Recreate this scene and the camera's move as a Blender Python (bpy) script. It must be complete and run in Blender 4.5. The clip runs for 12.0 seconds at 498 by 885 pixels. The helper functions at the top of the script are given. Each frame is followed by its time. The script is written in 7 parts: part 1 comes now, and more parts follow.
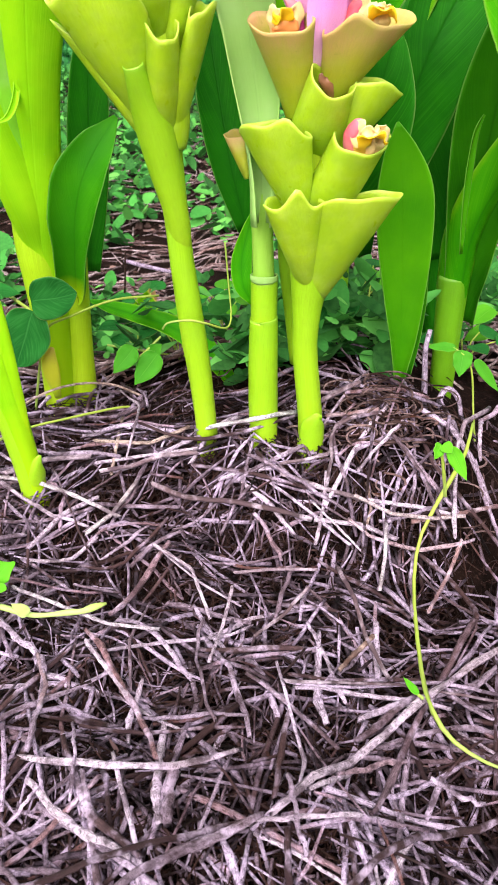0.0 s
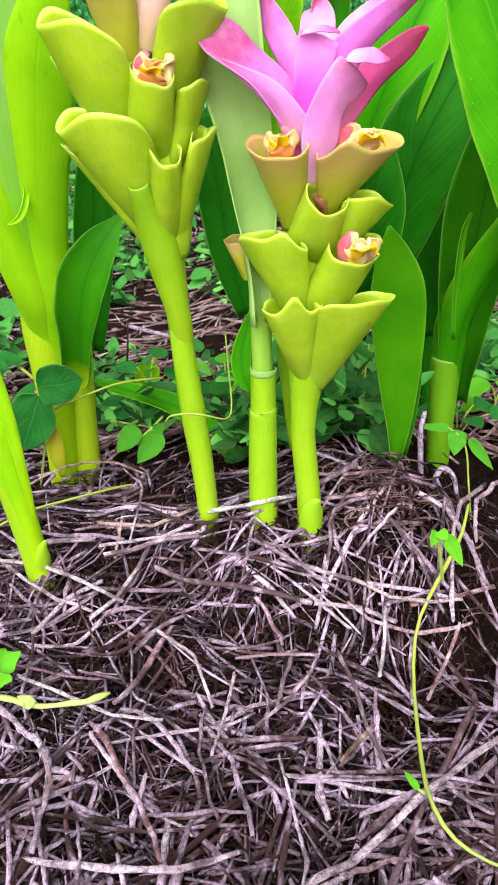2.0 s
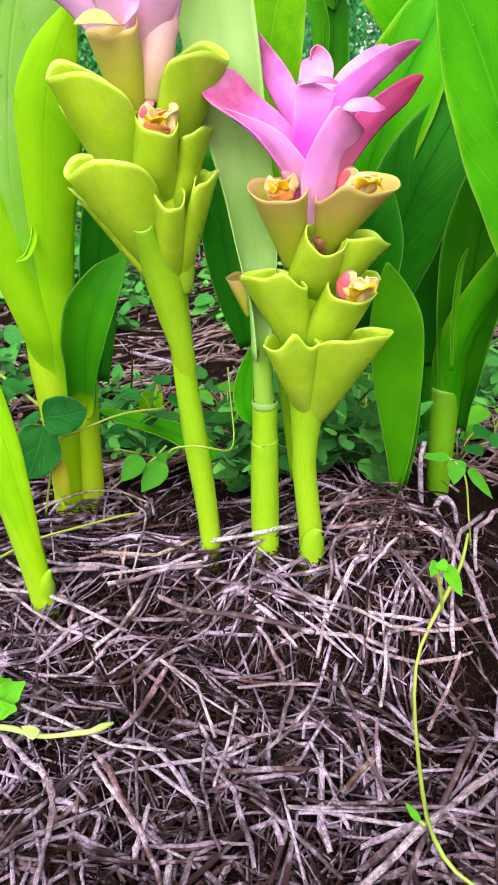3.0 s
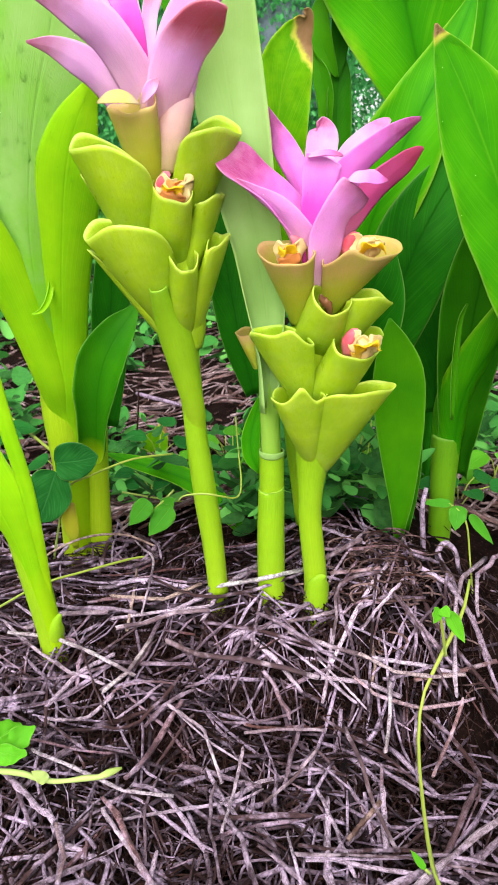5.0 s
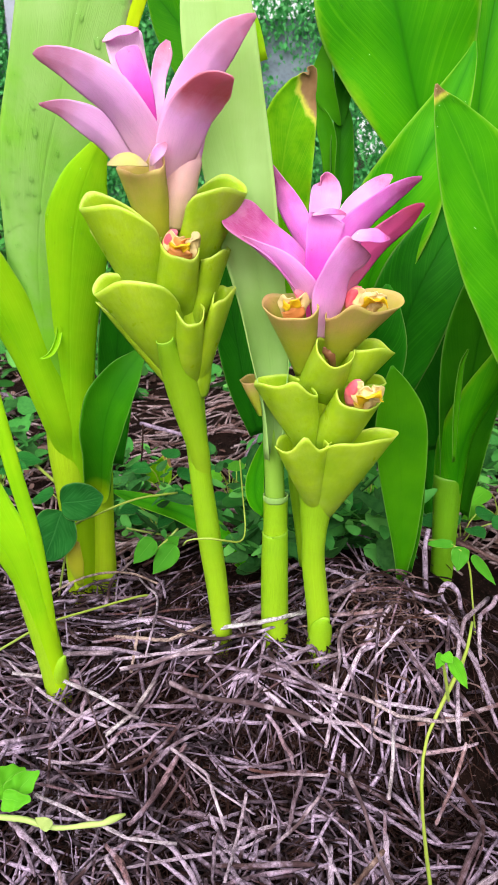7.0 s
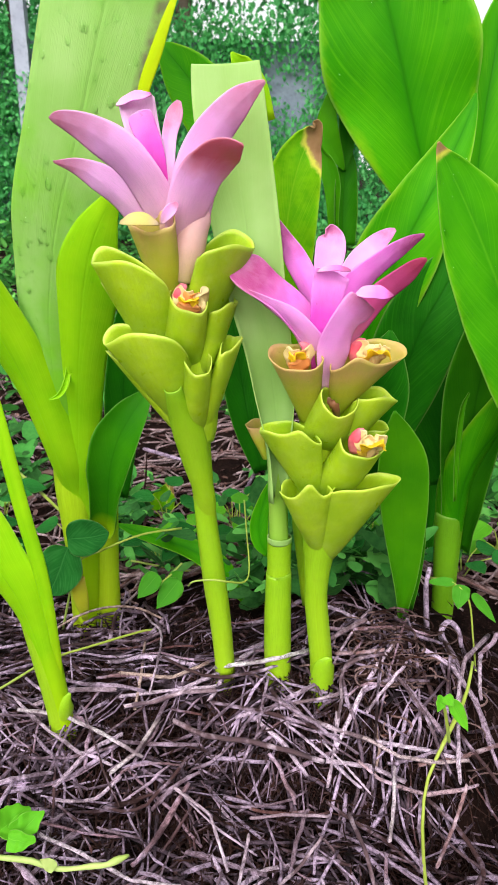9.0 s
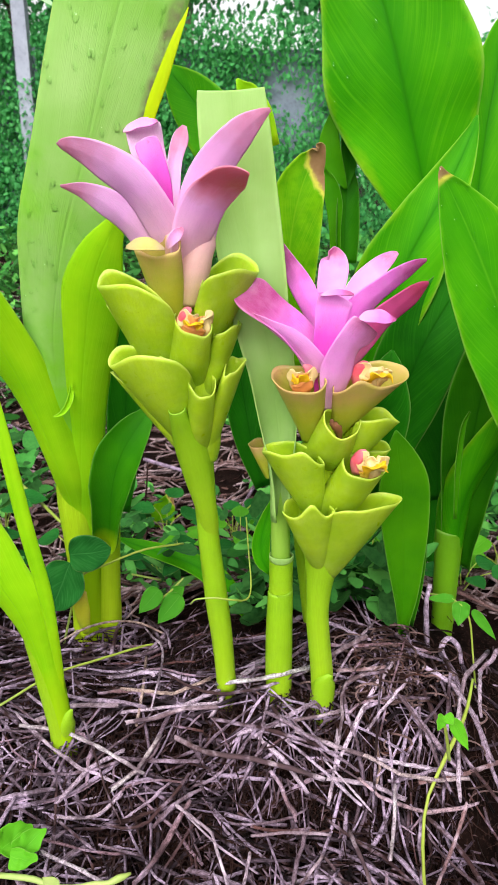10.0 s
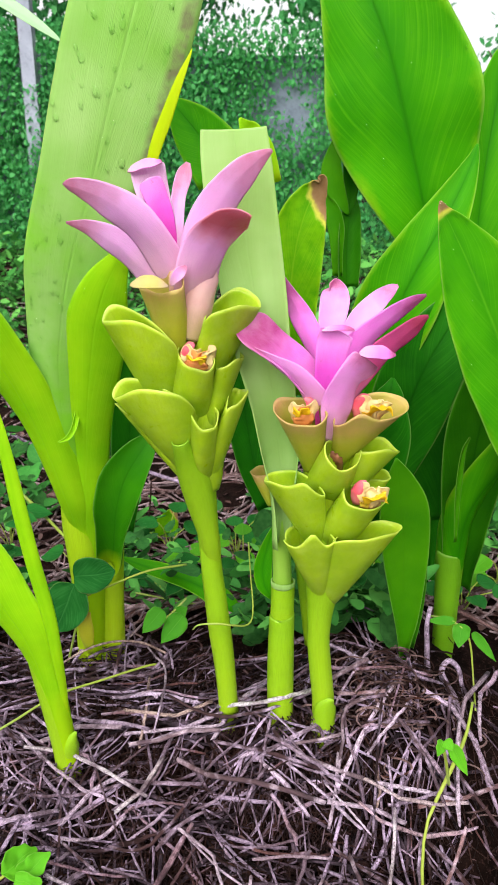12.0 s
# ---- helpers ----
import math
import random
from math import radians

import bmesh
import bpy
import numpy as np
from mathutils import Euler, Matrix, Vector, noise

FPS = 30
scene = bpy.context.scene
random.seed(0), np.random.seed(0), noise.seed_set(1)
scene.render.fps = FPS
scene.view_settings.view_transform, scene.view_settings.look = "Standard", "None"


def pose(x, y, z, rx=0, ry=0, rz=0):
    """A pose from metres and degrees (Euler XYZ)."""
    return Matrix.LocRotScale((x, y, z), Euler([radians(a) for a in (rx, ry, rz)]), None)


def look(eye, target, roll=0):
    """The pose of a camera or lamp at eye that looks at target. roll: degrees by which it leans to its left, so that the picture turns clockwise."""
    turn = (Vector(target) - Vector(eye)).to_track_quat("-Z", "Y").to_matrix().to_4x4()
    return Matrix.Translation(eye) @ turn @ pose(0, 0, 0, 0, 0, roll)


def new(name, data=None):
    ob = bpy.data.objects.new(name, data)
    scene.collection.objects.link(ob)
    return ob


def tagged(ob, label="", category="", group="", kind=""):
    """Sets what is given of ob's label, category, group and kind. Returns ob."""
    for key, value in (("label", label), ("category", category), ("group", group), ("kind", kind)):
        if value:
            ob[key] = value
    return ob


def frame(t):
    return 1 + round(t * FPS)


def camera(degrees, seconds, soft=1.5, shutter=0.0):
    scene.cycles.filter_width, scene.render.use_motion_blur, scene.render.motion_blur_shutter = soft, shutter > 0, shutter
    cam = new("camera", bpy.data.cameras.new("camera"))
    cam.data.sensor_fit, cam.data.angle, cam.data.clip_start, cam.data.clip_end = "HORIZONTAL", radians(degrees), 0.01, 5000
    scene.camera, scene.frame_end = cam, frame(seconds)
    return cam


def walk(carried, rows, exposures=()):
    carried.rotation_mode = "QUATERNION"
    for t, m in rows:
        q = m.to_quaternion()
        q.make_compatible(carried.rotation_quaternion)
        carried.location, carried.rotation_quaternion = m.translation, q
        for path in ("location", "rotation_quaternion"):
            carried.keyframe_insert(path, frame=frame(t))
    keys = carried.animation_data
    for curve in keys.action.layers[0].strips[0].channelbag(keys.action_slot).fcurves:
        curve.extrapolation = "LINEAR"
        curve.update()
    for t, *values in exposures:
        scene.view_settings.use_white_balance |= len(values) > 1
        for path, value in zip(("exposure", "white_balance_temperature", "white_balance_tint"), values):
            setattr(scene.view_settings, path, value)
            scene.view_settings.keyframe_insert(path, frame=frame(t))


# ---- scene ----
cam = camera(38.5, 12.0, soft=0.65)
cam.data.dof.use_dof, cam.data.dof.focus_distance, cam.data.dof.aperture_fstop = True, 0.44, 38.0
PATH = [
    (0, (-0.002, -0.022, 0.251), (0.01, 1.683, -0.793), -0.0),
    (0.5, (-0.002, -0.019, 0.262), (0.01, 1.698, -0.764), -0.1),
    (1, (-0.003, -0.02, 0.266), (0.016, 1.72, -0.72), -0.1),
    (1.5, (-0.003, -0.019, 0.276), (0.015, 1.734, -0.687), -0.3),
    (2, (-0.002, -0.018, 0.283), (0.01, 1.743, -0.664), -0.4),
    (2.5, (-0.001, -0.02, 0.289), (0.007, 1.756, -0.631), -0.6),
    (3, (-0.001, -0.022, 0.293), (0.002, 1.765, -0.603), -0.6),
    (5, (-0.006, -0.031, 0.307), (-0.001, 1.798, -0.501), -0.3),
    (5.5, (-0.007, -0.031, 0.312), (0.001, 1.803, -0.486), -0.3),
    (6, (-0.007, -0.031, 0.315), (-0.001, 1.81, -0.467), -0.3),
    (6.5, (-0.006, -0.03, 0.321), (-0.009, 1.815, -0.451), -0.3),
    (7, (-0.007, -0.03, 0.325), (-0.009, 1.82, -0.434), -0.2),
    (9, (-0.01, -0.031, 0.346), (-0.013, 1.834, -0.377), 0.2),
    (9.5, (-0.012, -0.031, 0.35), (-0.012, 1.836, -0.365), 0.4),
    (10, (-0.013, -0.031, 0.356), (-0.011, 1.838, -0.354), 0.5),
    (10.5, (-0.013, -0.032, 0.361), (-0.013, 1.839, -0.346), 0.5),
    (11, (-0.012, -0.032, 0.365), (-0.017, 1.84, -0.339), 0.5),
    (11.5, (-0.012, -0.031, 0.37), (-0.02, 1.841, -0.334), 0.4),
    (12, (-0.012, -0.031, 0.374), (-0.021, 1.841, -0.33), 0.5),
]
EXPOSURES = [(0, 0.82), (1.5, 0.70), (3, 0.56), (5, 0.44), (7, 0.34), (12, 0.24)]
walk(cam, [(t, look(eye, target, roll)) for t, eye, target, roll in PATH], EXPOSURES)


# ---- world and light: a bright overcast day ----
world = bpy.data.worlds.new("overcast_sky")
scene.world = world
world.use_nodes = True
wn, wl = world.node_tree.nodes, world.node_tree.links
sky = wn.new("ShaderNodeTexSky")
sky.sky_type, sky.sun_disc = "NISHITA", False
sky.sun_elevation, sky.sun_rotation = radians(49), radians(193)
sky.air_density, sky.dust_density = 1.0, 3.0
grey = wn.new("ShaderNodeHueSaturation")
grey.inputs["Saturation"].default_value = 0.35
wl.new(sky.outputs[0], grey.inputs["Color"])
wl.new(grey.outputs[0], wn["Background"].inputs["Color"])
wn["Background"].inputs["Strength"].default_value = 0.050

sun = new("sun", bpy.data.lights.new("sun", "SUN"))
sun.data.energy, sun.data.angle, sun.data.color = 6.2, radians(80), (1.0, 0.98, 0.91)
sun.matrix_world = look((-0.35, -1.15, 2.05), (0, 0.4, 0.2))


# ---- materials ----
class Nodes:
    """A short way to write node trees."""

    def __init__(self, name):
        self.mat = bpy.data.materials.new(name)
        self.mat.use_nodes = True
        self.tree = self.mat.node_tree
        self.n, self.l = self.tree.nodes, self.tree.links
        self.bsdf, self.out = self.n["Principled BSDF"], self.n["Material Output"]

    def put(self, socket, value):
        if hasattr(value, "is_output"):
            self.l.new(value, socket)
        elif isinstance(value, tuple) and len(value) == 3 and socket.type == "RGBA":
            socket.default_value = (*value, 1)
        else:
            socket.default_value = value

    def math(self, op, a, b=0.0, c=0.0):
        node = self.n.new("ShaderNodeMath")
        node.operation = op
        for s, v in zip(node.inputs, (a, b, c)):
            self.put(s, v)
        return node.outputs[0]

    def mix(self, fac, a, b):
        node = self.n.new("ShaderNodeMix")
        node.data_type = "RGBA"
        self.put(node.inputs["Factor"], fac)
        self.put(node.inputs[6], a)
        self.put(node.inputs[7], b)
        return node.outputs[2]

    def ramp(self, fac, *stops):
        node = self.n.new("ShaderNodeValToRGB")
        while len(node.color_ramp.elements) < len(stops):
            node.color_ramp.elements.new(0.5)
        for e, (p, c) in zip(node.color_ramp.elements, stops):
            e.position, e.color = p, (*c, 1) if isinstance(c, tuple) else (c, c, c, 1)
        self.put(node.inputs[0], fac)
        return node.outputs[0]

    def noise(self, scale, detail=4.0, rough=0.55, vector=None, stretch=None, colour=False):
        node = self.n.new("ShaderNodeTexNoise")
        node.inputs["Scale"].default_value = scale
        node.inputs["Detail"].default_value = detail
        node.inputs["Roughness"].default_value = rough
        if vector is None:
            vector = self.coord("Object")
        if stretch:
            m = self.n.new("ShaderNodeMapping")
            m.inputs["Scale"].default_value = stretch
            self.l.new(vector, m.inputs[0])
            vector = m.outputs[0]
        self.l.new(vector, node.inputs["Vector"])
        return node.outputs["Color" if colour else "Fac"]

    def coord(self, kind):
        return self.n.new("ShaderNodeTexCoord").outputs[kind]

    def uv(self):
        s = self.n.new("ShaderNodeSeparateXYZ")
        self.l.new(self.coord("UV"), s.inputs[0])
        return s.outputs[0], s.outputs[1]

    def island(self):
        return self.n.new("ShaderNodeNewGeometry").outputs["Random Per Island"]

    def item(self):
        return self.n.new("ShaderNodeObjectInfo").outputs["Random"]

    def bump(self, height, strength=0.3, distance=0.001):
        node = self.n.new("ShaderNodeBump")
        node.inputs["Strength"].default_value = strength
        node.inputs["Distance"].default_value = distance
        self.put(node.inputs["Height"], height)
        self.l.new(node.outputs[0], self.bsdf.inputs["Normal"])
        return node.outputs[0]

    def done(self, colour, rough=0.5, shine=None, amount=0.35, spec=0.5, coat=0.0):
        """shine: the colour of light that shines through a thin leaf."""
        b = self.bsdf.inputs
        self.put(b["Base Color"], colour)
        self.put(b["Roughness"], rough)
        self.put(b["Specular IOR Level"], spec)
        self.put(b["Coat Weight"], coat)
        if shine is not None:
            t, m = self.n.new("ShaderNodeBsdfTranslucent"), self.n.new("ShaderNodeMixShader")
            self.put(t.inputs["Color"], shine)
            m.inputs[0].default_value = amount
            self.l.new(self.bsdf.outputs[0], m.inputs[1])
            self.l.new(t.outputs[0], m.inputs[2])
            self.l.new(m.outputs[0], self.out.inputs["Surface"])
        return self.mat


def leaf_material(name, dark, light, vein, rough=0.38, amount=0.35, veins=70.0, midrib=0.5, dry_tip=None, rib_shade=None, slant=0.55, fold_shade=0.45, band=0.05, blotches=22.0, scar=False, show=0.16, ragged=0.10, skew=0.16, crisp=0.02, bloom=None, foot=None, foot_end=0.3, lit_edge=0.0):
    """A blade with oblique veins along its UV: u from base to tip, v across."""
    k = Nodes(name)
    u, v = k.uv()
    off = k.math("ABSOLUTE", k.math("SUBTRACT", v, 0.5))
    along = k.math("SUBTRACT", off, k.math("MULTIPLY", u, slant))
    pack = k.n.new("ShaderNodeCombineXYZ")
    k.put(pack.inputs[0], k.math("MULTIPLY", along, veins))
    k.put(pack.inputs[1], k.math("MULTIPLY", u, 1.5))
    k.put(pack.inputs[2], k.math("MULTIPLY", k.math("GREATER_THAN", v, 0.5), 7.0))
    lines = k.math("MULTIPLY_ADD", k.noise(1.6, 2, 0.6, vector=pack.outputs[0]), 4.0, -2.0)
    fine = k.noise(5.0, 2, 0.6, vector=pack.outputs[0])
    blotch = k.noise(blotches, 4)
    c = k.mix(k.ramp(blotch, (0.3, 0.0), (0.72, 1.0)), dark, light)
    c = k.mix(k.math("MULTIPLY", k.ramp(k.math("MULTIPLY_ADD", lines, 0.5, 0.5), (0.45, 0.0), (1.0, 1.0)), show), c, vein)
    c = k.mix(k.math("MULTIPLY", k.ramp(fine, (0.4, 0.0), (0.75, 1.0)), 0.25), c, light)
    # Shading of the fold, painted as a dark band and rib line.
    c = k.mix(k.math("MULTIPLY", k.ramp(off, (0.0, 1.0), (0.16, 0.0)), fold_shade), c, dark)
    rib = k.ramp(off, (0.0, 1.0), (0.022, 0.0))
    c = k.mix(k.math("MULTIPLY", rib, midrib), c, rib_shade or vein)
    if bloom:
        at = k.math("ADD", u, k.math("MULTIPLY", k.math("SUBTRACT", k.noise(16.0, 5, 0.65), 0.5), 0.9))
        c = k.mix(k.math("MULTIPLY", k.ramp(at, (0.42, 1.0), (0.66, 0.0)), 0.85), c, bloom)
    # Lit look of the edges, painted on as uneven yellow-green.
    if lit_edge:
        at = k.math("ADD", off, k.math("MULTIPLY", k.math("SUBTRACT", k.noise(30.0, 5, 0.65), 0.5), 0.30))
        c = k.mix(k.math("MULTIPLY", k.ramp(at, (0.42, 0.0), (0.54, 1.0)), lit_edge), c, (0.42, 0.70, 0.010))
    if foot:
        at = k.math("ADD", u, k.math("MULTIPLY", k.math("SUBTRACT", k.noise(40.0, 4), 0.5), 0.10))
        c = k.mix(k.ramp(at, (0.25 * foot_end, 1.0), (foot_end, 0.0)), c, foot)
    edge = k.ramp(off, (0.480, 0.0), (0.494, 1.0))
    c = k.mix(k.math("MULTIPLY", edge, 0.18), c, (0.55, 0.68, 0.22))
    if scar:
        streak = k.math("MULTIPLY", k.ramp(v, (0.02, 0.0), (0.045, 1.0), (0.11, 1.0), (0.16, 0.0)), k.ramp(u, (0.58, 0.0), (0.72, 1.0)))
        c = k.mix(k.math("MULTIPLY", streak, k.ramp(k.noise(120.0, 4), (0.35, 0.2), (0.6, 0.9))), c, (0.22, 0.19, 0.12))
    if dry_tip:
        at = k.math("ADD", u, k.math("MULTIPLY", k.math("SUBTRACT", k.noise(90.0, 4), 0.5), ragged))
        at = k.math("ADD", at, k.math("MULTIPLY", k.math("SUBTRACT", v, 0.5), skew))
        c = k.mix(k.ramp(at, (dry_tip - band, 0.0), (dry_tip - 0.2 * band, 1.0)), c, (0.75, 0.72, 0.10))
        c = k.mix(k.ramp(at, (dry_tip, 0.0), (dry_tip + crisp, 1.0)), c, k.mix(k.noise(160.0, 4), (0.28, 0.12, 0.05), (0.55, 0.33, 0.18)))
    h = k.math("ADD", k.math("MULTIPLY", lines, 0.35), k.math("MULTIPLY", fine, 1.2))
    k.bump(k.math("SUBTRACT", h, k.math("MULTIPLY", rib, 2.5)), 0.30, 0.0007)
    return k.done(c, k.ramp(k.noise(60.0, 3), (0.3, rough - 0.06), (0.7, rough + 0.12)), k.mix(0.5, c, light), amount, spec=0.10)


def bract_material(name, low, high, tip, tip_from=0.75, streak=0.2, rough=0.42, tip_end=1.0, amount=0.28, vein=0.0, rim_pale=0.0, mottled=0.0, patch=None):
    """A fleshy bract: colour runs from base to rim."""
    k = Nodes(name)
    u, v = k.uv()
    wob = k.math("ADD", u, k.math("MULTIPLY", k.math("SUBTRACT", k.noise(70.0, 4), 0.5), 0.30))
    c = k.ramp(wob, (0.05, low), (0.50, high), (tip_from, high), (tip_end, tip))
    lines = k.noise(9.0, 3, vector=k.coord("UV"), stretch=(0.7, 26.0, 1.0))
    c = k.mix(k.math("MULTIPLY", k.ramp(lines, (0.35, 0.0), (0.7, 1.0)), streak), c, tuple(min(1, a * 1.35 + 0.03) for a in high))
    if vein:
        thin = k.noise(22.0, 2, vector=k.coord("UV"), stretch=(0.25, 6.0, 1.0))
        c = k.mix(k.math("MULTIPLY", k.ramp(thin, (0.46, 0.0), (0.50, 1.0), (0.54, 0.0)), vein), c, tuple(a * 0.55 for a in high))
    mottle = k.ramp(k.noise(160.0, 4), (0.42, 0.0), (0.70, 1.0))
    c = k.mix(k.math("MULTIPLY", mottle, mottled), c, tuple(min(1, 0.7 * a + 0.28) for a in high))
    if patch:
        c = k.mix(k.math("MULTIPLY", k.ramp(k.noise(34.0, 4, 0.6), (0.40, 0.0), (0.66, 1.0)), 0.6), c, patch)
    rim = k.ramp(k.math("ABSOLUTE", k.math("SUBTRACT", v, 0.5)), (0.465, 0.0), (0.495, 1.0))
    c = k.mix(k.math("MULTIPLY", rim, rim_pale), c, tuple(min(1, 0.75 * a + 0.22) for a in high))
    lip = k.ramp(u, (0.975, 0.0), (0.992, 1.0))
    c = k.mix(k.math("MULTIPLY", lip, 0.30 * min(1.0, rim_pale + 0.3)), c, tuple(min(1, 0.8 * a + 0.22) for a in tip))
    spots = k.ramp(k.noise(420.0, 2), (0.70, 0.0), (0.76, 1.0))
    c = k.mix(k.math("MULTIPLY", spots, 0.25), c, tuple(a * 0.45 for a in low))
    k.bump(k.math("ADD", lines, k.math("MULTIPLY", k.noise(300.0, 3), 0.4)), 0.40, 0.0008)
    return k.done(c, k.ramp(k.noise(90.0, 3), (0.3, rough - 0.08), (0.7, rough + 0.1)), c, amount, spec=0.45, coat=0.20)


# Dark green for leaves behind; their shade is part of this colour.
M_LEAF_SHADED = leaf_material("leaf_shaded_green", (0.007, 0.105, 0.003), (0.020, 0.210, 0.005), (0.05, 0.33, 0.012), amount=0.3, veins=34.0, slant=1.3, show=0.40, rib_shade=(0.006, 0.08, 0.003))
M_LEAF_MID = leaf_material("leaf_green", (0.026, 0.270, 0.002), (0.082, 0.440, 0.003), (0.17, 0.56, 0.010), rib_shade=(0.02, 0.17, 0.004), veins=34.0, slant=1.3, show=0.46, blotches=14.0, fold_shade=0.85, lit_edge=0.42)
# Deeper green copy; shade on the right-hand leaves is mixed into it.
M_LEAF_DEEP = leaf_material("leaf_deep_green", (0.016, 0.150, 0.003), (0.045, 0.270, 0.004), (0.08, 0.36, 0.012), rib_shade=(0.015, 0.13, 0.003), veins=34.0, slant=1.3, show=0.30)
M_LEAF_SHORT = leaf_material("leaf_green_on_yellow_stalk", (0.020, 0.190, 0.003), (0.060, 0.320, 0.004), (0.09, 0.38, 0.012), rib_shade=(0.02, 0.16, 0.003), veins=34.0, slant=1.3, show=0.30, foot=(0.36, 0.60, 0.006), foot_end=0.14)
M_LEAF_SMOOTH = leaf_material("leaf_smooth_green", (0.040, 0.250, 0.003), (0.095, 0.380, 0.004), (0.12, 0.42, 0.010), midrib=0.0, fold_shade=0.05, veins=30.0, slant=1.0, show=0.12)
M_LEAF_LIME = leaf_material("leaf_lime", (0.240, 0.600, 0.005), (0.450, 0.790, 0.010), (0.56, 0.86, 0.04), veins=44.0, midrib=0.1, amount=0.4, show=0.36, foot=(0.44, 0.68, 0.008), foot_end=0.34)
M_LEAF_STALK = leaf_material("leaf_stalk_pale", (0.300, 0.560, 0.050), (0.400, 0.660, 0.100), (0.46, 0.70, 0.16), rough=0.45, veins=20.0, midrib=0.0)
M_LEAF_PALE = leaf_material("leaf_pale_underside", (0.320, 0.540, 0.130), (0.460, 0.680, 0.250), (0.52, 0.72, 0.32), rough=0.48, veins=52.0, midrib=0.15)
M_LEAF_HANG = leaf_material("leaf_hanging_pale", (0.300, 0.520, 0.270), (0.420, 0.640, 0.400), (0.50, 0.70, 0.48), rough=0.5, amount=0.15, veins=30.0, midrib=0.1)
M_LEAF_WET = leaf_material("leaf_wet_underside", (0.240, 0.550, 0.060), (0.520, 0.760, 0.290), (0.54, 0.78, 0.33), rough=0.40, veins=60.0, midrib=0.1, blotches=11.0, scar=True, bloom=(0.240, 0.630, 0.012), foot=(0.42, 0.64, 0.008), foot_end=0.26)
M_LEAF_MARGIN = leaf_material("leaf_yellow_margin", (0.480, 0.660, 0.004), (0.600, 0.740, 0.006), (0.66, 0.78, 0.02), veins=40.0, midrib=0.0)
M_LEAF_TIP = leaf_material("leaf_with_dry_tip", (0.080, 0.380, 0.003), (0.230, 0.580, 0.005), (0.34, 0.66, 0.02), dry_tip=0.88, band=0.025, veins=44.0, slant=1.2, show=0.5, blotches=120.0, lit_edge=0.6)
M_LEAF_BURNT = leaf_material("leaf_with_brown_point", (0.028, 0.270, 0.003), (0.082, 0.430, 0.004), (0.15, 0.52, 0.015), dry_tip=0.972, band=0.012, ragged=0.012, skew=0.0, crisp=0.006, veins=34.0, slant=1.3, show=0.46, fold_shade=0.6, lit_edge=0.25)
M_STEM = bract_material("stem_lime", (0.40, 0.61, 0.010), (0.320, 0.570, 0.007), (0.28, 0.54, 0.008), 0.7, 0.45, 0.42, 1.0, 0.3, 0.3)
M_STEM_YELLOW = bract_material("stem_yellow_lime", (0.50, 0.67, 0.010), (0.420, 0.640, 0.006), (0.36, 0.60, 0.008), 0.7, 0.45, 0.42, 1.0, 0.3, 0.25)
M_STEM_DEEP = bract_material("stem_green", (0.22, 0.48, 0.006), (0.170, 0.430, 0.005), (0.14, 0.38, 0.006), 0.7, 0.45, 0.42, 1.0, 0.3, 0.3)
M_BRACT = bract_material("bract_lime", (0.300, 0.490, 0.006), (0.490, 0.680, 0.014), (0.60, 0.75, 0.045), 0.90, 0.34, 0.34, 1.0, 0.28, 0.30, 0.5, 0.15, patch=(0.260, 0.470, 0.005))
M_BRACT_OLIVE = bract_material("bract_olive_blush", (0.420, 0.530, 0.014), (0.560, 0.540, 0.040), (0.72, 0.38, 0.22), 0.60, 0.3, 0.40, 1.0, 0.30, 0.25, 0.0, 0.1, patch=(0.44, 0.50, 0.02))
M_BRACT_ROSE = bract_material("bract_rose_base", (0.62, 0.46, 0.18), (0.86, 0.50, 0.48), (0.93, 0.50, 0.64), 0.6, 0.3, 0.42, 1.0, 0.28, 0.3, 0.0, 0.2)
M_PETAL = bract_material("petal_magenta", (0.96, 0.52, 0.76), (0.94, 0.22, 0.84), (0.36, 0.01, 0.10), 0.72, 0.35, 0.42, 0.93, 0.30, 0.5, 0.35, 0.2)
M_PETAL_DARK = bract_material("petal_dark_magenta", (0.96, 0.54, 0.78), (0.90, 0.20, 0.74), (0.42, 0.02, 0.14), 0.54, 0.35, 0.42, 0.78, 0.28, 0.5, 0.5, 0.2)
M_PETAL_PALE = bract_material("petal_pale_pink", (0.99, 0.66, 0.72), (0.99, 0.48, 0.97), (0.66, 0.12, 0.28), 0.66, 0.40, 0.42, 0.95, 0.32, 0.4, 0.45, 0.2)
M_PETAL_LIGHT = bract_material("petal_light_pink", (0.98, 0.54, 0.88), (0.99, 0.60, 0.97), (0.98, 0.66, 0.94), 0.7, 0.40, 0.42, 1.0, 0.32, 0.4, 0.45, 0.2)
M_PETAL_PINK = bract_material("petal_pink", (0.96, 0.62, 0.74), (0.97, 0.36, 0.91), (0.50, 0.03, 0.16), 0.80, 0.40, 0.42, 1.0, 0.30, 0.45, 0.45, 0.2)
M_PETAL_BLUSH = bract_material("petal_blush", (0.98, 0.68, 0.72), (0.99, 0.50, 0.94), (0.70, 0.05, 0.12), 0.54, 0.4, 0.45, 0.76, 0.32, 0.3, 0.3)
M_PETAL_DEEP = bract_material("petal_deep_magenta", (0.88, 0.05, 0.48), (0.94, 0.14, 0.80), (0.97, 0.42, 0.92), 0.6, 0.2, 0.45, 1.0, 0.34, 0.3)
M_PETAL_RED = bract_material("petal_red_tip", (0.93, 0.42, 0.72), (0.82, 0.10, 0.40), (0.42, 0.02, 0.07), 0.60, 0.3, 0.45, 0.92, 0.30, 0.3)
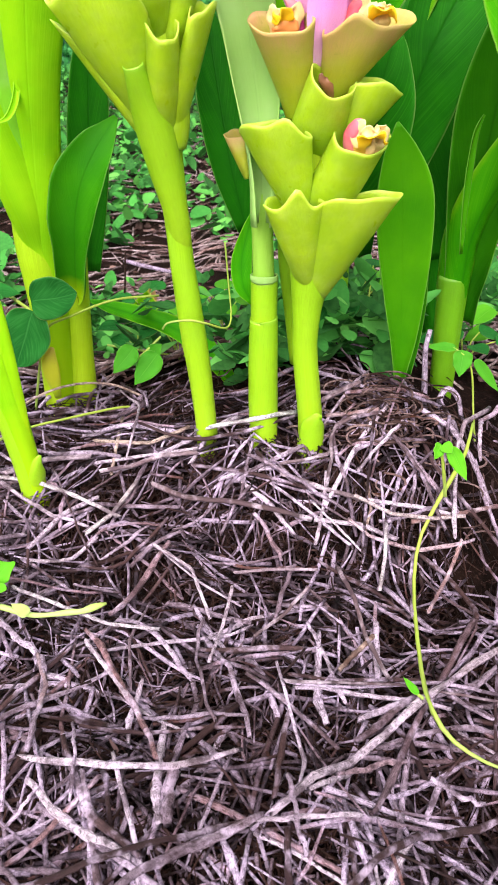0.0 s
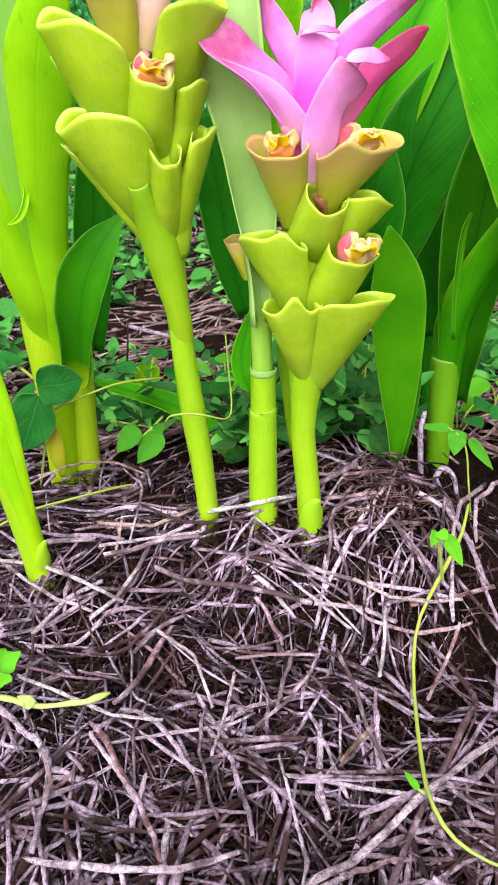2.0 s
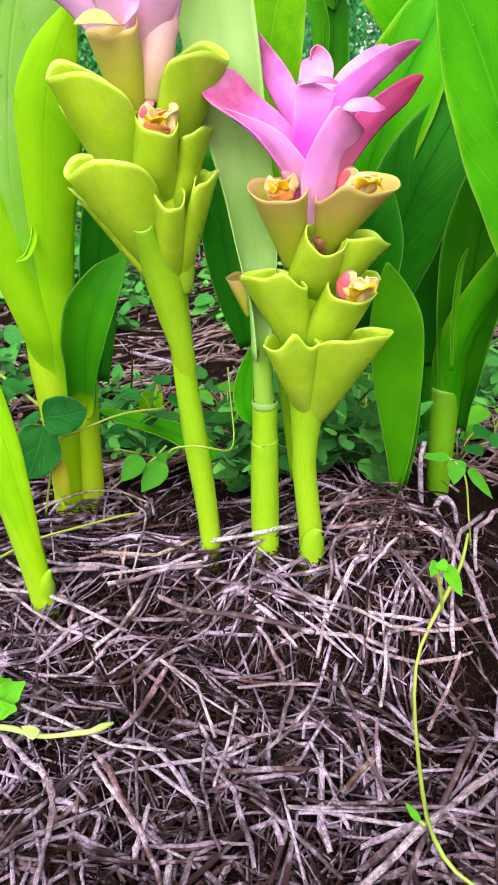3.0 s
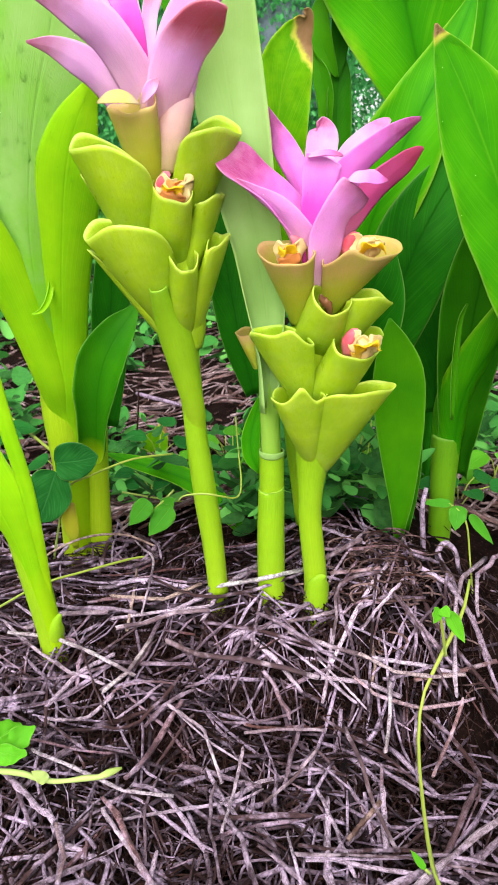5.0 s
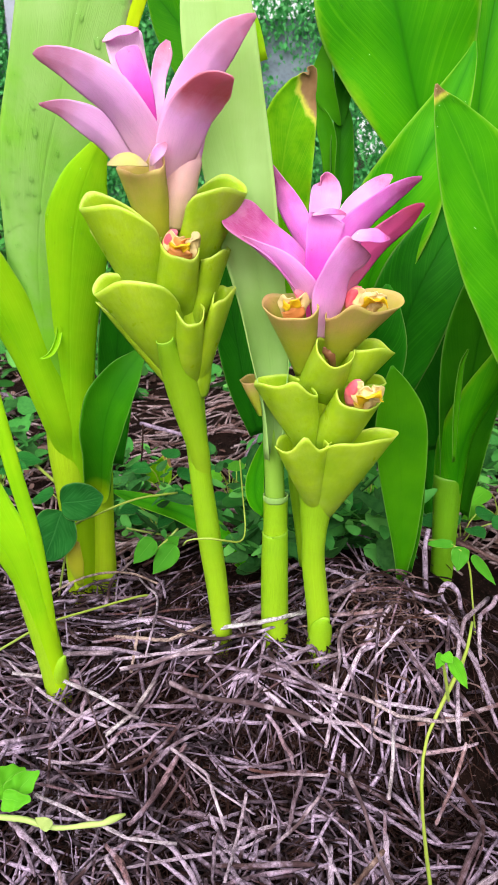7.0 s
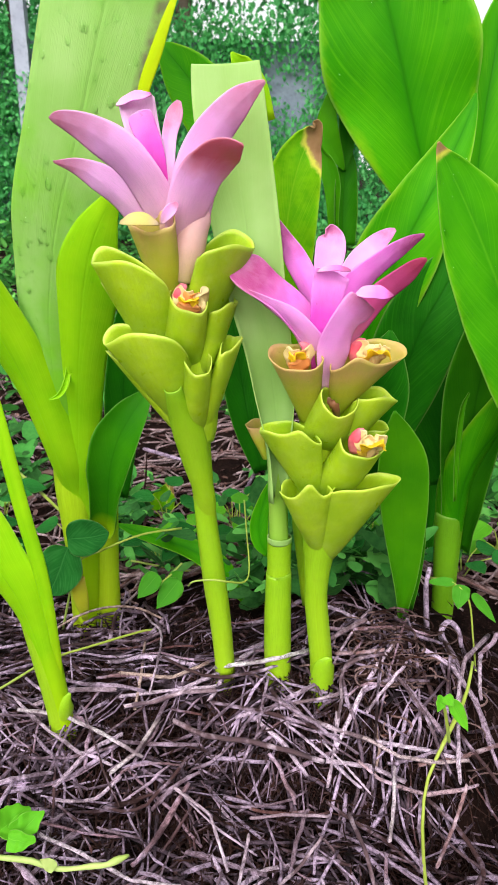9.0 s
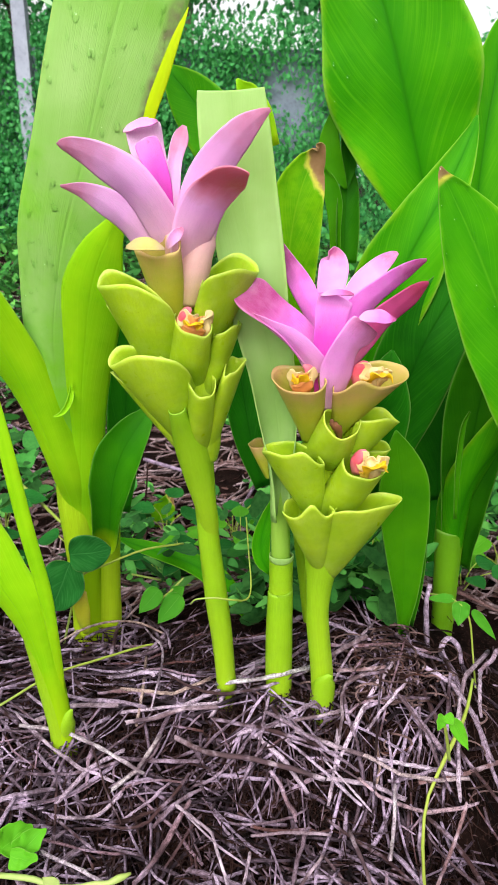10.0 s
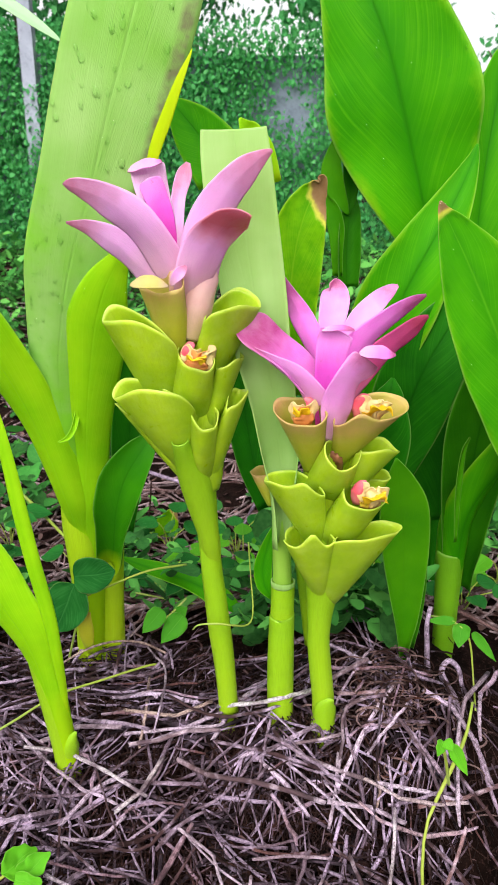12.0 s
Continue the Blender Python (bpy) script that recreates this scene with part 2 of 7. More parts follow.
M_LIP = bract_material("pale_bract_lip", (0.66, 0.56, 0.30), (0.68, 0.62, 0.20), (0.74, 0.56, 0.42), 0.75, 0.2, 0.45, 1.0, 0.4, 0.2)
M_WITHERED_BROWN = bract_material("withered_brown", (0.30, 0.22, 0.05), (0.26, 0.10, 0.04), (0.16, 0.05, 0.03), 0.7, 0.4)
M_WITHERED = bract_material("withered_yellow", (0.36, 0.50, 0.01), (0.58, 0.58, 0.03), (0.45, 0.28, 0.05), 0.7, 0.3)
M_FLORET_YELLOW = bract_material("floret_yellow", (0.90, 0.62, 0.10), (0.93, 0.60, 0.01), (0.94, 0.64, 0.01), 0.8, 0.1)
M_FLORET_CREAM = bract_material("floret_cream", (0.88, 0.42, 0.16), (0.92, 0.68, 0.30), (0.93, 0.74, 0.40), 0.8, 0.35, 0.42, 1.0, 0.25, 0.4, 0.4, 0.3)
M_FLORET_ORANGE = bract_material("floret_orange", (0.86, 0.30, 0.06), (0.88, 0.34, 0.10), (0.90, 0.50, 0.16), 0.8, 0.1)
M_FLORET_RED = bract_material("floret_red", (0.90, 0.34, 0.28), (0.84, 0.10, 0.16), (0.88, 0.22, 0.34), 0.6, 0.4, 0.34, 1.0, 0.30, 0.3, 0.6, 0.4)


def twig_material(name, pale, brown, by_object):
    k = Nodes(name)
    pick = k.item() if by_object else k.island()
    c = k.ramp(pick, (0.0, tuple(a * 0.16 for a in brown)), (0.26, brown), (0.46, tuple(0.4 * a + 0.6 * b for a, b in zip(pale, brown))), (0.66, pale), (1.0, tuple(min(0.8, a * 1.3) for a in pale)))
    warm = k.ramp(k.math("FRACT", k.math("MULTIPLY", pick, 37.0)), (0.88, 0.0), (0.92, 0.5))
    c = k.mix(warm, c, tuple(a * b for a, b in zip(pale, (0.62, 0.36, 0.24))))
    grain = k.noise(9.0, 5, 0.65, vector=k.coord("UV"), stretch=(1.6, 5.0, 1.0))
    fine = k.noise(420.0, 4, 0.65)
    c = k.mix(k.math("MULTIPLY", k.ramp(grain, (0.40, 1.0), (0.54, 0.0)), 0.85), c, tuple(a * 0.16 for a in brown))
    c = k.mix(k.math("MULTIPLY", k.ramp(k.noise(75.0, 4), (0.48, 0.0), (0.66, 1.0)), 0.6), c, tuple(min(1, a * 1.35) for a in pale))
    c = k.mix(k.math("MULTIPLY", k.ramp(fine, (0.40, 1.0), (0.52, 0.0)), 0.5), c, tuple(a * 0.3 for a in brown))
    specks = k.ramp(k.noise(700.0, 2), (0.62, 0.0), (0.68, 1.0))
    c = k.mix(k.math("MULTIPLY", specks, 0.7), c, (0.03, 0.022, 0.022))
    damp = k.ramp(k.noise(11.0, 3), (0.42, 0.0), (0.64, 0.45))
    c = k.mix(damp, c, tuple(a * b for a, b in zip(brown, (0.75, 0.6, 0.55))))
    rot = k.ramp(k.noise(48.0, 5, 0.7), (0.50, 0.0), (0.62, 0.75))
    c = k.mix(rot, c, tuple(a * b for a, b in zip(brown, (0.30, 0.26, 0.30))))
    k.bump(k.math("ADD", grain, k.math("MULTIPLY", fine, 0.7)), 0.8, 0.0010)
    return k.done(c, k.ramp(k.noise(120.0, 3), (0.3, 0.45), (0.7, 0.80)), spec=0.10)


M_TWIG = twig_material("dry_twig", (0.64, 0.485, 0.700), (0.105, 0.058, 0.066), True)
M_LITTER = twig_material("dry_litter", (0.160, 0.108, 0.155), (0.008, 0.0042, 0.0046), False)
M_STRAW = twig_material("pale_straw", (0.56, 0.420, 0.630), (0.070, 0.037, 0.041), False)
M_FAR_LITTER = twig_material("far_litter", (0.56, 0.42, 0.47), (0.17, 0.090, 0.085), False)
M_FIBRE = twig_material("dry_fibre", (0.075, 0.033, 0.028), (0.010, 0.004, 0.0035), False)
M_STALK = twig_material("pale_stalk", (0.74, 0.585, 0.770), (0.26, 0.175, 0.215), True)
M_TAN = twig_material("tan_stalk", (0.56, 0.410, 0.390), (0.190, 0.105, 0.085), True)
M_CHAFF = twig_material("dry_chaff", (0.26, 0.175, 0.240), (0.035, 0.015, 0.013), False)
M_TAN_ROOT = twig_material("curled_root", (0.34, 0.215, 0.220), (0.040, 0.017, 0.015), False)


def soil_material():
    k = Nodes("dark_soil")
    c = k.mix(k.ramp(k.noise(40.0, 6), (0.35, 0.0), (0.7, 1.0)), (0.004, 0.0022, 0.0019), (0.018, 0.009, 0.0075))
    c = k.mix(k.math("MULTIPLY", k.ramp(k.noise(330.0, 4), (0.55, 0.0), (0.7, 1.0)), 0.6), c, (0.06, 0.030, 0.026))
    k.bump(k.math("ADD", k.noise(120.0, 6, 0.7), k.noise(500.0, 4)), 0.9, 0.004)
    return k.done(c, 0.9, spec=0.04)


M_SOIL = soil_material()


def clump_material(name, *greens, amount=0.3, rough=0.6):
    k = Nodes(name)
    n = len(greens)
    c = k.ramp(k.island(), *[(i / max(1, n - 1), g) for i, g in enumerate(greens)])
    c = k.mix(k.math("MULTIPLY", k.noise(200.0, 3), 0.25), c, tuple(min(1, a * 1.5) for a in greens[-1]))
    k.bump(k.noise(300.0, 3), 0.2, 0.001)
    return k.done(c, rough, c, amount, spec=0.05)


M_WEED = clump_material("weed_leaves", (0.003, 0.030, 0.009), (0.008, 0.075, 0.020), (0.034, 0.220, 0.036), (0.17, 0.48, 0.10), amount=0.30, rough=0.55)
M_VINE_LEAF = leaf_material("vine_leaf_green", (0.006, 0.085, 0.012), (0.018, 0.160, 0.022), (0.06, 0.26, 0.06), rough=0.72, amount=0.2, veins=14.0, slant=0.9, show=0.5)
M_VINE_LIGHT = leaf_material("vine_leaf_light", (0.050, 0.270, 0.015), (0.100, 0.400, 0.025), (0.18, 0.48, 0.06), veins=24.0)
M_SPROUT = leaf_material("sprout_leaf", (0.070, 0.340, 0.012), (0.15, 0.52, 0.020), (0.26, 0.60, 0.06), veins=24.0, show=0.35)
M_TENDRIL = bract_material("tendril_yellow_green", (0.34, 0.46, 0.10), (0.40, 0.50, 0.07), (0.36, 0.50, 0.06), 0.8, 0.1)
M_BUD = bract_material("pale_shoot", (0.42, 0.56, 0.16), (0.50, 0.62, 0.20), (0.46, 0.60, 0.14), 0.8, 0.2)
M_HEDGE = clump_material("hedge_leaves", (0.034, 0.230, 0.070), (0.060, 0.320, 0.095), (0.095, 0.420, 0.125), (0.16, 0.52, 0.18), amount=0.5)
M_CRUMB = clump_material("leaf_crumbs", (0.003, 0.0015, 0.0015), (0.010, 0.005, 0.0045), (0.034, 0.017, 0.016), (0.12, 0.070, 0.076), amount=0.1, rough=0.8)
M_DRY = clump_material("dry_leaf", (0.016, 0.007, 0.006), (0.060, 0.026, 0.022), (0.14, 0.072, 0.064), (0.28, 0.175, 0.165), amount=0.15, rough=0.7)


def plain_material(name, a, b, scale, rough=0.8, metal=0.0):
    k = Nodes(name)
    c = k.mix(k.ramp(k.noise(scale, 6), (0.3, 0.0), (0.7, 1.0)), a, b)
    c = k.mix(k.math("MULTIPLY", k.ramp(k.noise(scale * 9, 4), (0.5, 0.0), (0.7, 1.0)), 0.4), c, tuple(x * 0.5 for x in a))
    k.bump(k.noise(scale * 8, 4), 0.4, 0.004)
    k.bsdf.inputs["Metallic"].default_value = metal
    return k.done(c, rough)


M_WALL = plain_material("weathered_wall", (0.13, 0.16, 0.23), (0.25, 0.29, 0.38), 4.0)
M_CONCRETE = plain_material("concrete", (0.24, 0.26, 0.34), (0.36, 0.38, 0.48), 5.0)
M_BARK = plain_material("bark", (0.07, 0.052, 0.038), (0.16, 0.12, 0.09), 12.0)


def water_material():
    """A clear thin drop: it lets the leaf show and mirrors the sky at its rim."""
    k = Nodes("water_drop")
    clear, gloss, mix, rim = (k.n.new(t) for t in ("ShaderNodeBsdfTransparent", "ShaderNodeBsdfGlossy", "ShaderNodeMixShader", "ShaderNodeFresnel"))
    clear.inputs[0].default_value = (0.97, 1.0, 0.96, 1)
    gloss.inputs["Roughness"].default_value = 0.08
    rim.inputs[0].default_value = 1.16
    k.l.new(rim.outputs[0], mix.inputs[0])
    k.l.new(clear.outputs[0], mix.inputs[1])
    k.l.new(gloss.outputs[0], mix.inputs[2])
    k.l.new(mix.outputs[0], k.out.inputs["Surface"])
    return k.mat


M_WATER = water_material()


# ---- ground and mulch ----
# height-begin
def smooth(a):
    a = min(1.0, max(0.0, a))
    return a * a * (3 - 2 * a)


def height(x, y):
    """The bed's height: a hollow in front, the mound that the shoots stand in, and the lower ground behind."""
    rise = 0.058 + 0.020 * math.exp(-((x - 0.08) / 0.06) ** 2) - 0.024 * smooth((-0.03 - x) / 0.1)
    z = -0.058 + rise * smooth((y - 0.305) / 0.10)
    z -= 0.034 * smooth((x - 0.125) / 0.10) * smooth((0.7 - y) / 0.2)
    z -= 0.075 * smooth((y - 0.47) / 0.35) + 0.035 * smooth((y - 0.8) / 0.6)
    z += 0.012 * smooth((0.24 - y) / 0.08) * math.cos(x * 22 + 0.5)
    near = smooth((2.0 - abs(y)) / 1.5) * smooth((1.4 - abs(x)) / 0.8)
    z += near * (0.004 * math.sin(x * 61 + 2 * math.sin(y * 37)) + 0.003 * math.sin(y * 83 + x * 29 + 1.3))
    far = max(smooth((abs(x) - 0.8) / 1.2), smooth((-0.2 - y) / 0.8))
    return z + (-0.11 - z) * far
# height-end


def part(name, mesh, material, parent=None, label="", flat=False):
    """Links a mesh as one object under its thing."""
    if not flat:
        mesh.polygons.foreach_set("use_smooth", [True] * len(mesh.polygons))
    mesh.materials.append(material)
    ob = new(name, mesh)
    if parent is not None:
        ob.parent = parent
        ob.matrix_parent_inverse = Matrix.Translation(-parent.location)
    if label:
        tagged(ob, label)
    return ob


def thing(name, at, label, category, group="", kind=""):
    ob = new(name)
    ob.empty_display_size = 0.02
    ob.location = at
    return tagged(ob, label, category, group, kind)


def mesh_of(name, verts, faces, uvs=None):
    me = bpy.data.meshes.new(name)
    me.from_pydata([tuple(map(float, v)) for v in verts], [], faces)
    if uvs is not None:
        layer = me.uv_layers.new(name="uv")
        idx = np.zeros(len(me.loops), dtype=np.int32)
        me.loops.foreach_get("vertex_index", idx)
        layer.data.foreach_set("uv", np.asarray(uvs, dtype=np.float32)[idx].ravel())
    me.update()
    return me


def spread(inner, step, outer, grow=1.35):
    """Grid lines that are close together near nought and wide apart far off."""
    a = list(np.arange(0, inner, step))
    d = step
    while a[-1] < outer:
        d *= grow
        a.append(a[-1] + d)
    return a


xs = spread(0.45, 0.006, 60)
xs = [-a for a in xs[:0:-1]] + xs
ys = spread(0.60, 0.006, 80)
ys = [0.3 - a for a in ys[:0:-1]] + [0.3 + a for a in ys]
gv = [(x, y, height(x, y) - 0.016 * smooth((0.62 - y) / 0.1) * smooth((1.6 - abs(x)) / 0.6) * smooth((y + 1.2) / 0.6)) for y in ys for x in xs]
gf = [(j * len(xs) + i, j * len(xs) + i + 1, (j + 1) * len(xs) + i + 1, (j + 1) * len(xs) + i) for j in range(len(ys) - 1) for i in range(len(xs) - 1)]
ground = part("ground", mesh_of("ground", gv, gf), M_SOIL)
tagged(ground, "dark brown garden soil under dry plant litter", "ground", kind="structure")


def curve_points(stations, n):
    """Catmull-Rom through rows of numbers."""
    p = np.array(stations, dtype=float)
    if len(p) == 2:
        p = np.array([p[0], (p[0] + p[1]) / 2, p[1]])
    p = np.vstack([2 * p[0] - p[1], p, 2 * p[-1] - p[-2]])
    m = len(p) - 3
    out = []
    for k in range(n):
        s = k / (n - 1) * m
        i = min(int(s), m - 1)
        f = s - i
        a, b, c, d = p[i:i + 4]
        out.append(0.5 * (2 * b + (c - a) * f + (2 * a - 5 * b + 4 * c - d) * f * f + (3 * b - a - 3 * c + d) * f ** 3))
    return np.array(out)


def tube_data(stations, n=10, sides=8, rough=0.0, rng=None, cap=True, straight=False):
    """A round stem through rows (x, y, z, radius)."""
    c = np.array(stations, dtype=float) if straight else curve_points(stations, n)
    n = len(c)
    pts, rad = c[:, :3], np.maximum(c[:, 3], 0.00005)
    tang = np.gradient(pts, axis=0)
    tang /= np.linalg.norm(tang, axis=1)[:, None] + 1e-12
    ref = np.array((0.0, 1.0, 0.0)) if abs(tang[0][1]) < 0.8 else np.array((1.0, 0, 0))
    verts, uvs = [], []
    for k in range(n):
        a = np.cross(tang[k], ref)
        a /= np.linalg.norm(a)
        b = np.cross(a, tang[k])
        for s in range(sides):
            w = 2 * math.pi * s / sides
            r = rad[k] * (1 + (rng.uniform(-rough, rough) if rng else 0))
            verts.append(pts[k] + r * (math.cos(w) * a + math.sin(w) * b))
            uvs.append((k / (n - 1), s / sides))
    faces = [(k * sides + s, (k + 1) * sides + s, (k + 1) * sides + (s + 1) % sides, k * sides + (s + 1) % sides) for k in range(n - 1) for s in range(sides)]
    if cap:
        faces += [tuple(range(sides)), tuple(range(n * sides - 1, (n - 1) * sides - 1, -1))]
    return verts, faces, uvs


def tube(name, stations, material, parent=None, label="", n=14, sides=12, rough=0.0, rng=None, straight=False):
    v, f, u = tube_data(stations, n, sides, rough, rng, straight=straight)
    return part(name, mesh_of(name, v, f, u), material, parent, label)


rng = random.Random(7)


def stick(x, y, length, radius, angle, lift, bend, n=6, sides=6, slope=0.0):
    """A crooked dry stalk that follows the ground."""
    bend *= 0.30
    rows, px, py, a = [], x - math.cos(angle) * length / 2, y - math.sin(angle) * length / 2, angle
    kink = rng.randrange(1, n)
    for k in range(n):
        end = 0.8 if k in (0, n - 1) else 1.0
        rows.append((px, py, height(px, py) + lift + slope * (k / (n - 1) - 0.5) * length, radius * end * rng.uniform(0.84, 1.10) * (1.18 if k == kink else 1.0)))
        a += rng.uniform(-bend, bend) + (rng.gauss(0, 0.24) if k == kink else 0)
        px += math.cos(a) * length / (n - 1)
        py += math.sin(a) * length / (n - 1)
    return rows


def joined(name, rows, material, sides, per, rough, parent=None, label="", straight=True):
    verts, faces, uvs = [], [], []
    for r in rows:
        v, f, u = tube_data(r, per, sides, rough, rng, straight=straight)
        base = len(verts)
        verts += v
        shift = rng.uniform(0, 9)
        uvs += [(a + shift, b + shift) for a, b in u]
        faces += [tuple(i + base for i in q) for q in f]
    return part(name, mesh_of(name, verts, faces, uvs), material, parent, label)


def bed_place():
    """A random place on the part of the bed that is walked past."""
    while True:
        y = rng.uniform(0.05, 0.62)
        x = rng.uniform(-0.12 - 0.34 * y, 0.12 + 0.34 * y)
        # Stalks thinned out here so bare dark soil stands in for shadow.
        if x > 0.075 and y > 0.24 and rng.random() < 0.20 + 0.64 * smooth((x - 0.095) / 0.05) * smooth((y - 0.26) / 0.05):
            continue
        if y < 0.455 + 0.055 * smooth((-0.03 - x) / 0.08) or rng.random() < 0.06:
            return x, y


def bed_side():
    """A random place on the rest of the bed, which runs on to both sides and towards the path."""
    while True:
        x, y = rng.gauss(0, 0.60), 0.15 + rng.gauss(0, 0.32)
        if y < 0.8 and (abs(x) > 0.11 + 0.33 * max(y, 0) or y < 0.06):
            return x, y


def bed_angle(x, y):
    """Stalks lie across the bed on the mound's face, and anyhow elsewhere."""
    if 0.32 < y < 0.46 and x < 0.04 and rng.random() < 0.6:
        return rng.gauss(0.0, 0.35)
    if 0.30 < y < 0.43 and x > 0.05 and rng.random() < 0.5:
        return math.atan2(y - 0.43, x - 0.085) + rng.gauss(0, 0.5)
    return rng.uniform(0, math.pi)


def bare(x, y):
    """Spots where the dark soil shows between the stalks."""
    return noise.noise(Vector((x * 26, y * 26, 5.0))) + 0.5 * noise.noise(Vector((x * 60, y * 60, 2.0))) > 0.05


litter = []
for _ in range(2200):
    x, y = bed_place()
    if bare(x, y) and rng.random() < 0.75:
        continue
    litter.append(stick(x, y, rng.uniform(0.012, 0.070), 0.0005 + 0.0011 * rng.random() ** 1.6, bed_angle(x, y), rng.uniform(-0.014, 0.004), 0.16, 6, slope=rng.uniform(-0.12, 0.12)))
for _ in range(4200):
    x, y = bed_side()
    if not bare(x, y):
        litter.append(stick(x, y, rng.uniform(0.02, 0.085), 0.0006 + 0.0012 * rng.random() ** 1.6, rng.uniform(0, math.pi), rng.uniform(-0.010, 0.006), 0.16, 5, slope=rng.uniform(-0.12, 0.12)))
mulch = joined("mulch", litter, M_LITTER, 6, 7, 0.10)
tagged(mulch, "matted layer of dry greyish-brown stalks and straw on the bed", "mulch", kind="stuff")
straw = []
for _ in range(1000):
    x, y = bed_place()
    if bare(x, y) and rng.random() < (0.8 if y > 0.26 else 0.4):
        continue
    straw.append(stick(x, y, rng.uniform(0.015, 0.085), 0.0006 + 0.0010 * rng.random() ** 1.4, bed_angle(x, y), rng.uniform(-0.002, 0.007), 0.16, 6, slope=rng.uniform(-0.10, 0.10)))
for _ in range(1300):
    x, y = bed_side()
    straw.append(stick(x, y, rng.uniform(0.02, 0.10), 0.0006 + 0.0010 * rng.random() ** 1.4, rng.uniform(0, math.pi), rng.uniform(-0.002, 0.008), 0.16, 5, slope=rng.uniform(-0.10, 0.10)))
tagged(joined("straw", straw, M_STRAW, 6, 7, 0.10, mulch, "pale lavender-grey dry stalks"), kind="stuff")
slivers = []
for _ in range(1100):
    x, y = bed_place()
    if bare(x, y) and rng.random() < 0.6:
        continue
    slivers.append(stick(x, y, rng.uniform(0.010, 0.045), rng.uniform(0.0003, 0.0008), rng.uniform(0, math.pi), rng.uniform(-0.004, 0.006), 0.16, 5, slope=rng.uniform(-0.25, 0.25)))
tagged(joined("sliver", slivers, M_STRAW, 5, 6, 0.10, mulch, "thin pale splinters of dry stalk"), kind="stuff")
fibres = []
for _ in range(15000):
    x, y = bed_place()
    fibres.append(stick(x, y, rng.uniform(0.008, 0.035), rng.uniform(0.00018, 0.0005), rng.uniform(0, math.pi), rng.uniform(-0.015, 0.003), 0.55, 6, slope=rng.uniform(-0.3, 0.3)))
fibre = joined("root_fibre", fibres, M_FIBRE, 4, 7, 0.0, mulch, "fine reddish-brown root fibres")
tagged(fibre, kind="stuff")

chaff = []
for _ in range(6000):
    x, y = bed_place()
    chaff.append(stick(x, y, rng.uniform(0.003, 0.012), rng.uniform(0.0003, 0.0009), rng.uniform(0, math.pi), rng.uniform(-0.008, 0.005), 0.5, 3, slope=rng.uniform(-0.8, 0.8)))
tagged(joined("chaff", chaff, M_CHAFF, 4, 3, 0.2, mulch, "short broken bits of dry stalk"), kind="stuff")

# stalks that stand out, each where it lies
def knobby(rows, material=None):
    """A dry stalk with nodes, dents and frayed ends, a little flattened."""
    p = np.array(rows, dtype=float)
    at = np.linspace(0, len(p) - 1, 22)
    c = np.stack([np.interp(at, range(len(p)), p[:, i]) for i in range(4)], axis=1)
    length = np.linalg.norm(c[-1, :3] - c[0, :3])
    nodes = [rng.uniform(0.1, 0.9) for _ in range(1 + int(length / 0.03))]
    for k in range(22):
        s = k / 21
        c[k, 3] *= 0.96 + 0.14 * sum(math.exp(-((s - a) * length / 0.0012) ** 2) for a in nodes) + rng.uniform(-0.05, 0.05)
        c[k, :3] += [rng.gauss(0, 0.00010) for _ in range(3)]
    v, f, u = tube_data(c, 22, 7, 0.12, rng, straight=True)
    for e in (range(7), range(21 * 7, 22 * 7)):
        for i in e:
            v[i] = v[i] + (c[0, :3] - c[1, :3] if i < 7 else c[-1, :3] - c[-2, :3]) * rng.uniform(0, 0.9)
    part("twig", mesh_of("twig", v, f, u), material or M_TWIG, mulch)


def twig(x0, y0, x1, y1, radius, lift, bow):
    """A crooked dry stalk between two places on the bed, bowed sideways."""
    n = 8
    rows = []
    for k in range(n):
        s = k / (n - 1)
        side = 4 * s * (1 - s) * bow / math.hypot(x1 - x0, y1 - y0)
        x = x0 + (x1 - x0) * s - (y1 - y0) * side + rng.gauss(0, 0.0005)
        y = y0 + (y1 - y0) * s + (x1 - x0) * side + rng.gauss(0, 0.0005)
        rows.append((x, y, height(x, y) + lift, radius * rng.uniform(0.58, 0.84) * (0.85 if k in (0, n - 1) else 1.0)))
    knobby(rows)


twig(-0.071, 0.406, 0.032, 0.396, 0.0018, 0.011, -0.020)
twig(-0.183, 0.390, -0.104, 0.342, 0.0018, 0.007, -0.003)
twig(-0.103, 0.341, -0.074, 0.370, 0.0018, 0.008, -0.008)
twig(-0.135, 0.389, -0.097, 0.322, 0.0011, 0.011, -0.001)
twig(-0.104, 0.322, -0.053, 0.345, 0.0017, 0.009, -0.014)
twig(-0.163, 0.351, -0.103, 0.352, 0.0018, 0.006, -0.000)
twig(-0.099, 0.482, -0.082, 0.386, 0.0014, 0.011, 0.012)
twig(-0.126, 0.414, -0.082, 0.397, 0.0020, 0.004, 0.000)
twig(-0.121, 0.433, -0.084, 0.413, 0.0022, 0.004, 0.006)
twig(0.049, 0.409, 0.076, 0.420, 0.0026, 0.010, 0.000)
twig(0.084, 0.388, 0.064, 0.357, 0.0020, 0.008, -0.020)
twig(0.102, 0.384, 0.071, 0.360, 0.0016, 0.009, 0.001)
twig(0.058, 0.369, 0.084, 0.372, 0.0015, 0.006, 0.003)
twig(0.001, 0.370, 0.062, 0.344, 0.0020, 0.011, -0.000)
twig(0.066, 0.340, 0.140, 0.327, 0.0020, 0.010, -0.007)
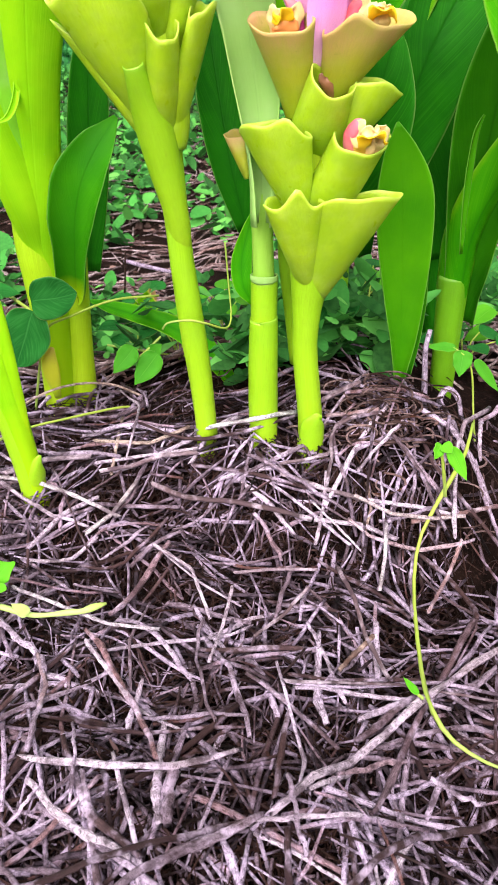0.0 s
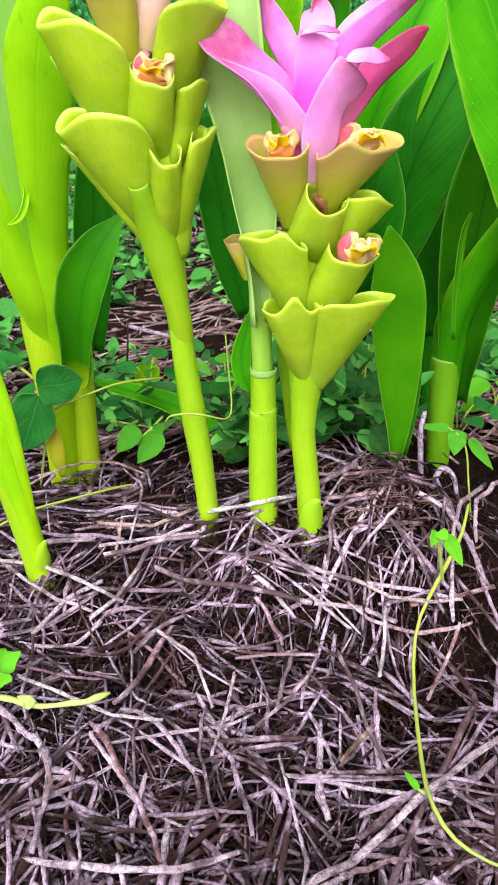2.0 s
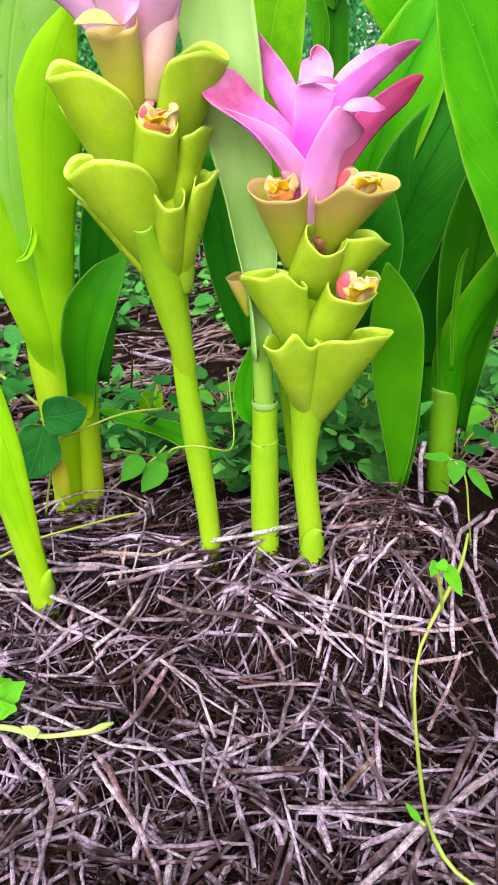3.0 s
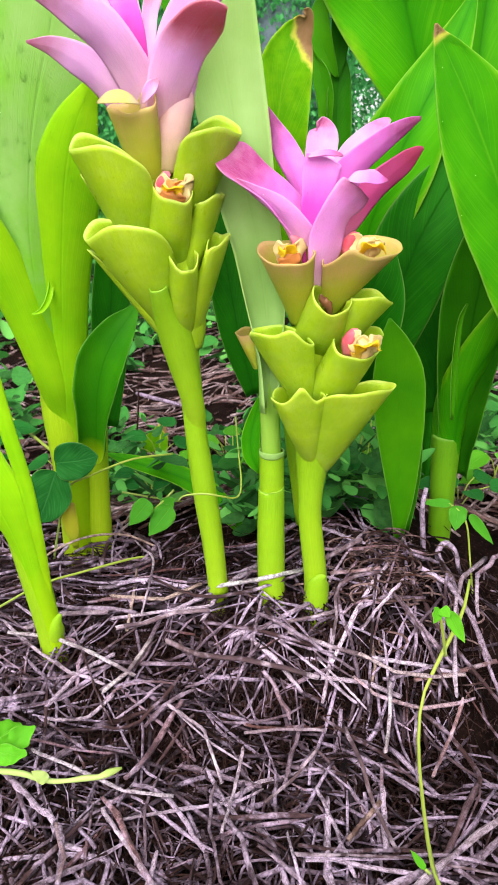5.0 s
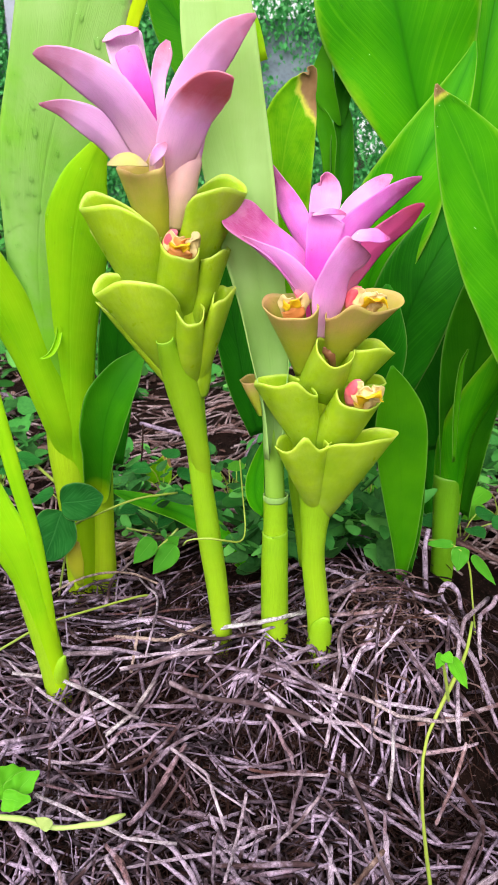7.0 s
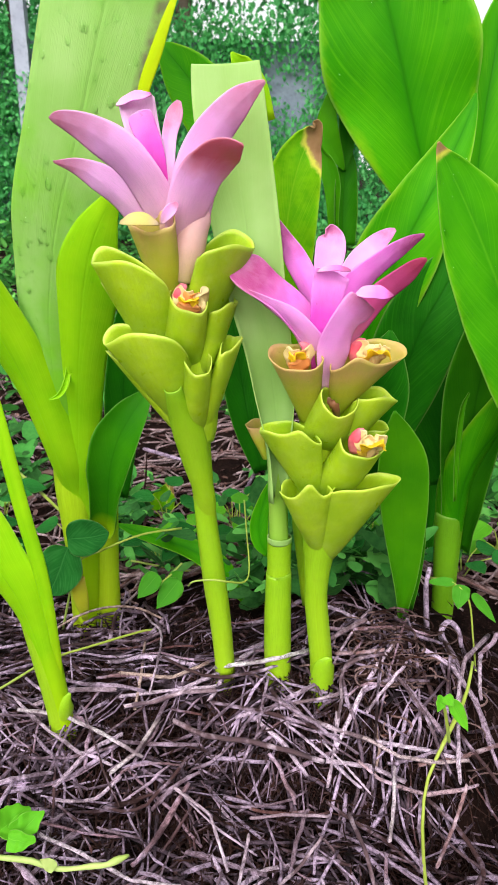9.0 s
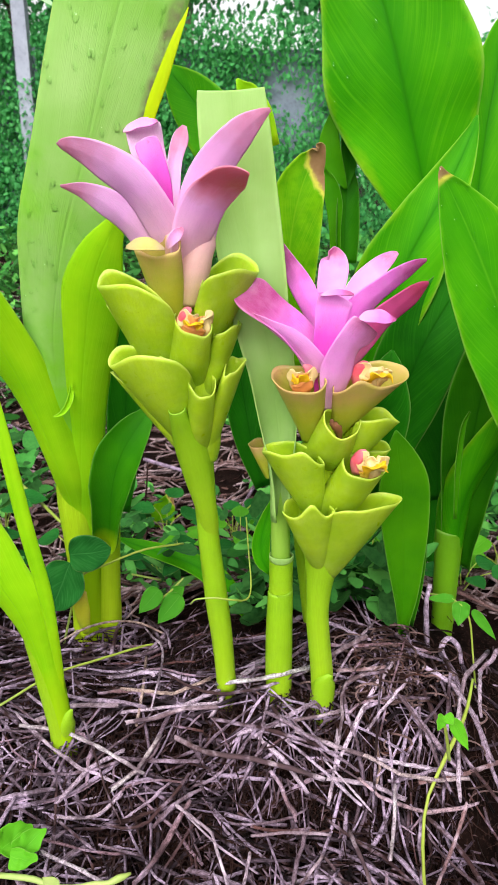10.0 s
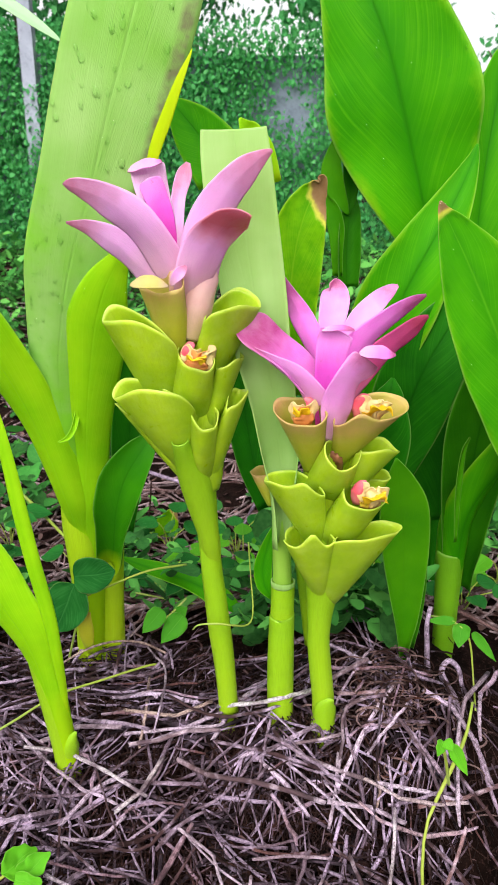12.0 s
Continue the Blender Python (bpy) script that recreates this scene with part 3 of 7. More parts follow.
twig(0.109, 0.324, 0.130, 0.272, 0.0022, 0.009, 0.010)
twig(0.095, 0.373, 0.123, 0.332, 0.0019, 0.011, 0.003)
twig(0.141, 0.384, 0.130, 0.329, 0.0023, 0.011, -0.001)
twig(0.169, 0.424, 0.228, 0.497, 0.0025, 0.013, 0.002)
twig(0.169, 0.424, 0.156, 0.379, 0.0021, 0.011, -0.002)
twig(0.077, 0.295, 0.085, 0.355, 0.0015, 0.009, -0.005)
twig(-0.007, 0.319, 0.042, 0.314, 0.0017, 0.008, 0.000)
twig(0.015, 0.277, 0.028, 0.317, 0.0020, 0.009, -0.000)
twig(0.004, 0.346, 0.021, 0.321, 0.0021, 0.008, 0.002)
twig(0.084, 0.340, 0.119, 0.343, 0.0018, 0.008, -0.001)
twig(0.095, 0.276, 0.104, 0.324, 0.0021, 0.009, 0.000)
twig(0.011, 0.154, 0.141, 0.250, 0.0028, 0.011, 0.004)
twig(0.022, 0.224, 0.129, 0.223, 0.0014, 0.011, 0.003)
twig(0.056, 0.165, 0.129, 0.270, 0.0026, 0.007, 0.001)
twig(-0.000, 0.229, 0.042, 0.194, 0.0017, 0.008, 0.000)
twig(0.016, 0.162, 0.023, 0.132, 0.0016, 0.019, -0.001)
twig(0.040, 0.179, 0.074, 0.189, 0.0018, 0.008, 0.001)
twig(0.040, 0.123, 0.111, 0.158, 0.0023, 0.019, 0.005)
twig(0.011, 0.161, 0.020, 0.212, 0.0021, 0.007, 0.001)
twig(0.072, 0.271, 0.069, 0.236, 0.0024, 0.009, 0.000)
twig(0.034, 0.269, 0.049, 0.219, 0.0018, 0.007, 0.001)
twig(0.049, 0.239, 0.070, 0.261, 0.0018, 0.009, -0.000)
twig(0.085, 0.179, 0.107, 0.168, 0.0017, 0.011, -0.001)
twig(0.100, 0.225, 0.122, 0.209, 0.0015, 0.009, -0.003)
twig(-0.001, 0.148, 0.046, 0.152, 0.0015, 0.012, -0.001)
twig(-0.088, 0.256, -0.043, 0.180, 0.0024, 0.012, 0.005)
twig(-0.104, 0.183, -0.007, 0.181, 0.0022, 0.011, -0.009)
twig(-0.111, 0.245, -0.104, 0.186, 0.0022, 0.011, 0.003)
twig(-0.133, 0.200, -0.074, 0.237, 0.0020, 0.008, 0.000)
twig(-0.151, 0.276, -0.115, 0.251, 0.0029, 0.011, 0.000)
twig(-0.077, 0.248, 0.000, 0.276, 0.0016, 0.007, -0.002)
twig(-0.053, 0.210, -0.004, 0.204, 0.0016, 0.009, 0.000)
twig(-0.091, 0.128, -0.001, 0.147, 0.0019, 0.014, -0.002)
twig(-0.051, 0.116, 0.004, 0.146, 0.0026, 0.019, 0.002)
twig(-0.077, 0.159, -0.084, 0.199, 0.0013, 0.013, -0.001)
twig(-0.074, 0.274, -0.032, 0.234, 0.0022, 0.007, 0.006)
twig(-0.025, 0.267, -0.001, 0.194, 0.0023, 0.007, 0.004)
twig(-0.027, 0.276, -0.017, 0.201, 0.0014, 0.011, -0.005)
twig(-0.100, 0.174, -0.050, 0.137, 0.0027, 0.009, -0.004)
twig(-0.035, 0.147, -0.035, 0.177, 0.0040, 0.007, -0.000)
twig(-0.113, 0.150, -0.093, 0.128, 0.0019, 0.012, 0.000)
twig(-0.108, 0.156, -0.095, 0.168, 0.0013, 0.013, 0.000)
twig(-0.101, 0.208, -0.066, 0.207, 0.0014, 0.007, -0.000)
knobby([(-0.033, 0.389, 0.010, 0.0017), (-0.006, 0.381, 0.020, 0.0016), (0.016, 0.386, 0.022, 0.0017), (0.032, 0.396, 0.019, 0.0017)], M_STALK)
knobby([(-0.098, 0.377, -0.015, 0.0016), (-0.077, 0.378, -0.012, 0.0016), (-0.058, 0.380, -0.005, 0.0016), (-0.035, 0.377, -0.001, 0.0016)], M_STALK)
knobby([(-0.062, 0.366, -0.019, 0.0019), (-0.041, 0.357, -0.023, 0.0019), (-0.010, 0.351, -0.022, 0.0018), (0.017, 0.345, -0.024, 0.0018), (0.038, 0.339, -0.027, 0.0018)], M_STALK)
knobby([(-0.103, 0.337, -0.036, 0.0015), (-0.087, 0.344, -0.026, 0.0015), (-0.074, 0.367, -0.018, 0.0016)], M_STALK)
knobby([(0.049, 0.407, 0.021, 0.0018), (0.063, 0.414, 0.025, 0.0019), (0.077, 0.420, 0.029, 0.0019)], M_STALK)
knobby([(-0.008, 0.310, -0.046, 0.0011), (0.015, 0.313, -0.046, 0.0011), (0.041, 0.309, -0.043, 0.0011)], M_STALK)
knobby([(0.070, 0.386, 0.021, 0.0013), (0.058, 0.383, 0.016, 0.0013), (0.054, 0.375, 0.010, 0.0013), (0.054, 0.365, 0.001, 0.0013), (0.051, 0.356, -0.011, 0.0013)], M_STALK)
knobby([(0.019, 0.223, -0.041, 0.0011), (0.047, 0.227, -0.047, 0.0008), (0.076, 0.223, -0.044, 0.0008), (0.122, 0.217, -0.049, 0.0008)], M_STALK)
knobby([(-0.088, 0.250, -0.041, 0.0014), (-0.074, 0.236, -0.047, 0.0014), (-0.057, 0.215, -0.052, 0.0013)], M_STALK)
knobby([(0.048, 0.239, -0.051, 0.0014), (0.069, 0.261, -0.050, 0.0015)], M_TAN)
knobby([(-0.174, 0.378, -0.020, 0.0014), (-0.146, 0.376, -0.022, 0.0014), (-0.119, 0.363, -0.023, 0.0014), (-0.085, 0.343, -0.026, 0.0014)], M_STALK)
knobby([(0.070, 0.349, -0.017, 0.0014), (0.092, 0.341, -0.025, 0.0014), (0.117, 0.336, -0.025, 0.0013), (0.135, 0.337, -0.024, 0.0013)], M_STALK)
knobby([(0.088, 0.337, -0.031, 0.0013), (0.086, 0.322, -0.045, 0.0013), (0.078, 0.293, -0.044, 0.0012)], M_STALK)
knobby([(0.055, 0.310, -0.043, 0.0014), (0.061, 0.281, -0.040, 0.0013), (0.065, 0.261, -0.049, 0.0013), (0.073, 0.234, -0.051, 0.0012)], M_STALK)
knobby([(0.134, 0.326, -0.035, 0.0013), (0.124, 0.311, -0.049, 0.0013), (0.105, 0.280, -0.049, 0.0012)], M_STALK)
knobby([(-0.058, 0.323, -0.035, 0.0012), (-0.035, 0.309, -0.041, 0.0011), (-0.023, 0.279, -0.051, 0.0011)], M_STALK)
knobby([(-0.010, 0.297, -0.047, 0.0012), (-0.015, 0.273, -0.053, 0.0011), (-0.021, 0.240, -0.044, 0.0010)], M_STALK)
knobby([(0.003, 0.263, -0.051, 0.0010), (0.020, 0.277, -0.049, 0.0011), (0.035, 0.292, -0.042, 0.0011)], M_STALK)
knobby([(-0.138, 0.293, -0.042, 0.0012), (-0.113, 0.286, -0.048, 0.0012), (-0.078, 0.263, -0.041, 0.0011), (-0.052, 0.261, -0.043, 0.0011)], M_STALK)
knobby([(-0.114, 0.247, -0.048, 0.0013), (-0.104, 0.225, -0.045, 0.0013), (-0.104, 0.210, -0.044, 0.0012)], M_STALK)
knobby([(-0.104, 0.388, -0.016, 0.0014), (-0.070, 0.386, -0.009, 0.0014), (-0.035, 0.380, -0.000, 0.0013)], M_TWIG)
knobby([(-0.105, 0.404, -0.008, 0.0014), (-0.067, 0.394, -0.004, 0.0014), (-0.041, 0.398, 0.006, 0.0014)], M_TAN)
knobby([(0.054, 0.398, 0.015, 0.0016), (0.070, 0.394, 0.019, 0.0015), (0.086, 0.392, 0.023, 0.0015)], M_STALK)
knobby([(0.070, 0.370, 0.005, 0.0013), (0.090, 0.376, 0.011, 0.0013), (0.116, 0.378, 0.007, 0.0013)], M_TWIG)
knobby([(0.098, 0.374, 0.009, 0.0019), (0.117, 0.358, -0.010, 0.0019), (0.133, 0.342, -0.024, 0.0018)], M_TWIG)
knobby([(0.117, 0.396, 0.020, 0.0019), (0.137, 0.392, 0.009, 0.0019), (0.152, 0.380, -0.011, 0.0019), (0.161, 0.362, -0.031, 0.0019)], M_TWIG)
knobby([(0.074, 0.350, -0.020, 0.0015), (0.110, 0.344, -0.022, 0.0015), (0.129, 0.340, -0.025, 0.0015)], M_STALK)
knobby([(0.105, 0.338, -0.029, 0.0016), (0.131, 0.340, -0.025, 0.0016), (0.166, 0.362, -0.035, 0.0017)], M_STALK)
knobby([(0.044, 0.342, -0.030, 0.0017), (0.073, 0.340, -0.033, 0.0017), (0.095, 0.334, -0.040, 0.0017)], M_STALK)
knobby([(-0.099, 0.354, -0.026, 0.0015), (-0.072, 0.354, -0.028, 0.0015), (-0.046, 0.356, -0.030, 0.0015)], M_TWIG)
knobby([(0.022, 0.362, -0.008, 0.0017), (0.048, 0.356, -0.015, 0.0017), (0.074, 0.350, -0.020, 0.0017)], M_STALK)
knobby([(-0.035, 0.374, -0.009, 0.0015), (0.003, 0.364, -0.009, 0.0015), (0.039, 0.356, -0.015, 0.0015)], M_TWIG)
knobby([(-0.089, 0.340, -0.034, 0.0015), (-0.077, 0.366, -0.023, 0.0015), (-0.069, 0.382, -0.013, 0.0016)], M_TWIG)
knobby([(0.022, 0.368, -0.004, 0.0013), (0.039, 0.370, -0.002, 0.0013), (0.056, 0.372, 0.002, 0.0013)], M_STALK)
knobby([(-0.017, 0.342, -0.040, 0.0011), (-0.008, 0.352, -0.024, 0.0011), (0.001, 0.358, -0.015, 0.0011)], M_TWIG)
knobby([(0.043, 0.330, -0.039, 0.0013), (0.049, 0.350, -0.024, 0.0013), (0.051, 0.362, -0.007, 0.0013)], M_STALK)
knobby([(0.183, 0.454, -0.012, 0.0020), (0.150, 0.404, 0.006, 0.0018), (0.140, 0.382, -0.002, 0.0017), (0.143, 0.368, -0.016, 0.0017)], M_STALK)
knobby([(0.165, 0.342, -0.047, 0.0015), (0.157, 0.364, -0.027, 0.0015), (0.153, 0.380, -0.010, 0.0016)], M_TWIG)
knobby([(0.073, 0.334, -0.041, 0.0011), (0.079, 0.346, -0.025, 0.0011), (0.077, 0.356, -0.012, 0.0011)], M_TAN)
knobby([(-0.095, 0.452, -0.017, 0.0013), (-0.090, 0.398, -0.006, 0.0012), (-0.092, 0.378, -0.018, 0.0012)], M_TAN)
knobby([(-0.167, 0.388, -0.024, 0.0020), (-0.142, 0.402, -0.022, 0.0020), (-0.109, 0.392, -0.013, 0.0020)], M_STALK)
knobby([(-0.141, 0.336, -0.047, 0.0017), (-0.121, 0.352, -0.032, 0.0017), (-0.099, 0.360, -0.025, 0.0017)], M_TWIG)
for _ in range(300):
    x, y = bed_place()
    if bare(x, y) and rng.random() < (0.85 if y > 0.26 else 0.45):
        continue
    knobby(stick(x, y, rng.uniform(0.025, 0.085), 0.0008 + 0.0012 * rng.random() ** 1.5, bed_angle(x, y), rng.uniform(0.000, 0.009), 0.12, 6, slope=rng.uniform(-0.08, 0.08)))

# curled roots tangled on the top of the mound
tangle = []
for _ in range(190):
    x, y = rng.gauss(0.088, 0.026), rng.gauss(0.400, 0.024)
    r, a, turn = rng.uniform(0.004, 0.016), rng.uniform(0, 6.28), rng.uniform(1.2, 4.0)
    lean, thick = rng.uniform(0.2, 1.0), rng.uniform(0.00035, 0.0009)
    row = []
    for k in range(8):
        b = a + turn * k / 7
        row.append((x + r * math.cos(b), y + r * (1 - lean) * math.sin(b), height(x, y) + 0.001 + r * lean * (0.5 + 0.5 * math.sin(b)), thick))
    tangle.append(row)
tagged(joined("curled_root", tangle, M_TAN_ROOT, 5, 10, 0.12, mulch, "curled reddish-brown roots", straight=False), kind="stuff")

# ---- turmeric plants ----
def blade_data(stations, facing, n=28, across=14, wave=0.0, waves=5.0, roll=0.0, seed=0, blunt=0.0, fold=0.0):
    """A leaf, bract or petal through rows (x, y, z, half width, degrees of wrap). Its hollow side turns towards facing."""
    c = curve_points(stations, n)
    pts, wid, wrap = c[:, :3], np.maximum(c[:, 3], 0.0002), np.radians(np.clip(c[:, 4], 4, 340))
    if blunt:
        end = np.clip((np.linspace(0, 1, n) - (1 - blunt)) / blunt, 0, 1)
        wid = np.maximum(wid * np.sqrt(1 - end ** 2), 0.0002)
    tang = np.gradient(pts, axis=0)
    tang /= np.linalg.norm(tang, axis=1)[:, None] + 1e-12
    f = np.array(facing, dtype=float)
    run = np.concatenate([[0], np.cumsum(np.linalg.norm(np.diff(pts, axis=0), axis=1))])
    run /= run[-1]
    verts, uvs = [], []
    for k in range(n):
        side = np.cross(tang[k], f)
        side /= np.linalg.norm(side)
        up = np.cross(side, tang[k])
        half = wrap[k] / 2
        r = wid[k] / math.sin(min(half, math.pi / 2))
        u = run[k]
        for j in range(across + 1):
            v = j / across * 2 - 1
            a = v * half
            w = wave * abs(v) ** 2 * math.sin(u * waves * 6.283 + (1.9 if v > 0 else 0) + seed) * wid[k]
            lip = roll * abs(v) ** 6 * wid[k] - fold * abs(v) * wid[k]
            verts.append(pts[k] + side * r * math.sin(a) + up * (r * (1 - math.cos(a)) + w - lip))
            uvs.append((u, j / across))
    m = across + 1
    faces = [(k * m + j, k * m + j + 1, (k + 1) * m + j + 1, (k + 1) * m + j) for k in range(n - 1) for j in range(across)]
    return verts, faces, uvs


def blade(name, stations, facing, material, parent, label="", thick=0.0005, **more):
    v, f, u = blade_data(stations, facing, **more)
    ob = part(name, mesh_of(name, v, f, u), material, parent, label)
    shell = ob.modifiers.new("thickness", "SOLIDIFY")
    shell.thickness, shell.offset = thick, 0.0
    return ob


def drop_mesh():
    rows = [(0.0, 1.0), (0.35, 0.93), (0.68, 0.70), (0.90, 0.36), (1.0, 0.02)]
    v, f, m = [], [], 10
    for r, h in rows[::-1]:
        v += [(r * math.cos(6.2832 * i / m), r * math.sin(6.2832 * i / m), 0.55 * h) for i in range(m)]
    f = [(k * m + i, k * m + (i + 1) % m, (k + 1) * m + (i + 1) % m, (k + 1) * m + i) for k in range(len(rows) - 1) for i in range(m)]
    me = mesh_of("water_drop", v, f)
    me.polygons.foreach_set("use_smooth", [True] * len(me.polygons))
    me.materials.append(M_WATER)
    return me


DROP = drop_mesh()


def bead(leaf, count, low, high, seed, small=0.0006, large=0.0024):
    """Water drops on the side of a leaf that faces the path."""
    rr = random.Random(seed)
    polys = [q for q in leaf.data.polygons if low < q.center.z < high]
    for _ in range(count):
        q = rr.choice(polys)
        nor = q.normal if q.normal.y < 0 else -q.normal
        a, b, c, d = (leaf.data.vertices[i].co for i in q.vertices)
        s, t = rr.random(), rr.random()
        at = (a * (1 - s) + b * s) * (1 - t) + (d * (1 - s) + c * s) * t
        r = small + (large - small) * rr.random() ** 3
        ob = new("water_drop", DROP)
        ob.parent = leaf
        turn = nor.to_track_quat("Z", "Y").to_matrix().to_4x4()
        ob.matrix_basis = Matrix.Translation(at + nor * 0.0003) @ turn @ Matrix.Diagonal((r * rr.uniform(0.65, 0.95), r * rr.uniform(0.9, 1.9), r * 0.8, 1))


def bract(parent, stations, facing, material=None, label="", **more):
    more.setdefault("thick", 0.0006)
    more.setdefault("across", 18)
    return blade("bract", stations, facing, material or M_BRACT, parent, label, **more)


def cowl(parent, base, mouth, material=None, label="", depth=(0.007, 0.006), grow=1.05, bulge=0.05, belly=0.004, pointed=1.0, flare=0.02, folds=(), wave=0.02, seed=0.0, root=0.008, wide=0.92, rows=20, round_=40):
    """A fleshy scoop-shaped bract. base: its two ends at the stem; mouth: both corners of its rim, then the middle of the front and of the back rim.
    folds: (degrees round the rim, lift, width in degrees) of pleats in the rim."""
    b0, b1 = (np.array(p, dtype=float) for p in base)
    m0, m1, mf, mb = (np.array(p, dtype=float) for p in mouth)
    c0, c1 = (b0 + b1) / 2, (m0 + m1) / 2
    c0[2] -= root
    verts, uvs = [], []
    for k in range(rows):
        s = k / (rows - 1)
        e = s ** grow
        swell = 1 + bulge * math.sin(math.pi * s) + flare * max(0.0, (s - 0.86) / 0.14) ** 2
        for j in range(round_):
            w = 2 * math.pi * j / round_ - 1.5 * math.pi
            co, si = math.cos(w), math.sin(w)
            low = (b1 - b0) / 2 * wide * co + np.array((0.0, si * (depth[1] if si > 0 else depth[0]), 0.0))
            high = (m1 - m0) / 2 * co + ((mb if si > 0 else mf) - c1) * abs(si) ** pointed
            p = c0 + (c1 - c0) * s + (low * (1 - e) + high * e) * swell
            p[1] -= 0.6 * belly * math.sin(math.pi * s ** 0.9) * max(0.0, -si)
            turn = math.degrees(math.atan2(si, co))
            for at, lift, span in folds:
                p[2] += lift * s ** 3 * math.exp(-((turn - at) / span) ** 2)
                p[1] -= 0.25 * lift * s ** 2 * math.exp(-((turn - at) / span) ** 2)
            p += (c1 - c0) * wave * s ** 4 * (math.sin(2 * w + seed) + 0.6 * math.sin(5 * w + 2 * seed))
            verts.append(p)
            uvs.append((s, 0.05 + 0.9 * abs(2 * j / round_ - 1)))
    n = round_
    faces = [(k * n + j, k * n + (j + 1) % n, (k + 1) * n + (j + 1) % n, (k + 1) * n + j) for k in range(rows - 1) for j in range(n)]
    ob = part("bract", mesh_of("bract", verts, faces, uvs), material or M_BRACT, parent, label)
    shell = ob.modifiers.new("thickness", "SOLIDIFY")
    shell.thickness, shell.offset = 0.0006, 0.0
    return ob


def petal(parent, stations, facing, material, label="", **more):
    more.setdefault("wave", 0.13)
    more.setdefault("waves", 2.0)
    more.setdefault("fold", 0.10)
    stations = [(x, y, z, w, 0.28 * a) for x, y, z, w, a in stations]
    return blade("petal", stations, facing, material, parent, label, thick=0.0006, **more)


def crumpled(ob, amount, scale):
    """Dents a thin petal unevenly."""
    for v in ob.data.vertices:
        v.co += amount * Vector(noise.noise_vector(v.co * scale))
    ob.data.update()
    return ob


def floret(parent, at, size, lean):
    """A small crumpled flower in the mouth of a bract: yellow lip, cream side lobes with an orange foot, and a red hood on the other side."""
    x, y, z = at
    s = size

    def row(dx, dy, dz, w, a):
        return (x + dx * s, y + dy * s, z + dz * s, w * s, a)

    d = 1 if lean >= 0 else -1
    lip = crumpled(blade("floret", [row(0, 0.1, -0.9, 0.35, 120), row(0.2 * lean, -0.25, -0.25, 0.42, 110), row(0.55 * lean, -0.40, -0.02, 0.46, 90), row(0.9 * lean, -0.46, -0.06, 0.40, 60), row(1.15 * lean, -0.50, -0.26, 0.26, 40)], (-0.3 * lean, 0.2, 1), M_FLORET_YELLOW, parent, "small yellow flower with a red hood", n=18, across=14, wave=0.35, waves=3.5, thick=0.0004, seed=x * 900), 0.16 * s, 190)
    for k, (dx, dy, w, tall) in enumerate(((-0.30, 0.02, 0.40, 0.36), (0.10, -0.14, 0.36, 0.22), (0.50, -0.02, 0.34, 0.30))):
        dx += 0.20 * lean
        crumpled(blade("lobe", [row(dx * 0.5, 0.2, -0.9, 0.25, 100), row(dx, dy, -0.30, w, 110), row(dx * 1.10, dy, 0.05, w * 1.15, 90), row(dx * 1.0 + 0.10 * lean, dy - 0.05, tall, w * 0.80, 70), row(dx * 0.9 + 0.2 * lean, dy - 0.14, tall + 0.05, w * 0.15, 50)], (-dx * 0.5, 1, 0.1), (M_FLORET_CREAM, M_FLORET_ORANGE, M_FLORET_CREAM)[k] if lean < 0.3 else M_FLORET_CREAM, lip, n=16, across=12, wave=0.22, waves=2.5, thick=0.0004, seed=k * 2.1), 0.20 * s, 170 + 30 * k)
    if lean < 0.3:
        crumpled(blade("foot", [row(-0.1 * d, -0.2, -0.9, 0.45, 120), row(-0.05 * d, -0.36, -0.45, 0.55, 110), row(0.02 * d, -0.40, -0.25, 0.45, 90), row(0.05 * d, -0.34, -0.12, 0.15, 60)], (0, 1, 0.2), M_FLORET_ORANGE, lip, n=12, across=10, wave=0.2, waves=2, thick=0.0004), 0.12 * s, 200)
    crumpled(blade("hood", [row(-0.45 * d, 0.25, -0.8, 0.30, 140), row(-0.60 * d, 0.10, -0.1, 0.30, 130), row(-0.50 * d, 0.08, 0.20, 0.30, 120), row(-0.32 * d, 0.10, 0.42, 0.22, 100), row(-0.06 * d, 0.14, 0.56, 0.06, 80)], (0.4 * d, 1, -0.2), M_FLORET_RED, lip, n=16, across=12, wave=0.08, thick=0.0004), 0.10 * s, 150)


# -- the shorter flowering stem, magenta --
f2 = thing("turmeric_flower", (0.048, 0.386, -0.02), "turmeric flower spike with magenta petals and lime-green bracts", "flower", "turmeric flower spikes")
tube("stem", [(0.044, 0.39, -0.0397, 0.0085), (0.0416, 0.388, -0.0084, 0.0083), (0.0412, 0.387, 0.0183, 0.008), (0.0359, 0.3860, 0.0653, 0.0078), (0.0354, 0.3850, 0.0840, 0.0080), (0.0356, 0.3850, 0.0973, 0.0091), (0.0363, 0.3850, 0.1081, 0.0107), (0.0373, 0.3850, 0.1188, 0.0127), (0.0387, 0.3850, 0.1293, 0.0148), (0.0400, 0.3850, 0.1416, 0.0147), (0.0409, 0.3850, 0.1538, 0.0123)], M_STEM, f2, n=44, sides=24)
blade("sheath", [(0.0429, 0.378, -0.02, 0.0078, 150), (0.0422, 0.3765, 0.0022, 0.0081, 165), (0.0423, 0.376, 0.0168, 0.0076, 140), (0.0443, 0.376, 0.0247, 0.004, 100), (0.0475, 0.377, 0.0264, 0.0008, 60)], (0, 1, 0), M_STEM, f2, "pale short basal sheath", across=12)
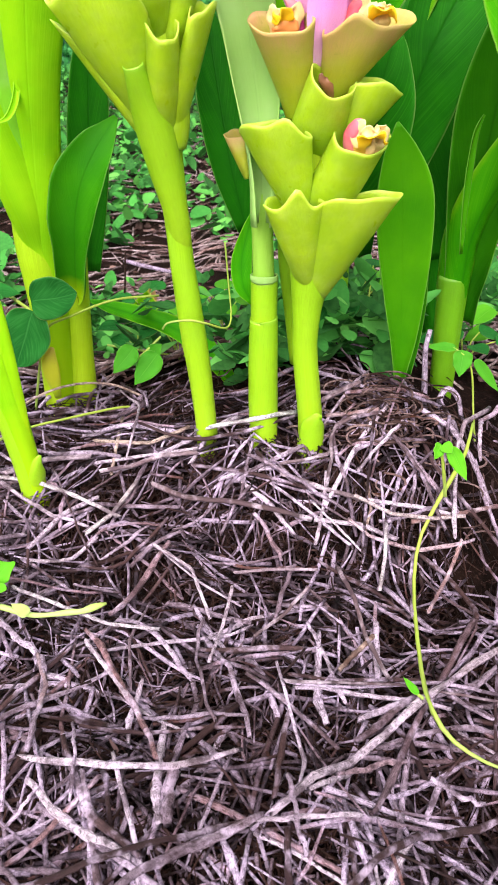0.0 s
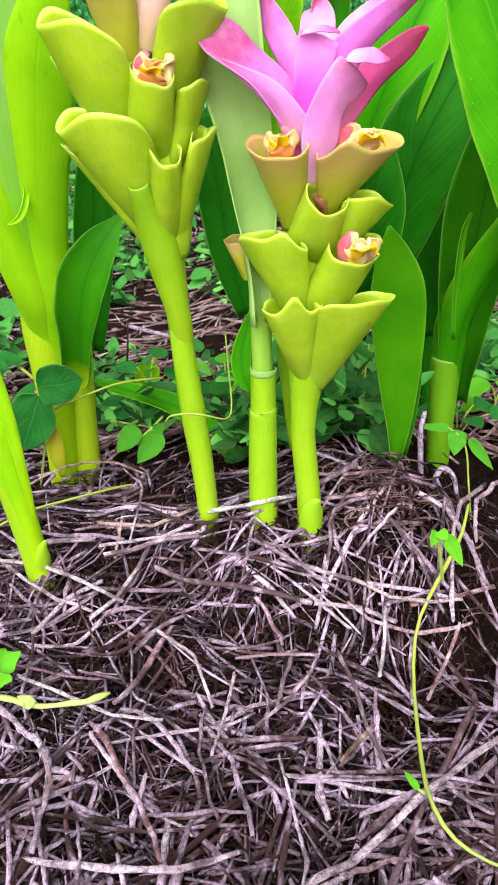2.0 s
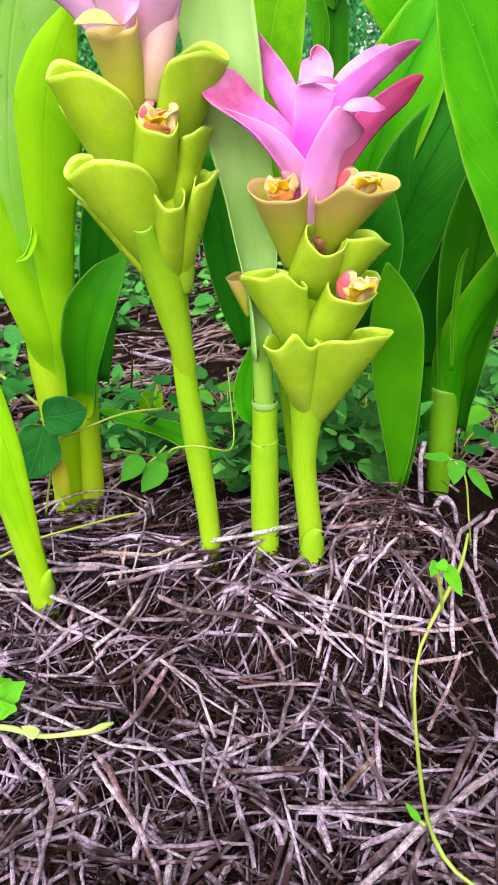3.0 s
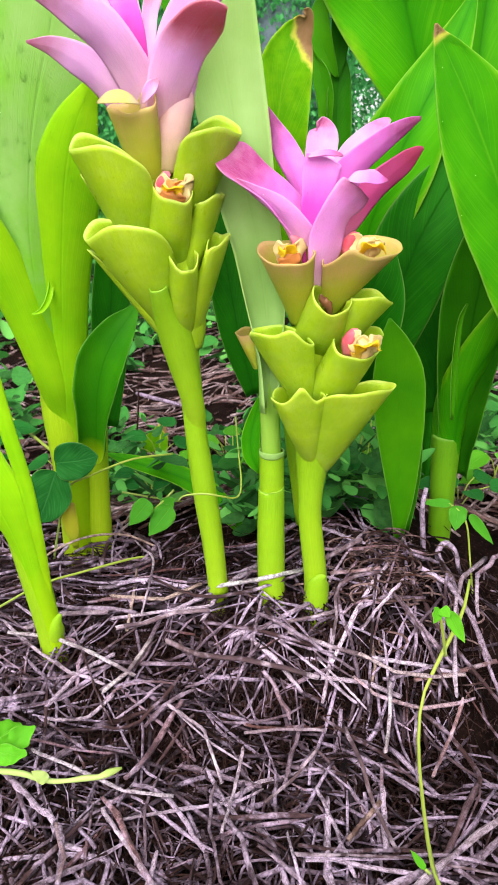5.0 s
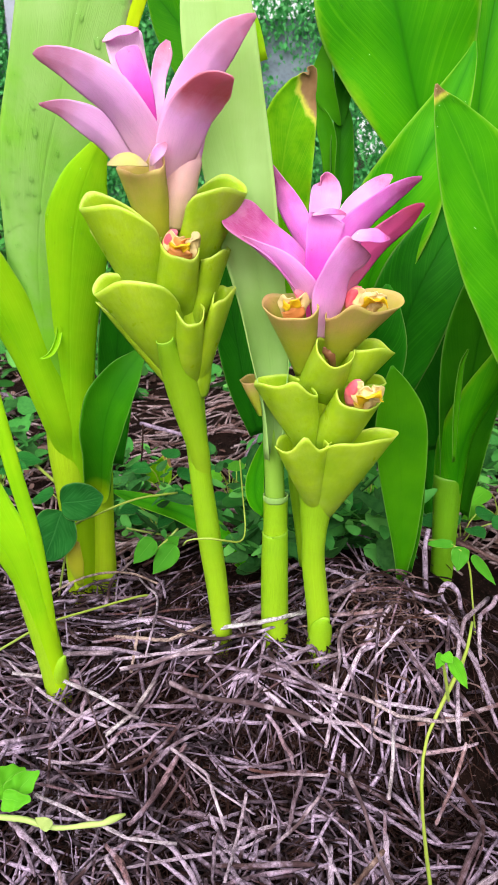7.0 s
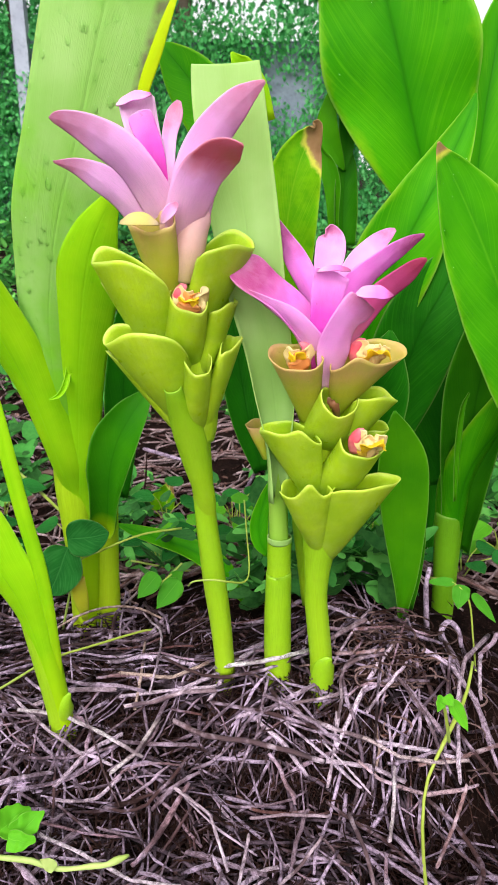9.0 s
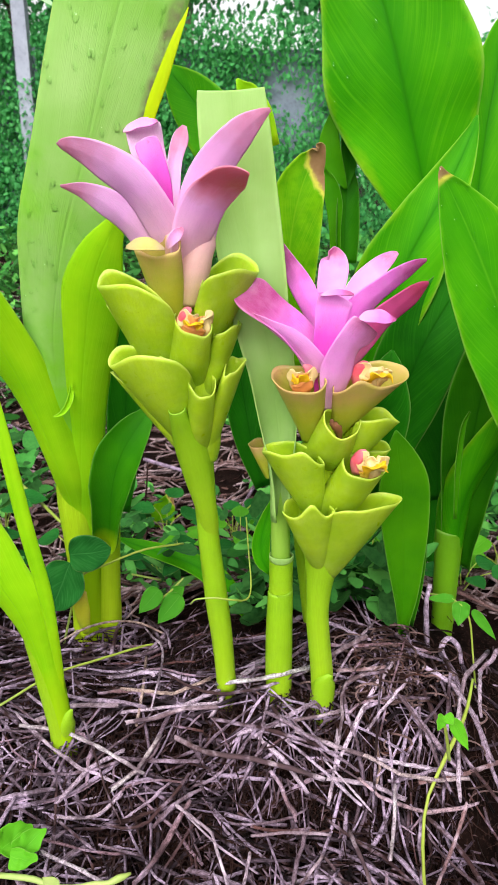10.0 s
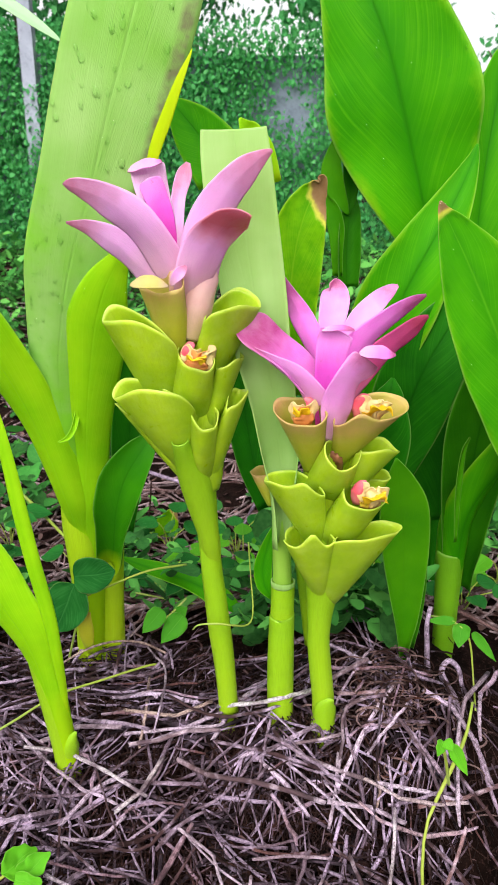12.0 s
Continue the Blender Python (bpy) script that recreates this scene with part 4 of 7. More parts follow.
tube("axis", [(0.0340, 0.386, 0.118, 0.0085), (0.0322, 0.385, 0.140, 0.0120), (0.0326, 0.385, 0.175, 0.0130), (0.0336, 0.386, 0.205, 0.0125), (0.0336, 0.387, 0.232, 0.0085)], M_BRACT, f2, "fleshy axis of the flower spike", n=20, sides=20)
# lowest pair
cowl(f2, [(0.0268, 0.3850, 0.1220), (0.0456, 0.3850, 0.1026)], [(0.0382, 0.3570, 0.1632), (0.0831, 0.3760, 0.1630), (0.0606, 0.3560, 0.1669), (0.0650, 0.3830, 0.1640)], belly=0.004, pointed=1.3, seed=0.4, wide=1.0, grow=1.2, root=0.0, bulge=0.03, depth=(0.0098, 0.0090))
cowl(f2, [(0.0299, 0.3860, 0.1096), (0.0416, 0.3860, 0.1097)], [(0.0097, 0.3640, 0.1612), (0.0396, 0.3570, 0.1632), (0.0189, 0.3520, 0.1625), (0.0228, 0.3800, 0.1642)], belly=0.003, folds=[(-68, 0.0105, 20)], seed=1.0, wide=1.0, grow=1.0, root=0.0, bulge=0.03, depth=(0.0090, 0.0090))
# second pair
cowl(f2, [(0.0266, 0.3820, 0.1622), (0.0511, 0.3820, 0.1537)], [(0.0429, 0.3600, 0.1964), (0.0704, 0.3660, 0.1906), (0.0551, 0.3500, 0.1899), (0.0608, 0.3760, 0.1940)], belly=0.005, seed=2.0)
cowl(f2, [(0.0220, 0.3820, 0.1598), (0.0365, 0.3820, 0.1571)], [(-0.0038, 0.3720, 0.1961), (0.0316, 0.3560, 0.1951), (0.0113, 0.3550, 0.2010), (0.0119, 0.3820, 0.2006)], belly=0.005, pointed=1.2, folds=[(-68, 0.0050, 20)], seed=0.6)
# third row
cowl(f2, [(0.0185, 0.3840, 0.1947), (0.0478, 0.3840, 0.1855)], [(0.0310, 0.3580, 0.2276), (0.0530, 0.3660, 0.2197), (0.0401, 0.3500, 0.2144), (0.0449, 0.3760, 0.2210)], belly=0.006, seed=3.2)
blade("dry_floret", [(0.0405, 0.3620, 0.2091, 0.0014, 120), (0.0384, 0.3560, 0.2168, 0.0023, 150), (0.0356, 0.3550, 0.2205, 0.002, 160), (0.0344, 0.3550, 0.2239, 0.0007, 90)], (0.3, 1, 0), M_WITHERED_BROWN, f2, "shrivelled brown floret", n=16, across=10, wave=0.6, waves=4)
cowl(f2, [(0.0412, 0.3880, 0.1838), (0.0490, 0.3880, 0.1858)], [(0.0517, 0.3700, 0.2177), (0.0803, 0.3860, 0.2122), (0.0650, 0.3700, 0.2185), (0.0667, 0.3930, 0.2187)], belly=0.004, pointed=1.4, seed=4.0)
cowl(f2, [(0.0584, 0.4000, 0.1744), (0.0644, 0.4000, 0.1733)], [(0.0613, 0.3940, 0.1909), (0.0781, 0.3940, 0.1914), (0.0696, 0.3900, 0.1905), (0.0703, 0.4020, 0.1938)], belly=0.002, pointed=1.3, seed=5.0)
cowl(f2, [(-0.0019, 0.4040, 0.1752), (0.0032, 0.4040, 0.1772)], [(-0.0128, 0.4020, 0.1901), (-0.0000, 0.4020, 0.1921), (-0.0059, 0.3980, 0.1900), (-0.0051, 0.4080, 0.1930)], M_BRACT_OLIVE, belly=0.002, pointed=1.4, seed=2.2)
# top green row, blushed
cowl(f2, [(0.0182, 0.3840, 0.2040), (0.0362, 0.3840, 0.2060)], [(0.0008, 0.3700, 0.2441), (0.0309, 0.3580, 0.2452), (0.0151, 0.3520, 0.2412), (0.0131, 0.3780, 0.2502)], M_BRACT_OLIVE, "olive bract with a rosy rim", belly=0.002, grow=1.5, seed=1.4, root=0.004, wide=0.75)
cowl(f2, [(0.0337, 0.3860, 0.2053), (0.0474, 0.3860, 0.2090)], [(0.0353, 0.3580, 0.2396), (0.0802, 0.3740, 0.2450), (0.0580, 0.3540, 0.2423), (0.0577, 0.3840, 0.2498)], M_BRACT_OLIVE, "olive bract with a rosy rim", belly=0.003, grow=1.35, folds=[(-112, 0.0070, 22)], seed=0.3, root=0.004, wide=0.8)
# magenta crown
petal(f2, [(0.0366, 0.381, 0.2321, 0.0069, 120), (0.0263, 0.376, 0.2536, 0.0101, 110), (0.0109, 0.372, 0.2713, 0.0118, 100), (-0.0045, 0.37, 0.2855, 0.0126, 80), (-0.0135, 0.371, 0.2921, 0.0115, 70), (-0.02, 0.374, 0.2963, 0.0058, 60)], (0.05, -0.75, 1.0), M_PETAL_DARK, blunt=0.16)
petal(f2, [(0.0342, 0.372, 0.2352, 0.0074, 160), (0.0234, 0.364, 0.2544, 0.0078, 150), (0.011, 0.36, 0.2688, 0.0057, 130), (-0.0019, 0.36, 0.2772, 0.0032, 110), (-0.0115, 0.362, 0.2824, 0.001, 90)], (0.2, 1, 0.6), M_PETAL_PINK)
petal(f2, [(0.0354, 0.388, 0.2353, 0.0049, 140), (0.0301, 0.385, 0.263, 0.0061, 130), (0.023, 0.387, 0.2814, 0.007, 110), (0.015, 0.391, 0.297, 0.007, 90), (0.0088, 0.394, 0.3091, 0.004, 70), (0.0047, 0.396, 0.3186, 0.0007, 60)], (0.45, 1, 0.1), M_PETAL)
petal(f2, [(0.0351, 0.4, 0.2444, 0.0043, 120), (0.0349, 0.405, 0.2721, 0.0063, 110), (0.0372, 0.415, 0.2897, 0.0088, 90), (0.0395, 0.425, 0.3004, 0.0093, 80), (0.0386, 0.43, 0.3074, 0.0065, 80), (0.0361, 0.428, 0.3098, 0.0021, 80)], (0.0, -1, 0.3), M_PETAL_PINK, blunt=0.1)
petal(f2, [(0.0387, 0.396, 0.2345, 0.005, 130), (0.0436, 0.398, 0.2668, 0.007, 115), (0.0524, 0.402, 0.2899, 0.0072, 95), (0.0635, 0.408, 0.302, 0.0062, 80), (0.072, 0.412, 0.3083, 0.0038, 60), (0.0765, 0.413, 0.3109, 0.001, 40)], (-0.3, -1, 0.3), M_PETAL_PINK)
petal(f2, [(0.0368, 0.378, 0.2361, 0.0075, 150), (0.0392, 0.369, 0.262, 0.0098, 140), (0.0491, 0.366, 0.284, 0.0093, 125), (0.0637, 0.368, 0.2985, 0.0073, 105), (0.077, 0.372, 0.3071, 0.0041, 80), (0.0852, 0.375, 0.3111, 0.001, 50)], (-0.3, 1, 0.45), M_PETAL)
petal(f2, [(0.0398, 0.386, 0.2341, 0.0063, 140), (0.0531, 0.384, 0.2607, 0.0085, 120), (0.0682, 0.385, 0.2779, 0.009, 105), (0.0813, 0.388, 0.2885, 0.0067, 80), (0.0879, 0.39, 0.2939, 0.0037, 60), (0.0915, 0.391, 0.2964, 0.001, 50)], (-0.3, 1, 0.4), M_PETAL_RED)
petal(f2, [(0.0365, 0.37, 0.2245, 0.0068, 160), (0.0377, 0.361, 0.2477, 0.0098, 170), (0.0421, 0.357, 0.264, 0.0108, 160), (0.0483, 0.355, 0.2728, 0.0113, 120), (0.0528, 0.354, 0.2779, 0.0106, 90)], (-0.35, 0.9, 0.5), M_PETAL_PINK, blunt=0.06)
petal(f2, [(0.0462, 0.353, 0.2823, 0.0009, 50), (0.0507, 0.351, 0.2837, 0.0037, 50), (0.0567, 0.35, 0.2837, 0.0043, 50), (0.0623, 0.35, 0.2828, 0.0028, 50), (0.0659, 0.351, 0.2823, 0.0006, 40)], (0.0, -0.8, 0.8), M_PETAL, "turned-over petal lip")
petal(f2, [(0.0325, 0.374, 0.2309, 0.0068, 160), (0.0314, 0.368, 0.2574, 0.0079, 160), (0.0321, 0.365, 0.2782, 0.009, 150), (0.0335, 0.365, 0.288, 0.0095, 120), (0.035, 0.364, 0.2933, 0.0095, 80)], (0.05, -1, 0.3), M_PETAL_DEEP, blunt=0.05)
petal(f2, [(0.0262, 0.362, 0.2930, 0.0006, 50), (0.0305, 0.36, 0.2945, 0.0017, 50), (0.0352, 0.36, 0.295, 0.0019, 50), (0.041, 0.361, 0.2944, 0.0015, 50), (0.0440, 0.362, 0.2934, 0.0006, 40)], (0.0, -0.8, 0.8), M_PETAL_DARK, "turned-over petal lip")
petal(f2, [(0.0334, 0.392, 0.2339, 0.0049, 120), (0.0256, 0.394, 0.2569, 0.0063, 110), (0.0205, 0.396, 0.2671, 0.0055, 90), (0.0169, 0.398, 0.2729, 0.0028, 50)], (0.4, 1, 0.3), M_PETAL_PINK, blunt=0.2)
floret(f2, (0.0575, 0.3570, 0.1965), 0.0120, 0.75)
floret(f2, (0.0170, 0.3620, 0.2470), 0.0105, -0.2)
floret(f2, (0.0560, 0.3660, 0.2480), 0.0118, 0.95)

# -- the taller flowering stem, pink --
f1 = thing("turmeric_flower", (-0.022, 0.392, -0.02), "tall turmeric flower spike with pale pink petals and lime bracts", "flower", "turmeric flower spikes")
tube("stem", [(-0.0274, 0.3950, -0.0179, 0.0071), (-0.0281, 0.3940, 0.0135, 0.0070), (-0.0310, 0.3930, 0.0482, 0.0072), (-0.0343, 0.3920, 0.0767, 0.0074), (-0.0379, 0.3900, 0.1175, 0.0072), (-0.0400, 0.3880, 0.1477, 0.0070), (-0.0424, 0.3870, 0.1759, 0.0079), (-0.0441, 0.3860, 0.1954, 0.0092), (-0.0454, 0.3850, 0.2142, 0.0097)], M_STEM, f1, n=34, sides=20)
blade("sheath", [(-0.0361, 0.3860, 0.1240, 0.0041, 170), (-0.0375, 0.3805, 0.1413, 0.0062, 180), (-0.0392, 0.3770, 0.1550, 0.0068, 190), (-0.0425, 0.3725, 0.1744, 0.0087, 200), (-0.0459, 0.3675, 0.1932, 0.0095, 200), (-0.0498, 0.3630, 0.2091, 0.0076, 190), (-0.0525, 0.3590, 0.2199, 0.0055, 200), (-0.0537, 0.3570, 0.2260, 0.0048, 215)], (-0.15, 1, 0.1), M_STEM, f1, "long sheathing bract", n=44, across=22, roll=0.04)
blade("sheath", [(-0.0222, 0.3885, 0.0004, 0.0072, 205), (-0.0257, 0.3875, 0.0522, 0.0073, 205), (-0.0290, 0.3865, 0.0848, 0.0073, 205), (-0.0332, 0.3850, 0.1203, 0.0073, 200), (-0.0362, 0.3840, 0.1436, 0.0066, 180), (-0.0396, 0.3835, 0.1558, 0.0036, 150), (-0.0424, 0.3835, 0.1637, 0.0007, 100)], (-0.72, 0.69, 0), M_STEM, f1, "lower sheath with a slanting seam", n=36, across=22)
tube("axis", [(-0.0410, 0.386, 0.186, 0.0085), (-0.0412, 0.386, 0.198, 0.0110), (-0.0430, 0.385, 0.225, 0.0135), (-0.0468, 0.385, 0.265, 0.0130), (-0.0505, 0.385, 0.300, 0.0100)], M_BRACT, f1, "fleshy axis of the flower spike", n=20, sides=20)
cowl(f1, [(-0.0466, 0.3860, 0.1946), (-0.0342, 0.3860, 0.1954)], [(-0.0268, 0.3640, 0.2481), (-0.0147, 0.3780, 0.2524), (-0.0204, 0.3660, 0.2496), (-0.0228, 0.3840, 0.2526)], belly=0.003, pointed=1.2, seed=3.0, root=0.004, wide=0.9)
cowl(f1, [(-0.0518, 0.3850, 0.1949), (-0.0363, 0.3850, 0.1958)], [(-0.0469, 0.3580, 0.2446), (-0.0321, 0.3600, 0.2426), (-0.0389, 0.3510, 0.2385), (-0.0388, 0.3710, 0.2466)], belly=0.005, seed=0.8, root=0.004, wide=0.9)
cowl(f1, [(-0.0586, 0.3840, 0.1990), (-0.0438, 0.3840, 0.2017)], [(-0.0917, 0.3640, 0.2510), (-0.0460, 0.3560, 0.2488), (-0.0673, 0.3500, 0.2618), (-0.0796, 0.3700, 0.2620)], belly=0.005, pointed=1.5, seed=2.6, root=0.0, wide=0.9)
cowl(f1, [(-0.0557, 0.3880, 0.1889), (-0.0461, 0.3880, 0.1908)], [(-0.0937, 0.3760, 0.2446), (-0.0720, 0.3760, 0.2338), (-0.0831, 0.3720, 0.2389), (-0.0850, 0.3840, 0.2398)], belly=0.001, pointed=1.2, seed=1.0, root=0.0, wide=0.9)
cowl(f1, [(-0.0446, 0.3840, 0.2324), (-0.0337, 0.3840, 0.2342)], [(-0.0324, 0.3660, 0.2703), (-0.0174, 0.3800, 0.2735), (-0.0242, 0.3660, 0.2729), (-0.0254, 0.3860, 0.2766)], belly=0.004, pointed=1.2, seed=4.0)
cowl(f1, [(-0.0636, 0.3820, 0.2460), (-0.0375, 0.3820, 0.2407)], [(-0.0542, 0.3600, 0.2819), (-0.0339, 0.3600, 0.2789), (-0.0417, 0.3510, 0.2720), (-0.0434, 0.3740, 0.2855)], belly=0.006, grow=0.9, seed=5.0)
cowl(f1, [(-0.0736, 0.3820, 0.2473), (-0.0534, 0.3820, 0.2519)], [(-0.0954, 0.3640, 0.2950), (-0.0543, 0.3560, 0.2829), (-0.0723, 0.3510, 0.2987), (-0.0830, 0.3700, 0.3040)], belly=0.005, pointed=1.5, seed=2.0, root=0.006, wide=0.9)
cowl(f1, [(-0.0708, 0.3860, 0.2456), (-0.0633, 0.3860, 0.2484)], [(-0.0935, 0.3760, 0.2839), (-0.0736, 0.3760, 0.2712), (-0.0843, 0.3720, 0.2758), (-0.0842, 0.3840, 0.2782)], belly=0.001, pointed=1.2, seed=1.6)
cowl(f1, [(-0.0531, 0.3820, 0.2603), (-0.0332, 0.3820, 0.2638)], [(-0.0396, 0.3580, 0.2956), (-0.0086, 0.3740, 0.3031), (-0.0254, 0.3530, 0.3069), (-0.0245, 0.3840, 0.3118)], belly=0.005, pointed=1.3, seed=0.4)
cowl(f1, [(-0.0601, 0.3820, 0.2702), (-0.0476, 0.3820, 0.2716)], [(-0.0758, 0.3680, 0.3161), (-0.0503, 0.3580, 0.3217), (-0.0589, 0.3530, 0.3153), (-0.0651, 0.3760, 0.3215)], M_BRACT_OLIVE, "olive bract with a pale lip", belly=0.003, grow=1.2, seed=0.9)
blade("lip", [(-0.0775, 0.352, 0.3186, 0.0009, 50), (-0.0725, 0.3495, 0.3198, 0.0036, 60), (-0.0664, 0.3485, 0.3203, 0.0042, 60), (-0.0613, 0.3495, 0.3194, 0.003, 60), (-0.0574, 0.352, 0.3179, 0.0006, 50)], (0.0, -0.8, 0.8), M_LIP, f1, "pale turned-over lip", n=16, across=10)
blade("lip", [(-0.0564, 0.356, 0.3179, 0.0006, 50), (-0.0539, 0.354, 0.3217, 0.0024, 60), (-0.0507, 0.353, 0.3254, 0.003, 60), (-0.0478, 0.354, 0.3283, 0.0009, 50)], (0.3, -0.9, 0.5), M_PETAL_PALE, f1, n=14, across=10)
bract(f1, [(-0.0454, 0.366, 0.2854, 0.0057, 150), (-0.0423, 0.363, 0.2997, 0.0084, 160), (-0.0391, 0.364, 0.3111, 0.0084, 160), (-0.0355, 0.367, 0.3196, 0.0062, 130), (-0.0337, 0.37, 0.3247, 0.0044, 100)], (-0.3, 1, 0.2), M_BRACT_ROSE, "rose-brown bract", blunt=0.2)
# pink crown
petal(f1, [(-0.053, 0.378, 0.3071, 0.0077, 130), (-0.0623, 0.369, 0.3315, 0.0111, 120), (-0.0754, 0.362, 0.3498, 0.0113, 105), (-0.0903, 0.359, 0.3611, 0.0091, 85), (-0.103, 0.36, 0.3665, 0.0058, 65), (-0.1118, 0.362, 0.3686, 0.0018, 40)], (0.25, 1, 0.42), M_PETAL_PALE, blunt=0.08)
petal(f1, [(-0.0569, 0.384, 0.3029, 0.0066, 120), (-0.0713, 0.379, 0.3207, 0.0096, 110), (-0.0863, 0.378, 0.3349, 0.0094, 100), (-0.1022, 0.382, 0.3441, 0.006, 75), (-0.1179, 0.387, 0.3479, 0.0006, 40)], (0.25, 1, 0.45), M_PETAL_PALE)
petal(f1, [(-0.0578, 0.3800, 0.3310, 0.0025, 150), (-0.0614, 0.3780, 0.3462, 0.0062, 140), (-0.0661, 0.3760, 0.3609, 0.0085, 120), (-0.0685, 0.3750, 0.3722, 0.0093, 100), (-0.0695, 0.3740, 0.3800, 0.0092, 80)], (0.1, -1, 0.30), M_PETAL_LIGHT, blunt=0.06)
petal(f1, [(-0.0565, 0.3740, 0.3316, 0.0019, 140), (-0.0581, 0.3700, 0.3423, 0.0040, 140), (-0.0616, 0.3670, 0.3554, 0.0057, 130), (-0.0652, 0.3660, 0.3653, 0.0065, 110), (-0.0679, 0.3660, 0.3716, 0.0059, 90)], (0.15, -1, 0.35), M_PETAL_DEEP, "deep pink inner petal", blunt=0.10)
petal(f1, [(-0.0793, 0.3720, 0.3749, 0.0006, 40), (-0.0753, 0.3700, 0.3766, 0.0024, 50), (-0.0710, 0.3690, 0.3782, 0.0029, 50), (-0.0656, 0.3690, 0.3793, 0.0026, 50), (-0.0611, 0.3710, 0.3800, 0.0009, 40)], (0.1, -0.8, 0.7), M_PETAL_PINK, "turned-over petal lip")
petal(f1, [(-0.0558, 0.396, 0.3174, 0.004, 130), (-0.0575, 0.4, 0.3426, 0.0043, 120), (-0.0562, 0.405, 0.3611, 0.0042, 110), (-0.053, 0.409, 0.3734, 0.0046, 90), (-0.0507, 0.411, 0.3801, 0.0013, 60)], (0.2, -1, 0.2), M_PETAL_PALE)
petal(f1, [(-0.0501, 0.382, 0.3084, 0.0078, 150), (-0.0426, 0.375, 0.3356, 0.0106, 130), (-0.031, 0.37, 0.3589, 0.0109, 110), (-0.0184, 0.368, 0.3743, 0.0083, 90), (-0.009, 0.369, 0.3821, 0.0041, 65), (-0.0032, 0.37, 0.3859, 0.0009, 30)], (-0.25, 1, 0.35), M_PETAL_PALE)
petal(f1, [(-0.0487, 0.372, 0.3018, 0.0077, 160), (-0.0437, 0.361, 0.3221, 0.011, 160), (-0.0363, 0.353, 0.3377, 0.0121, 140), (-0.0295, 0.348, 0.3461, 0.0121, 110), (-0.0241, 0.342, 0.3514, 0.0102, 70), (-0.0189, 0.336, 0.354, 0.0061, 40), (-0.0139, 0.331, 0.3553, 0.0008, 30)], (-0.3, 1, 0.45), M_PETAL_BLUSH)
petal(f1, [(-0.045, 0.374, 0.3031, 0.0051, 140), (-0.0401, 0.37, 0.3163, 0.0075, 140), (-0.0359, 0.37, 0.3295, 0.0068, 130), (-0.0331, 0.372, 0.3383, 0.0043, 80)], (-0.3, 1, 0.2), M_PETAL_PALE, blunt=0.2)
petal(f1, [(-0.0543, 0.372, 0.3065, 0.0044, 140), (-0.0535, 0.366, 0.3168, 0.0062, 140), (-0.0514, 0.366, 0.3229, 0.0056, 130), (-0.0503, 0.368, 0.3278, 0.0037, 80)], (0.2, 1, 0.2), M_BRACT_ROSE, blunt=0.25)
floret(f1, (-0.0431, 0.3560, 0.2795), 0.0122, 0.10)

# -- the rolled leaf shoot between the flowers --
c1 = thing("turmeric_shoot", (0.003, 0.394, -0.03), "turmeric shoot with a pale half-unrolled leaf", "plant", "turmeric shoots")
tube("stem", [(0.0126, 0.396, -0.0378, 0.0095), (0.0113, 0.395, -0.0046, 0.0093), (0.0106, 0.395, 0.0413, 0.0088), (0.01, 0.394, 0.099, 0.0068), (0.0085, 0.394, 0.1431, 0.0062), (0.0070, 0.398, 0.1841, 0.0062), (0.0055, 0.404, 0.2121, 0.0060)], M_LEAF_STALK, c1, n=24, sides=20)
blade("sheath", [(0.0111, 0.385, -0.0113, 0.0087, 300), (0.0104, 0.385, 0.0195, 0.0094, 320), (0.0099, 0.384, 0.0547, 0.0091, 330), (0.01, 0.384, 0.0837, 0.0085, 335), (0.0099, 0.384, 0.0874, 0.0084, 335)], (0, 1, 0), M_STEM, c1, across=26, n=14)
blade("sheath", [(0.0102, 0.3855, 0.0771, 0.008, 335), (0.0101, 0.385, 0.0958, 0.0079, 335), (0.0101, 0.385, 0.1137, 0.0079, 335)], (0, 1, 0), M_STEM, c1, "pale-rimmed sheath", across=26, n=8)
blade("leaf", [(0.0087, 0.389, 0.1458, 0.0067, 300), (0.0079, 0.39, 0.1783, 0.0073, 260), (0.0058, 0.39, 0.2059, 0.0104, 210), (0.0032, 0.389, 0.2253, 0.012, 170), (-0, 0.39, 0.247, 0.0139, 140), (-0.006, 0.392, 0.2748, 0.0164, 110), (-0.0118, 0.394, 0.3082, 0.0187, 95), (-0.0181, 0.396, 0.3464, 0.0198, 75), (-0.0221, 0.398, 0.3766, 0.0197, 55), (-0.0237, 0.4, 0.3913, 0.0189, 40), (-0.0241, 0.401, 0.3974, 0.0182, 36)], (0, -1, 0.1), M_LEAF_PALE, c1, "pale green underside of a leaf that bends over", n=44, wave=0.02, thick=0.0006)
blade("leaf", [(-0.0059, 0.408, 0.3677, 0.0098, 40), (-0.012, 0.408, 0.3858, 0.011, 40), (-0.0159, 0.407, 0.3958, 0.0076, 50), (-0.0185, 0.405, 0.3997, 0.0038, 70), (-0.021, 0.404, 0.4034, 0.0006, 60)], (0.3, -1, 0.1), M_LEAF_LIME, c1, "lime fold at the leaf's top", across=10, n=16)
blade("leaf", [(0.0033, 0.405, 0.0918, 0.0016, 60), (-0.0025, 0.405, 0.1033, 0.0056, 60), (-0.0035, 0.406, 0.1186, 0.0063, 60), (0.0002, 0.407, 0.1359, 0.0039, 50), (0.0039, 0.408, 0.1486, 0.0008, 40)], (0, -1, 0.1), M_LEAF_MID, c1, n=14)
